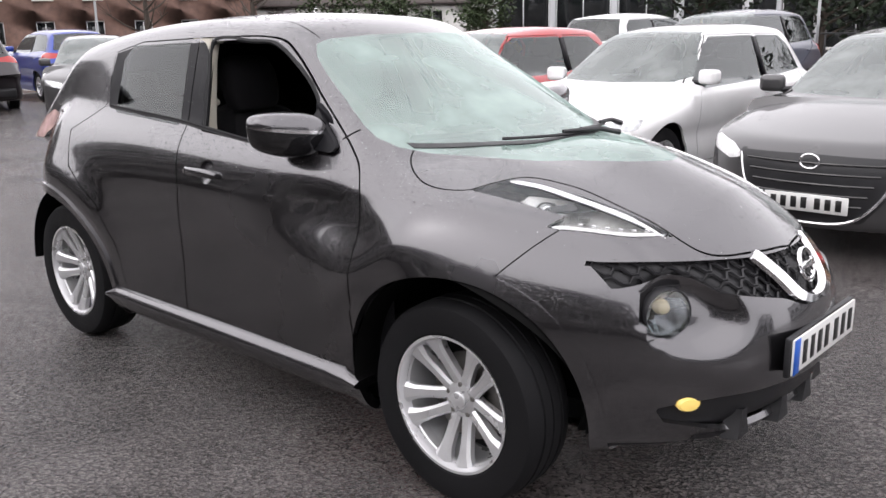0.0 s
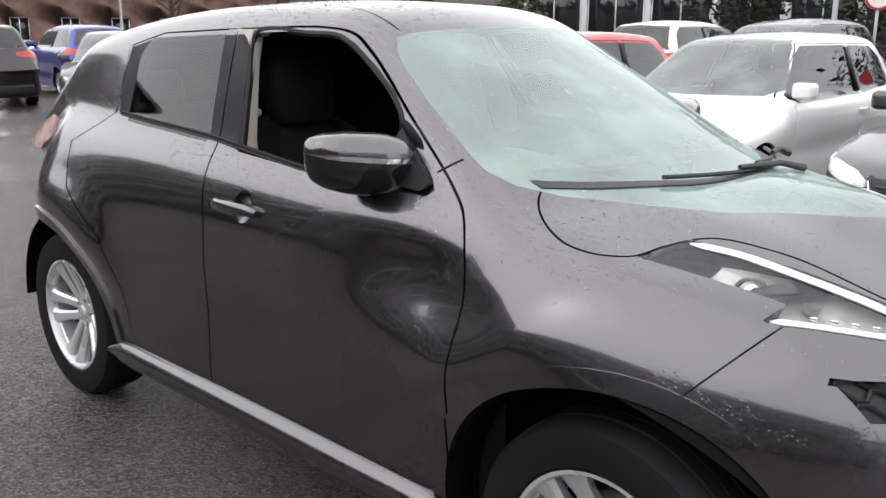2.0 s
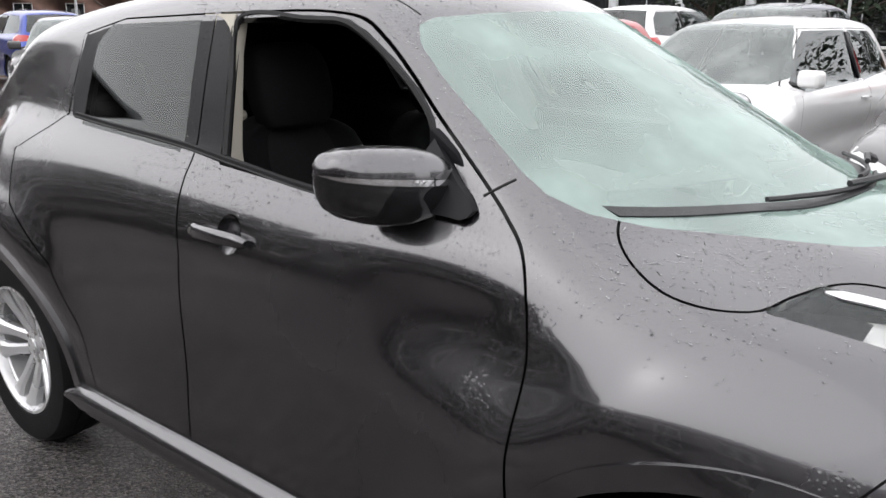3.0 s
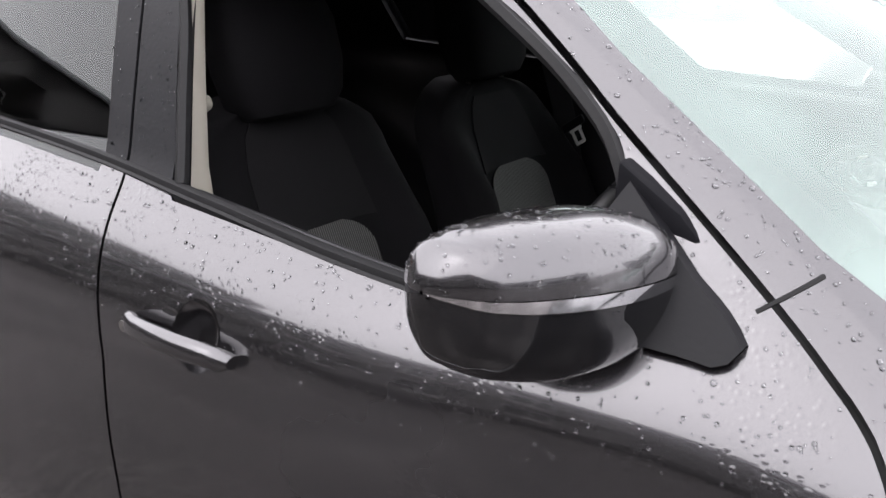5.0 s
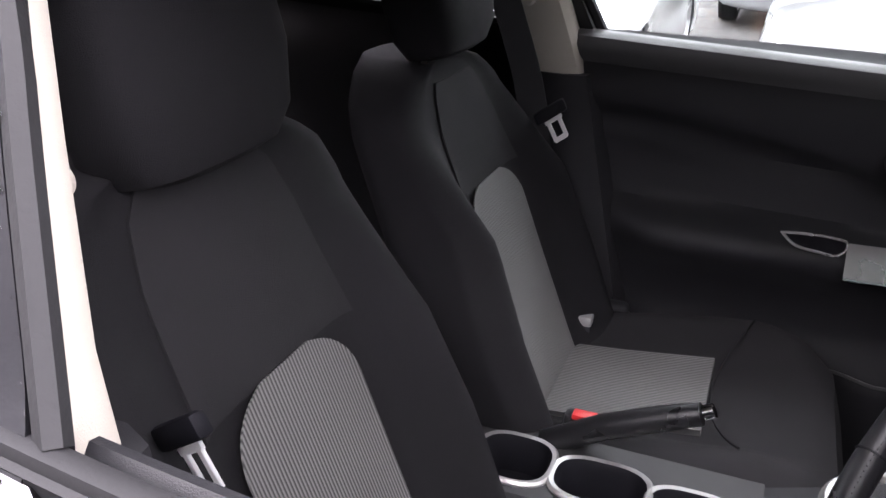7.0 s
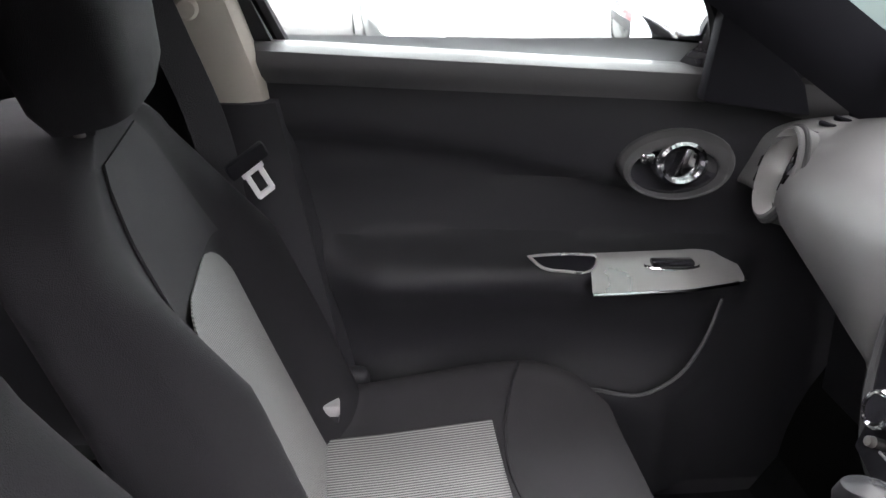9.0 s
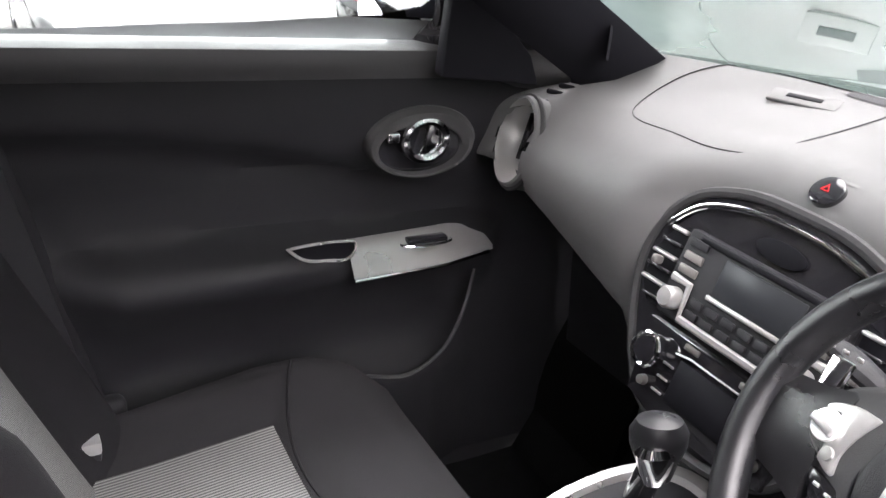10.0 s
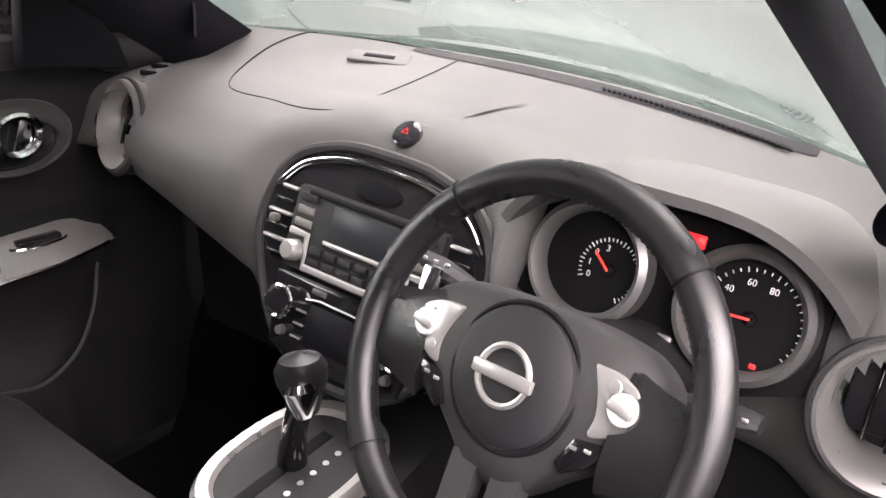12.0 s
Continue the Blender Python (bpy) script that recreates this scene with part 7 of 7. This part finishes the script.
def tree(name, x, y, h, r, leaf, label, seed, leaves=2600, bare=False, low=.25):
    rng = random.Random(seed)
    out = thing(name, label, "tree", Matrix.Translation((x, y, 0)))
    tr = bmesh.new()
    tube([(0, 0, 0), (.06, .03, h * .3), (-.05, .05, h * .6), (0, 0, h * .9)], [.20, .15, .09, .03], 10, bm=tr)
    tips = []
    for k in range(16 if bare else 12):
        z0 = h * (low + (.85 - low) * rng.random())
        a = rng.random() * 6.283
        ln = r * (.6 + .5 * rng.random()) * (1.1 - .5 * z0 / h)
        e = Vector((math.cos(a) * ln, math.sin(a) * ln, z0 + ln * (.45 + .4 * rng.random())))
        mid = Vector((e.x * .45, e.y * .45, z0 + (e.z - z0) * .35))
        tube([(0, 0, z0), tuple(mid), tuple(e)], [.06, .04, .012], 6, bm=tr)
        tips += [mid, e, (mid + e) / 2]
        if bare:
            for _ in range(5):
                q = e + Vector((rng.uniform(-1, 1), rng.uniform(-1, 1), rng.uniform(.1, .9))) * r * .4
                tube([tuple((mid + e) / 2), tuple(q)], [.015, .005], 4, bm=tr)
    part("trunk", tr, BARK, out)
    if not bare:
        vs, fs = [], []
        for _ in range(leaves):
            t = rng.choice(tips)
            p = t + Vector((rng.gauss(0, .34), rng.gauss(0, .34), rng.gauss(0, .30))) * r * .55
            d1 = Vector((rng.uniform(-1, 1), rng.uniform(-1, 1), rng.uniform(-.6, .6))).normalized() * rng.uniform(.05, .12) * (1 + r / 6)
            d2 = d1.cross(Vector((rng.uniform(-1, 1), rng.uniform(-1, 1), 1))).normalized() * d1.length * .55
            k = len(vs)
            vs += [p - d1, p + d2, p + d1, p - d2]
            fs.append((k, k + 1, k + 2, k + 3))
        me = bpy.data.meshes.new("crown")
        me.from_pydata(vs, [], fs)
        me.materials.append(leaf)
        ob = new("crown", me)
        ob.parent = out
        tagged(ob, kind="stuff")
    return out


building("terrace_house", pose(-48, 24, 0, 0, 0, 62), 16, 8, 5.6, BRICK, "brown brick terrace with white-framed windows", (.9, 3.4), 6, (1.0, 1.3), "gable", 2.4)
building("terrace_house", pose(-56, 4, 0, 0, 0, 80), 18, 8, 5.6, BRICK, "brown brick terrace with white-framed windows", (.9, 3.4), 7, (1.0, 1.3), "gable", 2.4)
building("cream_gable_house", pose(-47, 34, 0, 0, 0, 52), 6, 7, 3.0, RENDER, "small cream rendered house with a tiled roof", (1.0,), 2, (1.1, 1.2), "gable", 1.8)
building("white_bungalow", pose(-36, 38, 0, 0, 0, 42), 14, 8, 2.9, RENDER, "low white rendered bungalow", (1.5,), 5, (1.3, 1.0), "gable", 1.4)
building("showroom", pose(-17, 40, 0, 0, 0, 20), 26, 14, 6.0, CLAD, "showroom with dark glazed front", (.15,), 8, (2.9, 5.2), "flat")
building("brick_block", pose(3, 46, 0, 0, 0, -2), 16, 10, 6.0, REDBRICK, "orange-brown brick building with a flat roof", (1.0, 3.8), 6, (1.4, 1.5), "flat")
building("grey_warehouse", pose(28, 40, 0, 0, 0, -25), 34, 14, 7.5, CLAD, "grey clad warehouse behind the trees", (1.0,), 8, (2.0, 1.4), "flat")
# Out of view: placed and sized for the dark reflection in the car's flank.
building("unseen_side_building", pose(-5, -12.5, 0, 0, 0, 180), 46, 12, 4.8, DARKBRICK, "long dark grey workshop beside the car park", (1.2, 3.1), 12, (1.9, 1.2), "flat")
# Also out of view: added so the rear glass and quarter reflect dark.
building("unseen_tall_hall", pose(-36, -15, 0, 0, 0, 112), 30, 12, 13.0, DARKBRICK, "tall dark grey hall beyond the end of the workshop", (1.2, 5.0, 8.8), 7, (2.2, 1.9), "flat")
building("east_building", pose(36, -6, 0, 0, 0, -92), 40, 12, 6.0, CLAD, "grey clad sales building", (.6,), 10, (2.4, 2.4), "flat")
for k, (x, y, h, r) in enumerate(((-29.5, 29, 4.2, 2.0), (-32.5, 27, 3.6, 1.7), (-26, 31, 3.4, 1.5))):
    tree("garden_tree", x, y, h, r, LEAF2, "leafy green garden tree", 11 + k, 2200, low=.12)
for k, (x, y, h, r) in enumerate(((-13, 27, 6.5, 2.4), (-9.5, 29, 7.5, 2.8), (-5.5, 30, 7, 2.6), (-1.0, 31, 7.5, 2.9), (3.5, 31, 7, 2.6), (8, 30, 7, 2.8), (13, 28, 7.5, 3.0))):
    tree("evergreen_tree", x, y, h, r, LEAF, "dark evergreen tree at the edge of the car park", 30 + k, 3600, low=.10)
for k, (x, y) in enumerate(((-38, 20), (-35, 24))):
    tree("bare_tree", x, y, 5.5, 2.2, LEAF, "leafless winter tree behind the car park", 60 + k, 0, True)


def lamp_post(x, y, h=6.0):
    out = thing("lamp_post", "galvanised steel lamp post", "lamp post", Matrix.Translation((x, y, 0)), "posts round the car park")
    part("pole", lathe([(.0, 0), (.09, 0), (.09, .9), (.06, 1.0), (.045, h), (.0, h)], 14), GALV, out)
    part("base_plate", rbox(0, 0, .015, .28, .28, .03, .005, 1), GALV, out)
    arm = part("arm", tube([(0, 0, h - .05), (.25, 0, h + .12), (.9, 0, h + .18)], .03, 8), GALV, out)
    part("lantern", rbox(1.1, 0, h + .17, .55, .22, .10, .04, 3), CLAD, arm)


for x, y in ((-6.4, 17.5), (-37, 17), (1.2, 21)):
    lamp_post(x, y)
sign = thing("speed_sign", "round white speed sign with a red rim on a grey post", "sign", pose(-5.9, 18.6, 0, 0, 0, 28))
part("post", tube([(0, .03, 0), (0, .03, 2.55)], .035, 10), GALV, sign)
disc = part("disc", lathe([(.0, 0), (.30, 0), (.30, .012), (.0, .012)], 36, basis((0, 0, 2.25), (1, 0, 0), (0, 0, 1), (0, -1, 0))), PLATE_W, sign)
part("rim", tube([(.27 * math.cos(a), -.016, 2.25 + .27 * math.sin(a)) for a in np.linspace(0, 2 * math.pi, 36, endpoint=False)], .028, 6, closed=True), SIGNRED, sign)
lettering("30", .30, basis((0, -.014, 2.25), (1, 0, 0), (0, 0, 1), (0, -1, 0)), "figures", sign, INK)
tot = thing("sign_totem", "red sign totem with white marks", "sign", pose(2.6, 23, 0, 0, 0, 5))
part("panel", rbox(0, 0, 2.3, .9, .18, 4.6, .03, 2), SIGNRED, tot)
for z in (1.8, 2.1):
    part("bar", rbox(0, -.095, z, .5, .01, .12, .003, 1), PLATE_W, tot)
fence = thing("fence", "dark metal fence along the car park", "fence")
for k in range(60):
    x = -30 + k * .8
    part("post", rbox(x, 24 + .0 * x, .6, .05, .05, 1.2, .005, 1), BLACK, fence)
for z in (.35, 1.1):
    part("rail", rbox(-6.4, 23.97, z, 48, .03, .05, .005, 1), BLACK, fence)
